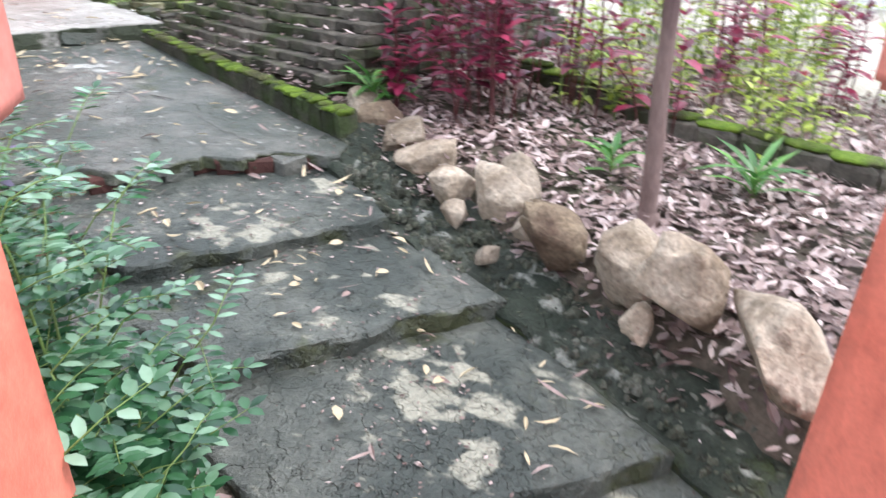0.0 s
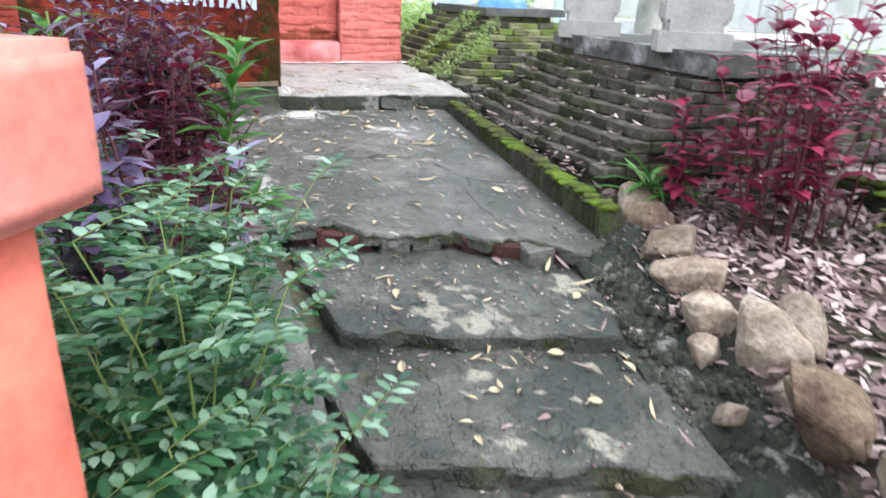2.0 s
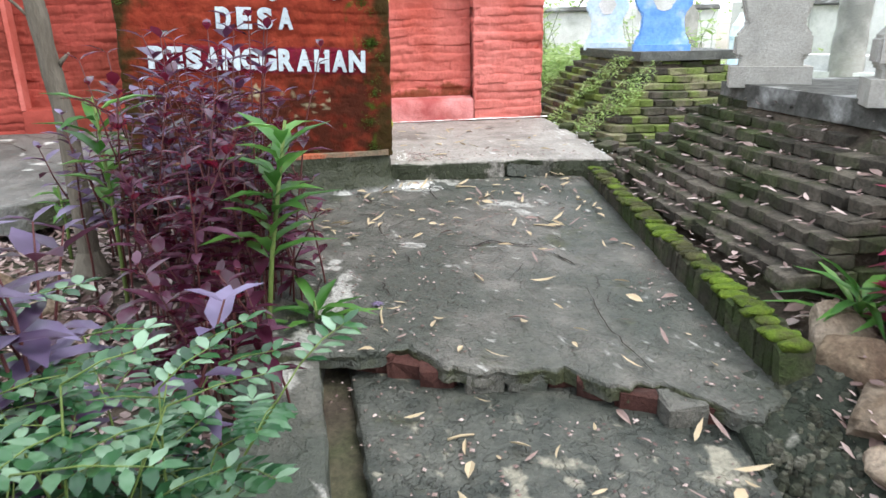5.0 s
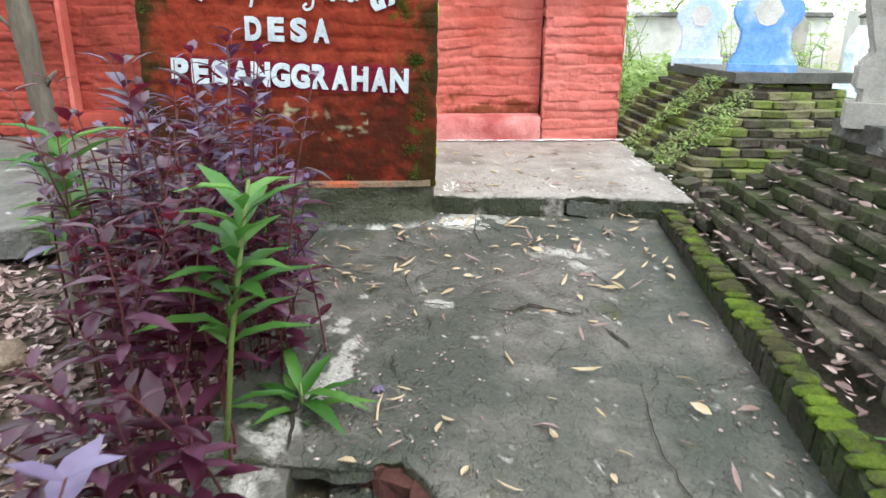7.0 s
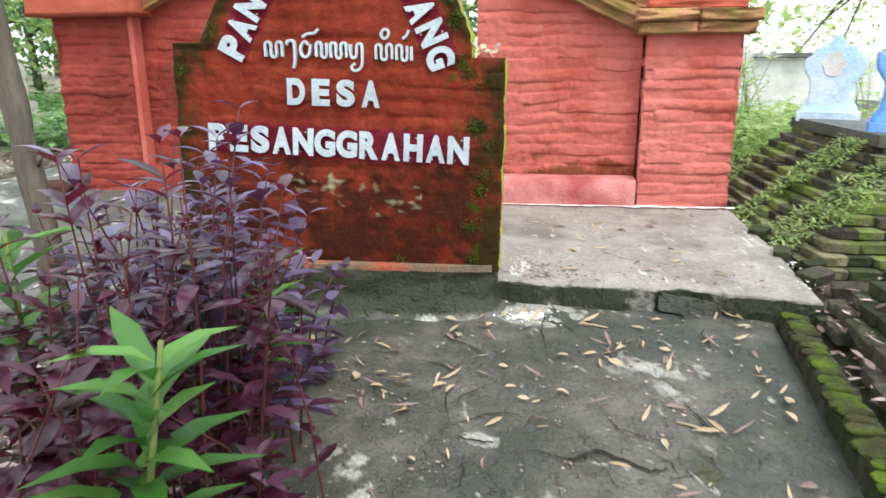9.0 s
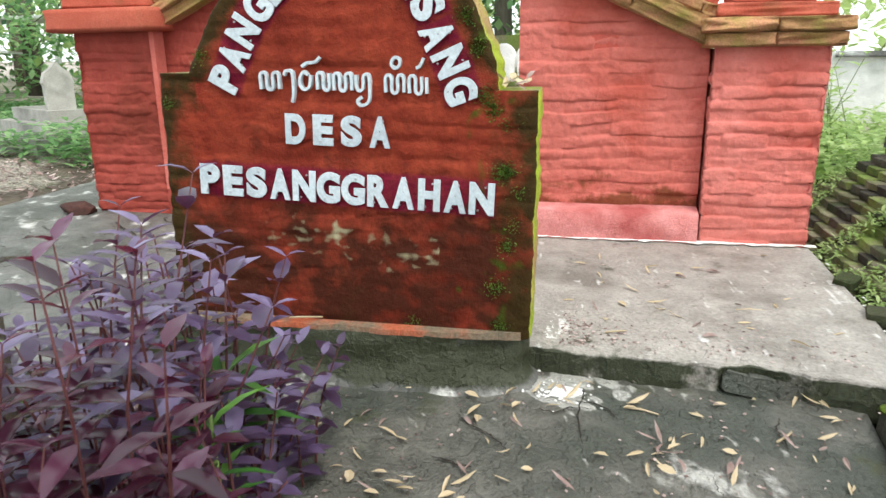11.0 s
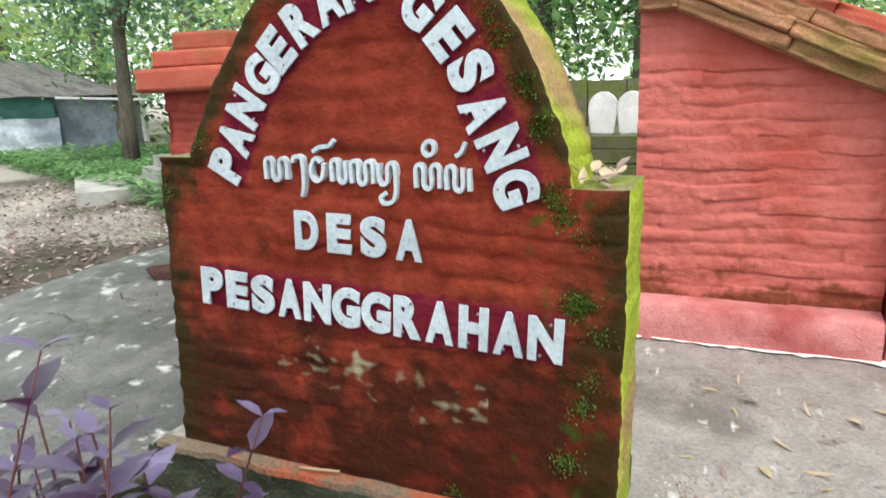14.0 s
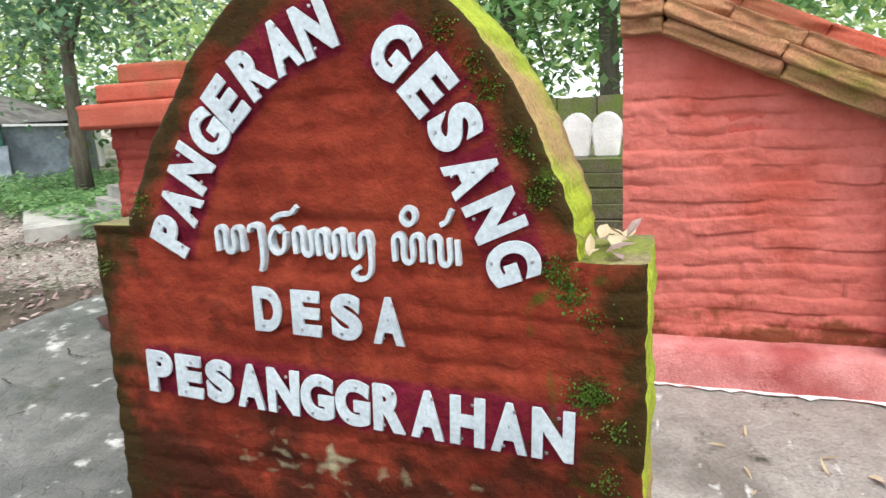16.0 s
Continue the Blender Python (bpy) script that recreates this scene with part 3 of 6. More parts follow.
def build_platform():
    # right of the sign and behind it
    rows = []
    for j in range(25):
        t = j / 24
        row = []
        for i in range(121):
            s = i / 120
            x = 0.9 + 1.75 * s
            yf = lerp(x, [-2.6, -1.4, -0.6, -0.28, -0.2, 1.25, 1.34, 2.2, 2.66], [-0.15, -0.5, -0.45, -0.2, 0.16, 0.14, 0.12, 0.06, -0.02]) + 0.012 * nz(x, 0, 0, 6) + 0.006 * nz(x, 0, 0, 25) + 0.05 * max(0.0, 1 - abs(x - 2.13) / 0.15) ** 0.5
            yb = 4.2
            xe = x + lerp(s, [0.9, 1], [0, 1]) * lerp(1 - t, [0, 1], [0.0, 0.12])
            row.append(Vector((xe, yb + (yf - yb) * t ** 0.6, lerp(yf * t + yb * (1 - t), [0, 1, 4], [-0.02, 0.015, 0.04]))))
        rows.append(row)
    slab("platform_slab", M_PLAT, "pale grey concrete platform before the red gate wall", rows, 0.14, wob=0.004, side_moss=0.75,
         stains=[(1.38, 0.3, 0.16, 0.9), (2.0, 1.5, 0.25, 0.5), (2.6, 0.9, 0.3, 0.7)], category="floor")
    rows = []
    for j in range(41):
        t = j / 40
        row = []
        for i in range(61):
            x = -2.6 + 3.49 * i / 60
            yf = lerp(x, [-2.6, -1.4, -0.6, -0.28, -0.2, 1.25], [-0.15, -0.5, -0.45, -0.2, 0.16, 0.14]) + 0.012 * nz(x, 0, 0, 6)
            y = 4.2 + (yf - 4.2) * t ** 0.6
            row.append(Vector((x - 0.25 * max(0, -1.4 - x) * lerp(y, [0, 2], [0, 1]), y, lerp(y, [0, 1, 4], [-0.02, 0.015, 0.04]))))
        rows.append(row)
    slab("platform_slab_left", M_CONCMID, "grey cracked concrete platform with white scuffs beside the sign", rows, 0.14, wob=0.005, fleck=0.02,
         stains=[(-2.2, 1.5, 0.4, 0.5), (-2.5, 1.9, 0.4, 0.6)], category="floor")
    rc = random.Random(71)
    lines = [[(-0.55, 0.55), (-0.7, 0.75), (-0.78, 1.0), (-0.7, 1.2)], [(-0.35, 0.5), (-0.6, 0.6), (-0.9, 0.62)], [(-1.1, 1.0), (-1.3, 1.3), (-1.7, 1.6)], [(-0.78, 1.0), (-1.05, 1.08), (-1.25, 1.02)], [(-0.4, 0.9), (-0.62, 0.95), (-0.75, 0.88)]]
    for _ in range(12):
        x, y, way = rc.uniform(-2.2, -0.35), rc.uniform(0.3, 1.7), rc.uniform(0, 6.28)
        pts = [(x, y)]
        for _ in range(rc.randrange(2, 4)):
            way += rc.uniform(-0.8, 0.8)
            x, y = x + 0.12 * math.cos(way), y + 0.12 * math.sin(way)
            pts.append((x, y))
        if min(p[1] for p in pts) > 0.15:
            lines.append(pts)
    # dark strips laid on the slab, coloured for dirt and the shadow inside cracks
    for pts in lines:
        mb = MB()
        fine = []
        for (x0, y0), (x1, y1) in zip(pts, pts[1:]):
            fine += [(x0 + (x1 - x0) * k / 8 + 0.02 * nz(x0 + k * 0.1, y0, 0, 9), y0 + (y1 - y0) * k / 8 + 0.02 * nz(x0, y0 + k * 0.1, 4, 9)) for k in range(8)]
        for k, (x, y) in enumerate(fine):
            z = lerp(y, [0, 1, 4], [-0.02, 0.015, 0.04]) + 0.01
            mb.v += [(x, y, z), (x + 0.009 * R.uniform(0.3, 1.3), y + 0.009 * R.uniform(0.3, 1), z)]
        mb.f = [(2 * k, 2 * k + 1, 2 * k + 3, 2 * k + 2) for k in range(len(fine) - 1)]
        mb.m = [0] * len(mb.f)
        solo("platform_crack", mb, M_CRACK, "thin dark crack in the grey platform", "crack", kind="structure")
    # ledge that carries the sign
    rows = []
    for j in range(5):
        rows.append([Vector((-0.24 + 1.5 * i / 30, 0.45 + (lerp(i, [22, 30], [-0.05, 0.03]) - 0.45) * j / 4 + (0.012 * nz(i * 0.2, 0, 0, 3) if j == 4 else 0), 0.082)) for i in range(31)])
    ob = slab("sign_plinth", M_PLAT, "low mossy concrete ledge under the sign", rows, 0.25, wob=0.005, category="plinth", side_moss=0.95,
              stains=[(0.1 * k, -0.05, 0.05, 0.4) for k in range(13)])
    mb = MB()
    for k in range(60):
        x0, x1 = -0.22 + 1.5 * k / 60, -0.22 + 1.5 * (k + 1) / 60
        x0, x1 = min(x0, 1.26), min(x1, 1.262)
        w0, w1 = lerp(x0, [0.95, 1.28], [0, 0.03]) + 0.014 * nz(x0, 0, 0, 6) + 0.008 * nz(x0, 0, 0, 21), lerp(x1, [0.95, 1.28], [0, 0.03]) + 0.014 * nz(x1, 0, 0, 6) + 0.008 * nz(x1, 0, 0, 21)
        mb.add([(x0, -0.062 + w0, 0.072), (x1, -0.062 + w1, 0.072), (x1, -0.06 + w1, 0.093 + w1 * 0.4), (x0, -0.06 + w0, 0.093 + w0 * 0.4), (x1, -0.01, 0.096), (x0, -0.01, 0.096)], [(0, 1, 2, 3), (3, 2, 4, 5)])
    part("brick_edge", mb, M_EDGE, ob, "worn orange-red and grey mortar edge")
    mb = MB()
    way = [(-0.26, -0.055), (0.4, -0.06), (1.0, -0.055), (1.18, -0.025), (1.255, 0.02), (1.27, 0.08), (1.272, 0.17)]
    length = [0.0]
    for p, q in zip(way, way[1:]):
        length.append(length[-1] + math.hypot(q[0] - p[0], q[1] - p[1]))
    nw = 110
    for i in range(nw + 1):
        d = length[-1] * i / nw
        x, y = lerp(d, length, [p[0] for p in way]), lerp(d, length, [p[1] for p in way])
        turn = lerp(d, length, [-90, -90, -86, -62, -35, -8, 0])
        for j in range(13):
            t = j / 12
            out = 0.004 + 0.085 * t ** 2.6 + 0.016 * nz(d, t * 0.4, 0, 7) + 0.008 * nz(d, t * 0.5, 3, 22)
            mb.v.append((x + out * math.cos(radians(turn)), y + out * math.sin(radians(turn)), lerp(d, [length[-3], length[-1]], [0.074, 0.02]) - lerp(d, [length[-3], length[-1]], [0.225, 0.17]) * (1 - (1 - t) ** 1.15) + 0.006 * nz(d, t, 5, 9)))
    mb.f = [(i * 13 + j, i * 13 + j + 1, (i + 1) * 13 + j + 1, (i + 1) * 13 + j) for i in range(nw) for j in range(12)]
    mb.m = [0] * len(mb.f)
    cove = mb.mesh("cove", M_CONCMID, True)
    attr(cove, "moss", [lerp(z, [-0.13, -0.09, -0.02, 0.08], [0.1, 0.7, 1.0, 0.8]) + 0.5 * nz(x, y, z, 6) for x, y, z in mb.v])
    attr(cove, "pale", [lerp(z, [-0.14, -0.1, -0.05], [0.35, 0.1, -0.5]) + 0.5 * nz(x, y, 3, 14) for x, y, z in mb.v])
    part("cove", cove, None, ob, "mossy mortar fillet at the foot of the ledge")
    mb, r = MB(), random.Random(91)
    for _ in range(90):   # lime and plaster crumbs at the corner of the ledge
        x, y = 1.42 + r.gauss(0, 0.075), -0.03 + r.gauss(0, 0.05)
        q, a, z = r.uniform(0.002, 0.009), r.uniform(0, 6.28), -0.121 + 0.062 * y
        pts = [(x + q * r.uniform(0.6, 1.2) * math.cos(a + k * 1.26), y + q * r.uniform(0.5, 1.1) * math.sin(a + k * 1.26), z) for k in range(5)]
        hgt = q * r.uniform(0.3, 0.7)
        mb.add(pts + [(x + (p[0] - x) * 0.6, y + (p[1] - y) * 0.6, z + hgt * r.uniform(0.7, 1.2)) for p in pts],
               [(k, (k + 1) % 5, 5 + (k + 1) % 5, 5 + k) for k in range(5)] + [(5, 6, 7, 8, 9)])
    for _ in range(130):   # chips along the sign's side on the platform
        x, y = 1.335 + abs(r.gauss(0, 0.05)), r.uniform(0.2, 0.75)
        q, a, z = r.uniform(0.002, 0.008), r.uniform(0, 6.28), lerp(y, [0, 1, 4], [-0.016, 0.019, 0.044])
        pts = [(x + q * r.uniform(0.6, 1.2) * math.cos(a + k * 1.26), y + q * r.uniform(0.5, 1.1) * math.sin(a + k * 1.26), z) for k in range(5)]
        mb.add(pts + [(x, y, z + q * r.uniform(0.3, 0.8))], [(k, (k + 1) % 5, 5) for k in range(5)])
    rock("lime_lump", "crumbled white lime lump at the ledge corner", (1.43, -0.03, -0.122), (0.085, 0.055, 0.016), 93, M_WHITE, 25)
    solo("plaster_crumbs", mb, M_WHITE, "white plaster crumbs heaped at the ledge corner", "rubble", kind="stuff")


# ---- moss-topped kerb along the landing ----
def build_kerb():
    kerb = thing("moss_kerb", "low brick kerb covered in bright green moss along the path", "kerb", kind="structure")
    moss = [brick_mesh("brick", M_MOSS, 70 + k, 0.12, 0.25, True) for k in range(4)]
    dark = [brick_mesh("brick", M_KERB, 80 + k, 0.07, 0.1) for k in range(3)]
    n = 42
    for k in range(n):
        t = (k + 0.5) / n
        y = -0.07 - 2.28 * t
        x = lerp(y, [-2.35, -1.2, -0.07], [2.25, 2.375, 2.515])
        z = -0.055 + 0.037 * y + R.uniform(-0.008, 0.008)
        turn = Euler((R.uniform(-0.12, 0.12), R.uniform(-0.06, 0.06), -0.09 + R.uniform(-0.12, 0.12)))
        piece(dark[k % 3], kerb, Matrix.LocRotScale((x + 0.012, y, z - 0.075), turn, (0.104, 0.05, 0.15)))
        piece(moss[k % 4], kerb, Matrix.LocRotScale((x + R.uniform(-0.006, 0.01), y, z), turn, (0.108 * R.uniform(0.6, 1.05), 0.056, 0.026 * R.uniform(0.7, 1.3))))


def platform_rubble():
    """Chips at the broken front edge and loose bricks at the corner by the mossy mound."""
    bricks = [brick_mesh("loose_brick", M_BRICK, 60 + k, 0.08, 0.08) for k in range(3)]
    for k, (x, y, z, turn, size) in enumerate([(2.74, 0.30, 0.0, 0.5, (0.15, 0.1, 0.055)), (2.84, 0.20, -0.03, -0.3, (0.13, 0.1, 0.06)), (2.70, 0.62, 0.02, 1.2, (0.11, 0.08, 0.05)), (2.80, 0.48, 0.0, 0.1, (0.1, 0.08, 0.05)), (2.72, 1.05, 0.03, 0.9, (0.12, 0.09, 0.05))]):
        ob = new("loose_brick", bricks[k % 3])
        ob.matrix_world = Matrix.LocRotScale((x, y, z), Euler((0.05, -0.08, turn)), size)
        tagged(ob, "broken grey-brown brick lying by the platform corner", "brick", "loose bricks")
    chunk = brick_mesh("concrete_chunk", M_CONC, 68, 0.16, 0.05)
    for k, (x, y, a) in enumerate([(2.06, 0.055, 0.05), (2.15, 0.06, 0.06), (2.24, 0.055, 0.045)]):
        ob = new("concrete_chunk", chunk)
        ob.matrix_world = Matrix.LocRotScale((x, y + 0.03, -0.085 - 0.01 * k), Euler((0.1 * k - 0.1, 0.12 - 0.1 * k, 0.15 * k - 0.15)), (2.2 * a, 0.06, 0.075))
        tagged(ob, "dark broken chunk under the platform's cracked edge", "rubble", "concrete chunks")
    mb, r = MB(), random.Random(44)
    for _ in range(110):
        y = r.uniform(0.1, 1.55)
        x = 2.68 + 0.06 * r.gauss(0, 1)
        q, a, z = r.uniform(0.003, 0.012), r.uniform(0, 6.28), lerp(y, [0, 1, 4], [-0.018, 0.017, 0.04]) - (0.04 if x > 2.74 else 0)
        ring = [(x + q * r.uniform(0.5, 1.3) * math.cos(a + e * 1.26), y + q * r.uniform(0.5, 1.3) * math.sin(a + e * 1.26), z) for e in range(5)]
        mb.add(ring + [(x, y, z + q * r.uniform(0.3, 0.7))], [(e, (e + 1) % 5, 5) for e in range(5)])
    solo("plaster_crumbs", mb, M_WHITE, "pale plaster crumbs along the platform's side edge", "rubble", kind="stuff")


def build_bed_edge():
    edge = thing("bed_edge", "low dark terrace edge with bright moss on top behind the crimson shrubs", "kerb", kind="structure")
    moss = [brick_mesh("brick", M_MOSS, 90 + k, 0.1, 0.2, True) for k in range(3)]
    dark = [brick_mesh("brick", M_BRICK, 94 + k, 0.06, 0.08) for k in range(3)]
    for k in range(13):
        y = -2.45 - 0.2 * k
        x = lerp(y, [-5.1, -4.1, -3.5, -2.5], [3.7, 3.56, 3.5, 3.68])
        z = ground_z(x, y)
        turn = Euler((R.uniform(-0.06, 0.06), R.uniform(-0.05, 0.05), R.uniform(-0.1, 0.1)))
        piece(dark[k % 3], edge, Matrix.LocRotScale((x, y, z + 0.0), turn, (0.16, 0.196, 0.22)))
        piece(moss[k % 3], edge, Matrix.LocRotScale((x - 0.005, y, z + 0.115), turn, (0.17 * R.uniform(0.6, 0.95), 0.2, 0.03)))


# ---- stepped brick mounds ----
def stepped_mound(name, label, foot, top, z0, z1, courses, meshes, sides, core_mat, length=0.23, depth=0.13, mix_top=None):
    """Brick courses that step back from a foot quadrilateral to a top one; corners run NW, SW, SE, NE."""
    ob = thing(name, label, "brick mound", kind="structure")
    core = MB()
    o = [Vector((*p, z0 - 0.15)) for p in foot] + [Vector((*p, z0)) for p in foot] + [Vector((*p, z1)) for p in top]
    cen = sum(o[4:], Vector()) / 8
    ins = [p + (Vector((cen.x, cen.y, p.z)) - p).normalized() * 0.09 for p in o]
    core.add(ins, [(4 * r + k, 4 * r + (k + 1) % 4, 4 * (r + 1) + (k + 1) % 4, 4 * (r + 1) + k) for r in range(2) for k in range(4)] + [(8, 9, 10, 11)])
    part("core", core, core_mat, ob)
    h = (z1 - z0) / courses
    for c in range(courses):
        t = (c / (courses - 1)) ** 1.15
        quad = [Vector(f) * (1 - t) + Vector(g) * t for f, g in zip(foot, top)]
        for k in sides:
            a, b = quad[k], quad[(k + 1) % 4]
            d = (b - a)
            ln, d = d.length, d.normalized()
            inward = Vector((-d.y, d.x))
            n = max(2, round(ln / (length if k < 2 else 0.26)))
            off = 0.5 * (c % 2)
            for i in range(n + 1):
                s0, s1 = max(0, (i - off) / n), min(1, (i + 1 - off) / n)
                if s1 - s0 < 0.15 / n or R.random() < 0.02:
                    continue
                p = a + d * ln * (s0 + s1) / 2 + inward * (depth / 2 + R.uniform(-0.012, 0.016))
                sag = -0.02 * math.sin(math.pi * (s0 + s1) / 2)
                me = meshes[R.randrange(len(meshes))] if mix_top is None or R.random() > mix_top else M1_BRICKS[R.randrange(len(M1_BRICKS))]
                piece(me, ob, Matrix.LocRotScale((p.x, p.y, z0 + h * (c + 0.5) + sag), Euler((R.uniform(-0.05, 0.05), R.uniform(-0.035, 0.035), math.atan2(d.y, d.x) + R.uniform(-0.05, 0.05))),
                                                 (ln * (s1 - s0) * R.uniform(0.93, 1.0), depth * R.uniform(0.9, 1.05), h * R.uniform(0.86, 0.98))))
    return ob


M1_BRICKS = [brick_mesh("brick", M_BRICK, 10 + k, 0.045, 0.06) for k in range(6)]
M2_BRICKS = [brick_mesh("brick", M_BRICKMOSS, 20 + k, 0.05, 0.07) for k in range(6)]


def profile_stone(name, label, outline, thick, material, at, rz, base=None, category="gravestone"):
    """An upright stone cut to an outline of (x, z) points, with a bevelled rim and an optional footing."""
    ob = thing(name, label, category, at=at, rz=rz)
    bm = bmesh.new()
    vs = [bm.verts.new((x, -thick / 2, z)) for x, z in outline]
    f = bm.faces.new(vs)
    ex = bmesh.ops.extrude_face_region(bm, geom=[f])
    for v in [g for g in ex["geom"] if isinstance(g, bmesh.types.BMVert)]:
        v.co.y += thick
    bmesh.ops.recalc_face_normals(bm, faces=bm.faces)
    bmesh.ops.bevel(bm, geom=list(bm.edges), offset=min(0.012, thick * 0.2), segments=2, affect="EDGES")
    me = bpy.data.meshes.new("slab")
    bm.to_mesh(me)
    bm.free()
    me.materials.append(material)
    part("slab", me, None, ob)
    if base:
        mb = MB()
        w, d, h = base
        mb.box((-w / 2, -d / 2, -0.02), (w / 2, d / 2, h))
        part("footing", mb, material, ob)
    return ob


def mirrored(pts):
    return pts + [(-x, z) for x, z in reversed(pts) if abs(x) > 1e-6]


def build_mounds():
    stepped_mound("stepped_brick_mound", "stepped mound of dark weathered bricks beside the path", [(2.64, 0.05), (2.47, -1.98), (4.9, -2.0), (4.8, 0.05)],
                  [(3.13, -0.3), (3.2, -1.84), (4.4, -1.8), (4.4, -0.3)], -0.12, 0.38, 9, M1_BRICKS, (0, 1, 3), M_SOIL, length=0.135, depth=0.12)
    mb = MB()
    mb.box((3.15, -1.88, 0.34), (4.42, -0.3, 0.455))
    solo("tomb_cap", mb, M_TOMBCAP, "black-stained white plaster cap on the brick mound", "tomb", kind="structure")
    urn = mirrored([(0.0, 0.0), (0.13, 0.0), (0.13, 0.12), (0.155, 0.125), (0.155, 0.22), (0.13, 0.24), (0.115, 0.27), (0.135, 0.34), (0.16, 0.44), (0.165, 0.54), (0.15, 0.62), (0.11, 0.68), (0.06, 0.72), (0.0, 0.74)][1:])
    for x, y, rz in ((3.3, -0.5, -28), (3.3, -1.5, -28)):
        profile_stone("gravestone", "grey concrete urn-shaped gravestone on a plastered tomb", [(a * 1.2, b * 1.15) for a, b in urn], 0.14, M_TOMB, (x, y, 0.455), rz, base=(0.40, 0.2, 0.09))
    stepped_mound("mossy_brick_mound", "stepped grave mound of moss-covered bricks with weeds", [(2.78, 2.9), (2.8, 0.45), (4.6, 0.55), (4.8, 3.0)],
                  [(3.34, 2.5), (3.4, 1.25), (4.1, 1.3), (4.2, 2.5)], -0.06, 0.50, 11, M2_BRICKS, (0, 1), M_SOIL, length=0.17, mix_top=0.35)
    mb = MB()
    mb.box((3.36, 1.22, 0.49), (4.2, 2.55, 0.56))
    solo("tomb_cap", mb, M_CONCMID, "weathered grey slab on top of the mossy mound", "tomb", kind="structure")
    head = mirrored([(0.22, 0.0), (0.22, 0.1), (0.19, 0.12), (0.175, 0.2), (0.17, 0.3), (0.2, 0.34), (0.235, 0.4), (0.235, 0.47), (0.2, 0.52), (0.165, 0.525), (0.155, 0.57), (0.11, 0.6), (0.075, 0.595), (0.05, 0.645), (0.0, 0.69)])
    blue = profile_stone("gravestone", "bright blue painted gravestone with flaking pale patches", [(a * 0.95, b * 0.92) for a, b in head], 0.12, M_BLUE, (3.62, 1.42, 0.56), -22, base=(0.44, 0.2, 0.05))
    medallion(blue, 0.4, 0.085, -0.061, M_WHITE)
    pale = profile_stone("gravestone", "faded pale-blue gravestone on the mossy mound", [(a * 0.82, b * 0.85) for a, b in head], 0.12, M_PALEBLUE, (3.56, 2.42, 0.56), -22, base=(0.4, 0.2, 0.05))
    medallion(pale, 0.38, 0.075, -0.061, M_WHITE)


def medallion(parent, z, r_, y, material):
    mb = MB()
    n = 20
    ring = [(r_ * (1 + 0.12 * math.cos(k * 1.9)) * math.cos(2 * math.pi * k / n), r_ * 1.15 * math.sin(2 * math.pi * k / n)) for k in range(n)]
    mb.add([(x, y, z + w) for x, w in ring] + [(x * 0.99, y - 0.003, z + w * 0.99) for x, w in ring], [(k, (k + 1) % n, n + (k + 1) % n, n + k) for k in range(n)] + [tuple(range(n, 2 * n))])
    part("medallion", mb, material, parent, "round white plaster patch")


def mound_weeds():
    r = random.Random(77)
    mb = MB()
    for _ in range(5200):
        t, u = r.random(), r.random()
        x, y = 2.78 + 0.6 * t + 0.0, 0.5 + 2.2 * u
        if nz(x, y, 8, 2.4) < 0.05:
            continue
        z = -0.03 + 0.55 * t
        a = r.uniform(0, 6.28)
        mb.leaf((x - 0.03, y, z), (math.cos(a) - 0.4, math.sin(a) - 0.3, r.uniform(0.1, 1.2)), (0, 0, 1), r.uniform(0.015, 0.05), r.uniform(0.008, 0.02), 0.2, 0.4)
    solo("mound_weeds", mb, M_TREELIGHT, "small bright weeds growing between the mossy bricks", "weeds", kind="stuff")


def mound_litter():
    """Dry leaves and chips caught on the ledges of the dark mound and behind the kerb."""
    r = random.Random(78)
    mb = MB()
    for _ in range(400):
        y = r.uniform(-1.95, 0.0)
        c = r.randrange(-2, 9)
        t = (max(c, 0) / 8) ** 1.15
        x = lerp(y, [-1.98, 0.05], [2.47, 2.64]) * (1 - t) + lerp(y, [-1.84, -0.3], [3.2, 3.13]) * t + r.uniform(0.015, 0.05)
        z = -0.12 + 0.0556 * (c + 1) + 0.012 - 0.02 * math.sin(math.pi * (y + 1.98) / 2.03)
        if c < 0:
            x, z = lerp(y, [-1.98, 0.05], [2.40, 2.58]) + r.uniform(-0.05, 0.07), -0.118 + r.uniform(0, 0.03)
        a, ln = r.uniform(0, 6.28), r.uniform(0.02, 0.07)
        mb.leaf((x, y, z), (math.cos(a), math.sin(a), r.uniform(-0.1, 0.25)), (r.uniform(-0.4, 0.4), r.uniform(-0.4, 0.4), 1), ln, ln * r.uniform(0.2, 0.6), r.uniform(-0.3, 0.5), r.uniform(-0.3, 0.3))
    solo("leaf_litter", mb, M_LITTER, "dry leaves and twigs caught on the mound's brick ledges", "leaf litter", kind="stuff")


mound_litter()
mound_weeds()


# ---- red gate walls ----


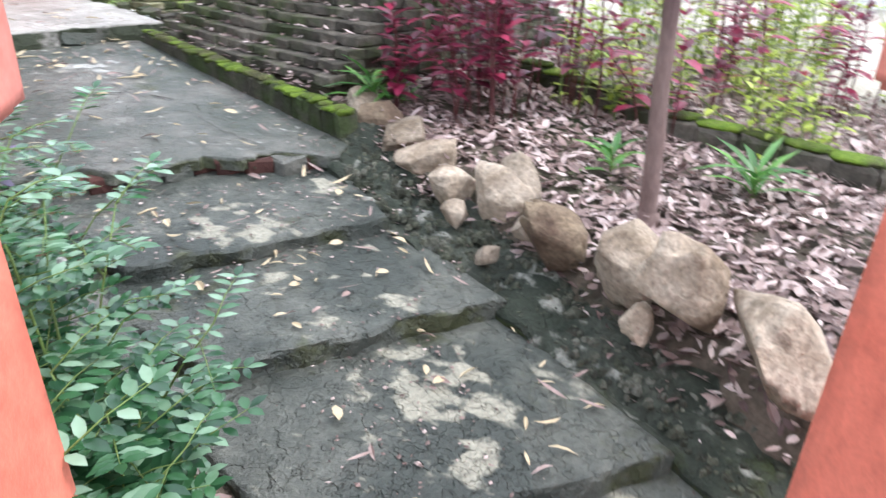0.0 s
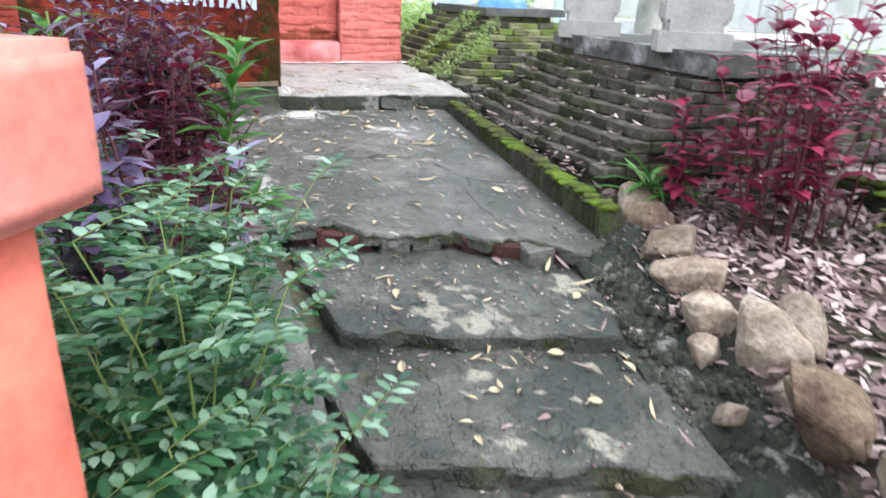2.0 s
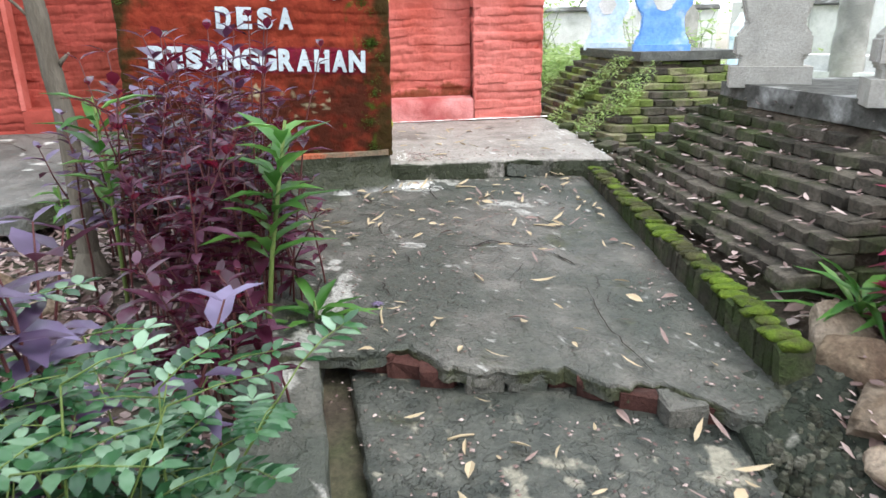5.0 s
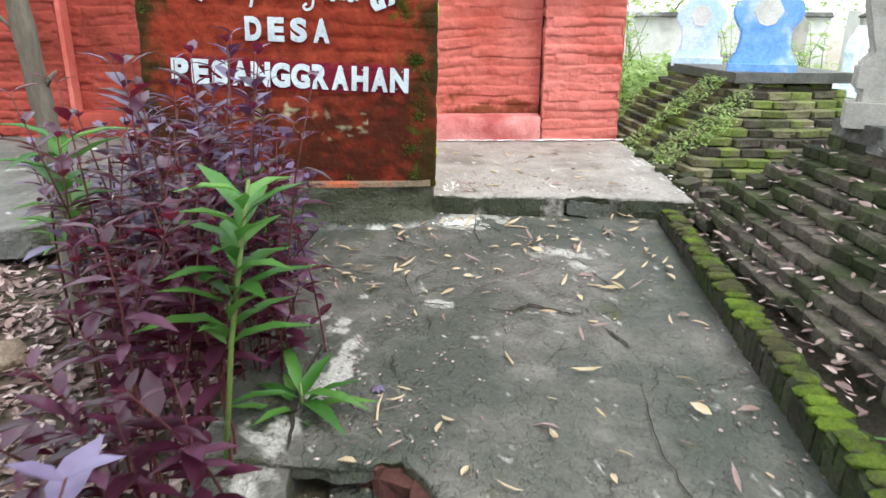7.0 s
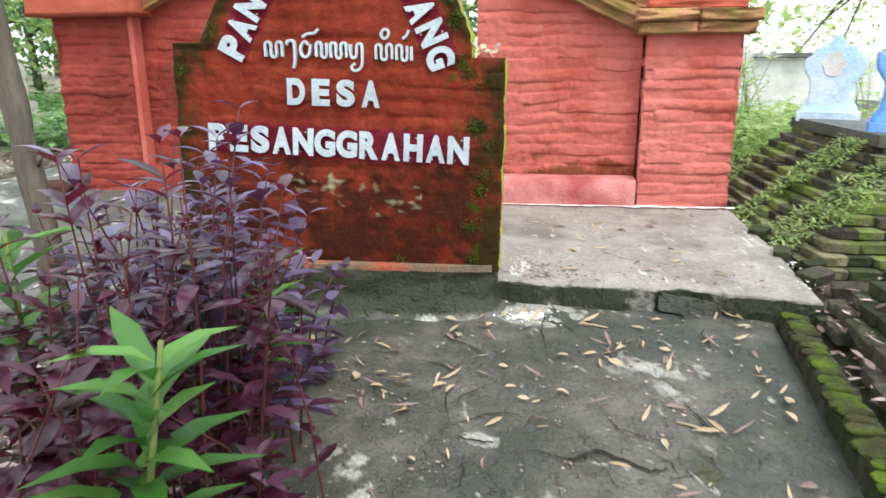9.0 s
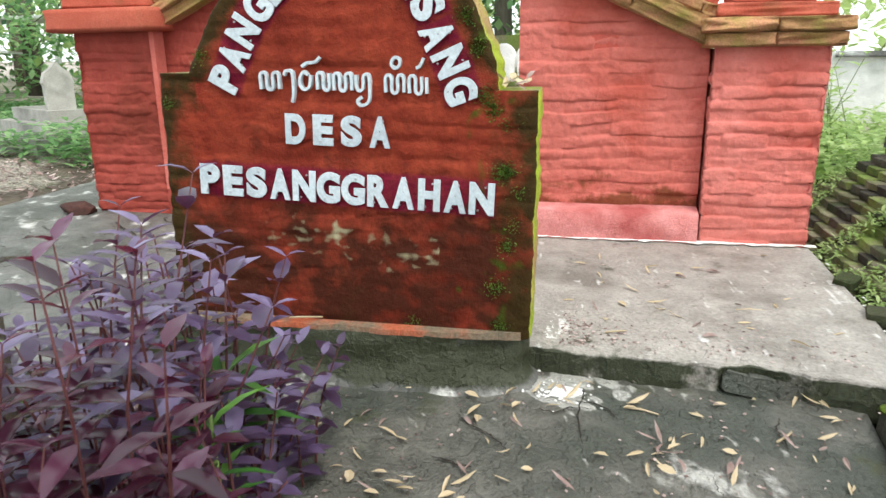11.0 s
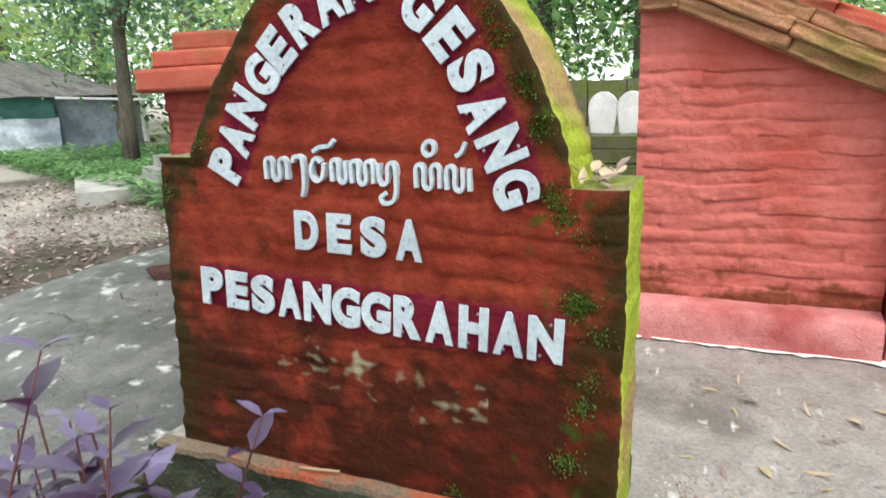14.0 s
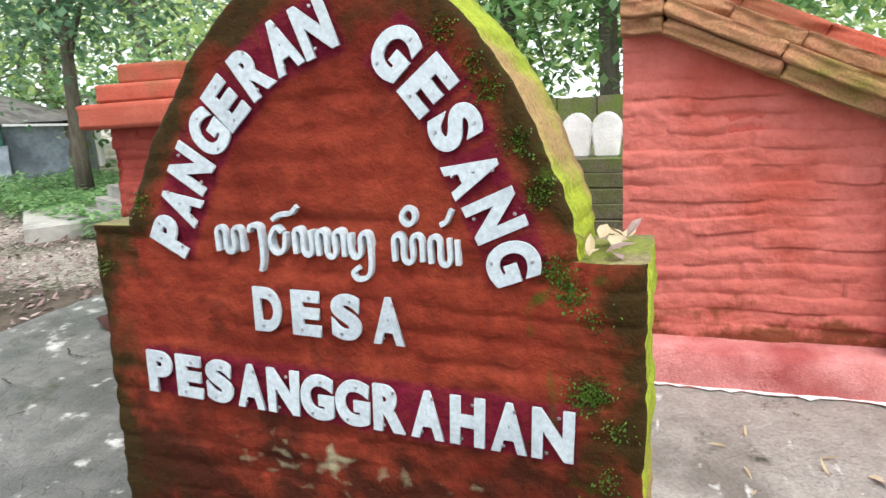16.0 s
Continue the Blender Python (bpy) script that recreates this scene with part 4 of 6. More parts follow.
def worn_block(name, material, seed, wear=0.03):
    """A weathered block, one unit each way, with rounded arrises and an uneven skin."""
    r = random.Random(seed)
    off = Vector((r.uniform(-9, 9), r.uniform(-9, 9), r.uniform(-9, 9)))
    g = [-0.5, -0.45, -0.3, -0.15, 0.0, 0.15, 0.3, 0.45, 0.5]
    mb, ids = MB(), {}

    def vert(p):
        if p not in ids:
            q = Vector(p)
            hard = sum(abs(abs(t) - 0.5) < 1e-6 for t in p)
            q *= (1.0, 1.0, 0.965, 0.94)[hard]
            q += Vector((0.3, 1, 1)) * wear * (noise.noise(Vector(p) * 3 + off) + 0.5 * noise.noise(Vector(p) * 9 + off))
            ids[p] = len(mb.v)
            mb.v.append(tuple(q))
        return ids[p]

    for axis in range(3):
        for side in (-0.5, 0.5):
            for i in range(8):
                for j in range(8):
                    quad = []
                    for u, v in ((g[i], g[j]), (g[i + 1], g[j]), (g[i + 1], g[j + 1]), (g[i], g[j + 1])):
                        p = [u, v]
                        p.insert(axis, side)
                        quad.append(vert(tuple(p)))
                    mb.f.append(tuple(quad if (side > 0) == (axis != 1) else quad[::-1]))
    mb.m = [0] * len(mb.f)
    return mb.mesh(name, material, True)


COPE = [worn_block("brick", M_COPING, 110 + k, 0.06) for k in range(5)]
CAPR = [worn_block("brick", M_CAPRED, 130 + k, 0.05) for k in range(4)]
CAPS = [worn_block("brick", M_CAPRED, 140 + k, 0.012) for k in range(4)]


def wall_relief(x, z):
    """Uneven painted courses: bricks proud or tilted, soft joints, lumps of old mortar."""
    h = 0.07
    w = z + 0.034 * nz(x, z * 0.7, 0, 1.9) + 0.012 * nz(x, z, 0, 6)
    c = math.floor(w / h)
    k = w / h - c
    u = x / 0.24 + 0.5 * (c % 2) + 0.4 * nz(c * 1.7, 0.3, 0, 1)
    b = math.floor(u)
    u -= b
    proud = 0.010 * nz(b * 3.7 + 0.3, c * 5.3 + 0.7, 1.4) + 0.008 * nz(x, c * 7.1 + 0.4, 5, 1.6)
    tilt = 0.012 * (k - 0.5) * nz(b * 2.1 + 0.2, c * 3.3 + 0.4, 7.3)
    swell = 0.0062 * (1 - abs(2 * k - 1) ** 2.5) * max(0.0, 0.25 + 1.5 * nz(x, c * 2.3 + 0.1, 9, 1.7))
    groove = math.exp(-(min(k, 1 - k) * h / 0.017) ** 2) * max(0.0, 0.3 + 1.6 * nz(x, c * 3.1 + 0.5, 0, 3.0))
    joint = math.exp(-(min(u, 1 - u) * 0.24 / 0.010) ** 2) * max(0.0, 0.15 + 1.2 * nz(b * 1.9 + 0.5, c * 2.3 + 0.5, 3.3))
    return 0.002 + swell - 0.0055 * groove - 0.005 * joint + proud + tilt + 0.006 * nz(x, z, 2, 3) + 0.004 * nz(x, z * 1.6, 2, 13) + 0.0025 * nz(x, z, 2, 27) + 0.0016 * nz(x, z, 2, 50) - 0.010 * max(0.0, nz(x, z * 1.8, 12, 9) - 0.32) + 0.006 * max(0.0, nz(x, z * 2.2, 14, 7) - 0.15)


def prism_xz(mb, outline, y0, y1, slot=0):
    n = len(outline)
    mb.add([(x, y0, z) for x, z in outline] + [(x, y1, z) for x, z in outline],
           [tuple(range(n)), tuple(range(2 * n - 1, n - 1, -1))] + [(i, i + n, (i + 1) % n + n, (i + 1) % n) for i in range(n)], slot)


def gate_wing(name, label, flip, origin):
    """One wing of the gate: a panel under a sloping coping and an end pier. Local x runs from the gap to the pier; flip mirrors it."""
    ob = tagged(new(name), label, "wall", "gate wings", "structure")
    s = -1 if flip else 1
    ob.matrix_world = Matrix.Translation(origin)
    lx = (lambda a, b: (min(s * a, s * b), max(s * a, s * b)))
    panel, pier0, pier1, hp = 1.06, 1.06, 1.65, 1.12 if not flip else 1.27
    top = (lambda x: lerp(abs(x), [0, 0.17, 1.06], [1.535, 1.535, 1.115]) + (0.15 if flip else 0))
    mb = MB()
    n = 12
    out = [(s * panel * k / n, top(panel * k / n)) for k in range(n + 1)]
    outl = [(0, -0.05)] + out + [(s * panel, -0.05)]
    if not flip:
        outl.reverse()
    prism_xz(mb, outl, 0.135, 0.42)
    a, b = lx(pier0, pier1)
    mb.box((a + 0.02, 0.03, -0.05), (b - 0.02, 0.5, hp - 0.005))
    part("wall_core", mb, M_REDDARK, ob)
    a, b = lx(0.0, panel)
    pm = MB()
    nx, nzr = 130, 200
    for jz in range(nzr + 1):
        for ix in range(nx + 1):
            x = a + (b - a) * ix / nx
            z = 0.21 + (top(x) + 0.02 - 0.21) * jz / nzr
            pm.v.append((x, 0.122 - 1.15 * wall_relief(x + origin[0], z), z))
    pm.f = [(q * (nx + 1) + p, q * (nx + 1) + p + 1, (q + 1) * (nx + 1) + p + 1, (q + 1) * (nx + 1) + p) for q in range(nzr) for p in range(nx)]
    pm.m = [0] * len(pm.f)
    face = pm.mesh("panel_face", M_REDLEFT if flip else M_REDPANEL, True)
    attr(face, "moss", [lerp(z, [0.21, 0.3, 0.5], [0.6, 0.4, -0.15]) + 0.5 * nz(x, z * 2, 4, 5) for x, y, z in pm.v])
    part("panel_face", face, None, ob, "mossy red panel with shade in its colour" if flip else "red painted panel of uneven courses")
    a, b = lx(pier0, pier1)
    pm = MB()
    nx, nzr = 90, 180
    for jz in range(nzr + 1):
        z = -0.02 + (hp + 0.02) * jz / nzr
        for ix in range(nx + 1):   # the front of the pier and its two returns, with a rounded arris
            q = -0.16 + (b - a + 0.32) * ix / nx
            rel = 1.25 * wall_relief(q + origin[0] + 3.1, z * 1.04 + 0.02) - 0.012
            if q < 0:
                pm.v.append((a - rel + 0.005, -q - 0.003, z))
            elif q > b - a:
                pm.v.append((b + rel - 0.005, q - (b - a) - 0.003, z))
            else:
                pm.v.append((a + q, -rel + 0.004 * math.exp(-min(q, b - a - q) / 0.012), z))
    pm.f = [(q * (nx + 1) + p, q * (nx + 1) + p + 1, (q + 1) * (nx + 1) + p + 1, (q + 1) * (nx + 1) + p) for q in range(nzr) for p in range(nx)]
    pm.m = [0] * len(pm.f)
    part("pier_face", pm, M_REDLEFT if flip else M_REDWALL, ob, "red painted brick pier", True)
    mb = MB()
    a, b = lx(0.0, panel)
    ns = 60
    for k in range(ns + 1):
        x = a + (b - a) * k / ns
        w = 0.010 * nz(x, 0, 0, 4) + 0.007 * nz(x, 0, 0, 17)
        mb.v += [(x, w - 0.004, -0.03), (x, w - 0.012 + 0.006 * nz(x, 2, 0, 11), 0.1), (x, w - 0.004, 0.188 + w), (x, 0.012, 0.204 + w), (x, 0.06, 0.212 + 0.5 * w), (x, 0.13, 0.22)]
    mb.f = [(6 * k + e, 6 * k + 6 + e, 6 * k + 7 + e, 6 * k + 1 + e) for k in range(ns) for e in range(5)]
    mb.m = [0] * len(mb.f)
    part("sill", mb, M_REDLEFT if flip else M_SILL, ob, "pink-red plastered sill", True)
    # sloping coping of stepped brick layers
    for layer in range(4):
        over = (0.085, 0.11, 0.06, 0.0)[layer]
        x = 0.0
        while x < panel - 0.05:
            ln = (0.445 if layer < 2 else R.uniform(0.24, 0.32)) if x > 0.1 else 0.17
            x1 = min(x + ln, panel + 0.03)
            za, zb = top(x), top(x1)
            ang = math.atan2(zb - za, x1 - x)
            m = Matrix.LocRotScale((s * (x + x1) / 2, 0.14 - over + 0.15, (za + zb) / 2 + 0.036 + 0.072 * layer), Euler((R.uniform(-0.02, 0.02), -ang * s + R.uniform(-0.006, 0.006), 0)),
                                   (math.hypot(x1 - x, zb - za) * 1.0, 0.30 + 0.08, 0.07))
            piece((COPE if layer < 3 else CAPR)[R.randrange(4)], ob, m)
            x = x1
    if flip:
        mb = MB()
        mb.box((-pier0 - 0.004, -0.004, 0.2), (-pier0 + 0.03, 0.11, hp))
        part("niche_frame", mb, M_REDPANEL, ob, "pink-red plastered edge of the recess")
    # pier cap
    a, b = lx(pier0, pier1)
    caps = ((0.05, 0.075), (0.075, 0.075), (0.0, 0.075), (-0.09, 0.075)) if not flip else ((0.115, 0.15), (0.03, 0.11), (-0.07, 0.115))
    z = hp
    for k, (over, h) in enumerate(caps):
        x, end = a - over, b + over
        nb = 1 if flip or k > 1 else 2
        for i in range(nb):
            x0, x1 = x + (end - x) * i / nb, x + (end - x) * (i + 1) / nb
            piece((CAPS if flip else (COPE if k < 2 else CAPR))[R.randrange(4)], ob, Matrix.LocRotScale(((x0 + x1) / 2, 0.24, z + h / 2), Euler((0, R.uniform(-0.01, 0.01), 0)), (x1 - x0, 0.52 + 2 * over, h)))
        z += h
    return ob


def build_gate():
    gate_wing("wall_gate_right", "red painted brick gate wing with a sloping brown coping", False, (1.06, 1.66, 0.0))
    gate_wing("wall_gate_left", "red painted brick gate wing with a stepped pier cap", True, (-0.37, 1.9, 0.0))
    mb = MB()
    for k in range(40):
        x = 1.06 + 1.7 * k / 40
        mb.add([(x, 1.64 + 0.06 * nz(k, 0, 0, 1.7), 0.036), (x + 0.0425, 1.64 + 0.06 * nz(k + 1, 0, 0, 1.7), 0.036), (x + 0.0425, 1.672, 0.041), (x, 1.672, 0.041)], [(0, 1, 2, 3)])
    solo("trim", mb, M_WHITE, "white paint line on the concrete along the wall foot", "trim", kind="structure")
    rock("rubble", "broken red-painted brick lump at the pier foot", (-2.1, 1.8, 0.05), (0.16, 0.11, 0.08), 77, M_REDBROKEN)


# ---- the sign ----
SIGN_L = ([0.08, 0.5, 1.04], [-0.165, -0.15, -0.13])
ARCH_L = ([1.04, 1.1, 1.2, 1.3, 1.433, 1.52, 1.58, 1.63, 1.665, 1.68], [-0.005, 0.02, 0.075, 0.145, 0.25, 0.34, 0.42, 0.51, 0.6, 0.67])
ARCH_R = ([0.975, 1.05, 1.12, 1.25, 1.35, 1.45, 1.53, 1.6, 1.65, 1.68], [1.165, 1.155, 1.135, 1.085, 1.035, 0.965, 0.89, 0.81, 0.73, 0.675])
ROWS_TEXT = []   # boxes (x, z, half width, half height) of the letters, for the paint left round them


def glyph(ch):
    cu = bpy.data.curves.new("letter", "FONT")
    cu.body, cu.size, cu.offset, cu.extrude, cu.bevel_depth = ch, 1.0, 0.042, 0.06, 0.012
    tmp = bpy.data.objects.new("letter", cu)
    scene.collection.objects.link(tmp)
    dg = bpy.context.evaluated_depsgraph_get()
    me = bpy.data.meshes.new_from_object(tmp.evaluated_get(dg))
    scene.collection.objects.unlink(tmp)
    bpy.data.objects.remove(tmp)
    co = np.array([v.co for v in me.vertices])
    lo, hi = co.min(0), co.max(0)
    for v in me.vertices:
        v.co = Vector(((v.co.x - (lo[0] + hi[0]) / 2) / (hi[0] - lo[0]), (v.co.y - (lo[1] + hi[1]) / 2) / (hi[1] - lo[1]), v.co.z))
    me.materials.clear()
    me.materials.append(M_LETTER)
    return me


def sign_relief(x, z):
    soft = max(0.0, 0.25 + 0.9 * nz(x, z, 17, 1.8))
    return 0.004 + 0.9 * soft * wall_relief(x * 0.95 + 7.3, z * 1.02 + 0.03) + 0.005 * nz(x, z, 4, 4) + 0.0045 * nz(x, z * 1.5, 6, 10) + 0.0022 * nz(x, z, 8, 24) + 0.0012 * nz(x, z, 8, 55)


def build_sign():
    ob = thing("village_sign", "arched red-painted brick sign with white letters and moss", "sign", at=(0, 0.014, 0))
    T = 0.30
    zs = [0.06 + 0.0075 * k for k in range(132)]
    zs = [z for z in zs if abs(z - 1.04) > 0.003 and abs(z - 0.975) > 0.003]
    ups = [1.04 + (1.68 - 1.04) * (1 - (1 - k / 80) ** 1.35) for k in range(81)]
    full = sorted([z for z in zs if z < 1.04] + [0.975, 0.9751, 1.04, 1.0401] + [u for u in ups if u > 1.041])
    mb = MB()
    N = 160
    ring = N + 1 + 3 + 4 + 3
    for z in full:
        L = lerp(z, *SIGN_L) if z <= 1.04 else lerp(z, *ARCH_L)
        Rr = lerp(z, [0.08, 0.5, 0.975], [1.29, 1.297, 1.302]) if z <= 0.975 else lerp(z, *ARCH_R)
        L += 0.007 * nz(0, z, 0, 7) + 0.005 * nz(0, z, 0, 30)
        Rr += 0.006 * nz(3, z, 0, 7) + 0.006 * nz(3, z, 0, 34)
        for i in range(N + 1):
            x = min(max(-0.185 + 1.51 * i / N, L), Rr)
            edge = min(x - L, Rr - x)
            mb.v.append((x, -sign_relief(x, z) + 0.012 * max(0.0, 1 - edge / 0.02) ** 2, z))
        for k in range(3):
            mb.v.append((Rr + 0.010 * nz(k * 0.6, z, 0, 6) + 0.010 * nz(k, z, 0, 23), T * (k + 0.6) / 3.6, z + 0.012 * nz(k, Rr, 0, 14)))
        for k in range(4):
            mb.v.append((Rr + (L - Rr) * (k + 0.02) / 3.04, T, z))
        for k in range(3):
            mb.v.append((L - 0.008 * nz(k, z, 5, 8), T * (2.6 - k) / 3.6, z))
    h = len(full)
    for j in range(h - 1):
        for i in range(ring):
            a, b = j * ring + i, j * ring + (i + 1) % ring
            mb.f.append((a, b, b + ring, a + ring))
            step_top = full[j + 1] - full[j] < 0.001
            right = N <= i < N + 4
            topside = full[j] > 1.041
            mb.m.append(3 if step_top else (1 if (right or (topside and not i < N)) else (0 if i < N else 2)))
    mb.f.append(tuple((h - 1) * ring + i for i in range(ring)))
    mb.m.append(1)
    # lettering
    texts = []
    word = "PESANGGRAHAN"
    for k, ch in enumerate(word):
        s = (k + 0.5) / 12
        texts.append((ch, 0.0 + 1.158 * s, 0.645 - 0.05 * s, 0.082, 0.118, -2.6))
    for k, ch in enumerate("DESA"):
        texts.append((ch, 0.415 + 0.108 * k, 0.838 - 0.003 * k, 0.078, 0.112, -2.0))
    arc = [("P", 0.152, 1.02), ("A", 0.194, 1.098), ("N", 0.239, 1.184), ("G", 0.303, 1.266), ("E", 0.362, 1.332), ("R", 0.442, 1.399), ("A", 0.526, 1.447), ("N", 0.612, 1.478)]
    arc2 = [("G", 0.797, 1.415), ("E", 0.868, 1.34), ("S", 0.922, 1.255), ("A", 0.955, 1.161), ("N", 0.999, 1.072), ("G", 1.033, 0.976)]
    for arcs in (arc, arc2):
        for k, (ch, x, z) in enumerate(arcs):
            p, q = arcs[max(k - 1, 0)], arcs[min(k + 1, len(arcs) - 1)]
            ang = math.degrees(math.atan2(q[2] - p[2], q[1] - p[1]))
            texts.append((ch, x, z, 0.078, 0.118, ang))
    cache = {}
    for ch, x, z, w, hh, ang in texts:
        ROWS_TEXT.append((x, z, w / 2, hh / 2, math.radians(ang)))
        me = cache.setdefault(ch, glyph(ch))
        ww = w * (1.12 if ch in "NG" else 1.0)
        m = Matrix.Translation((x, -0.0175, z)) @ Matrix.Rotation(-math.radians(ang), 4, "Y") @ Matrix.Rotation(math.radians(90), 4, "X") @ Matrix.Diagonal((ww, hh, 0.055, 1))
        lt = piece(me, ob, m, "letter")
        lt["label"] = "white painted letter " + ch
    # the line of old script: rounded strokes

    def stroke(pts, w=0.0115):
        mb2 = MB()
        pp = [pts[0]] + list(pts) + [pts[-1]]
        ps = []
        for q in range(1, len(pp) - 2):   # smooth curve through the points
            for e in range(5):
                t = e / 5
                ps.append(Vector([0.5 * (2 * pp[q][i] + (pp[q + 1][i] - pp[q - 1][i]) * t + (2 * pp[q - 1][i] - 5 * pp[q][i] + 4 * pp[q + 1][i] - pp[q + 2][i]) * t * t
                                         + (3 * pp[q][i] - pp[q - 1][i] - 3 * pp[q + 1][i] + pp[q + 2][i]) * t ** 3) for i in (0, 1)]))
        ps = [Vector((v.x, -0.0175, v.y)) for v in ps] + [Vector((pts[-1][0], -0.0175, pts[-1][1]))]
        for q, p in enumerate(ps):
            d = (ps[min(q + 1, len(ps) - 1)] - ps[max(q - 1, 0)]).normalized()
            nrm = Vector((-d.z, 0, d.x)) * w / 2
            mb2.v += [tuple(p + nrm), tuple(p + nrm * 0.85 + Vector((0, -0.004, 0))), tuple(p - nrm * 0.85 + Vector((0, -0.004, 0))), tuple(p - nrm), tuple(p - nrm + Vector((0, 0.02, 0))), tuple(p + nrm + Vector((0, 0.02, 0)))]
        mb2.f = [(6 * q + e, 6 * q + (e + 1) % 6, 6 * q + 6 + (e + 1) % 6, 6 * q + 6 + e) for q in range(len(ps) - 1) for e in range(6)]
        mb2.f += [(5, 4, 3, 2, 1, 0), tuple(6 * (len(ps) - 1) + e for e in range(6))]
        mb2.m = [0] * len(mb2.f)
        part("stroke", mb2, M_LETTER, ob)

    def wave(x, n, w=0.025, hgt=0.056, z=0.982):
        """n upright strokes joined by turns, alternately above and below."""
        pts = [(x, z)]
        for k in range(n - 1):
            e = z + hgt if k % 2 == 0 else z
            pts += [(x + w * k, e + (-0.008 if k % 2 == 0 else 0.008)), (x + w * (k + 0.5), e + (0.003 if k % 2 == 0 else -0.003)), (x + w * (k + 1), e + (-0.008 if k % 2 == 0 else 0.008))]
        pts.append((x + w * (n - 1), z if n % 2 == 0 else z + hgt))
        stroke(pts)

    wave(0.292, 4, 0.024)
    stroke([(0.385, 1.03), (0.392, 1.045), (0.41, 1.045), (0.418, 1.03), (0.418, 0.965), (0.41, 0.935)])
    stroke([(0.478, 1.03), (0.462, 1.042), (0.446, 1.02), (0.446, 0.995), (0.46, 0.98), (0.48, 0.99), (0.488, 1.03)])
    stroke([(0.455, 1.06), (0.475, 1.072), (0.505, 1.075), (0.525, 1.092)])
    wave(0.512, 3, 0.022, z=0.98)
    wave(0.574, 4, 0.022, z=0.977)
    stroke([(0.658, 1.03), (0.658, 0.99), (0.668, 0.975), (0.682, 0.985), (0.684, 1.02), (0.694, 1.032), (0.706, 1.02), (0.706, 0.955), (0.694, 0.93), (0.67, 0.925), (0.66, 0.94), (0.676, 0.953)])
    wave(0.766, 4, 0.022, z=0.97)
    stroke([(0.79, 1.075), (0.802, 1.088), (0.818, 1.082), (0.818, 1.062), (0.802, 1.052), (0.79, 1.062), (0.79, 1.075)])
    wave(0.852, 3, 0.022, z=0.967)
    stroke([(0.914, 0.965), (0.914, 1.02)])
    stroke([(0.878, 1.052), (0.892, 1.06), (0.905, 1.085)])
    one = MB()
    one.tube([(0, 0, 0), (0, -0.004, 0)], [0.0044, 0.003], 8)
    screw = one.mesh("screw", M_SCREW)
    for x, z, w, hh, a in ROWS_TEXT:
        for sgn in (-1, 1):
            dx, dz = 0.3 * w * sgn, 0.72 * hh * sgn
            piece(screw, ob, Matrix.Translation((x + dx * math.cos(a) - dz * math.sin(a), -0.0212, z + dx * math.sin(a) + dz * math.cos(a))), "screw")
    me = mb.mesh("sign_body", [M_SIGN, M_SIGNMOSS, M_SIGNLEFT, M_SHOULDERTOP], True)
    brown, dark, mag, green, lich = [], [], [], [], []
    for x, y, z in mb.v:
        L = lerp(z, *SIGN_L) if z <= 1.04 else lerp(z, *ARCH_L)
        Rr = 1.297 if z <= 0.975 else lerp(z, *ARCH_R)
        e = min(x - L, (Rr - x) * (1.0 if z < 1 else 1.1), 9 if z > 1.04 or x > 0 else 9)
        if z > 1.0:
            e = min(e, 0.9 * (lerp(x, [0.0, 0.25, 0.42, 0.67, 0.89, 1.035, 1.165], [1.04, 1.433, 1.58, 1.68, 1.53, 1.35, 0.975]) - z))
        elif x < 0.02:
            e = min(e, 1.04 - z)
        n1, n2 = nz(x, z, 0, 4), nz(x, z, 3, 11)
        brown.append(lerp(z, [0.1, 0.42, 0.6, 0.75, 1.2], [0.75, 0.66, 0.28, 0.05, -0.08]) + 0.4 * n1 + 0.3 * nz(x, z * 1.5, 9, 6) + 0.35 * nz(x, z * 1.4, 9, 14))
        dark.append(lerp(e, [0, 0.06, 0.12, 0.2], [0.88, 0.56, 0.26, -0.1]) + 0.45 * n1 + 0.35 * n2 + lerp(z, [0.1, 0.35], [0.22, 0.0]) + 0.25 * nz(x, z * 1.6, 15, 8))
        m = 0.0
        for lx, lz, lw, lh, a in ROWS_TEXT:
            if abs(x - lx) < 0.13 and abs(z - lz) < 0.13:
                c, s = math.cos(a), math.sin(a)
                u, v = (x - lx) * c + (z - lz) * s, -(x - lx) * s + (z - lz) * c
                d = max(abs(u) - lw, abs(v) - lh)
                m = max(m, lerp(d, [0.002, 0.022], [0.66, 0.05]))
        mag.append(m if not (0.75 < z < 0.92) else m * 0.4)
        g = lerp(abs(x - 1.15), [0, 0.1, 0.2], [0.55, 0.35, -0.3]) if z < 0.98 else (lerp(e, [0, 0.05, 0.1], [0.6, 0.35, -0.3]) if x > 0.7 or x < 0.3 else -0.3)
        green.append(g + 0.6 * nz(x, z, 8, 7) + 0.7 * nz(x, z, 9, 24) - 0.5)
        lich.append(lerp(abs(z - 0.4 + 0.12 * (x - 0.6)), [0.0, 0.06, 0.12], [0.42, 0.2, -0.6]) + 0.6 * nz(x, z, 12, 12) + 0.8 * nz(x, z * 1.5, 12, 30) - 0.2 if 0.25 < x < 0.95 else -0.6)
    for nm, vals in (("brown", brown), ("dark", dark), ("magenta", mag), ("green", green), ("lichen", lich)):
        attr(me, nm, vals)
    part("sign_body", me, None, ob, "brick slab painted red over mossy edges")
    r = random.Random(64)
    mb = MB()
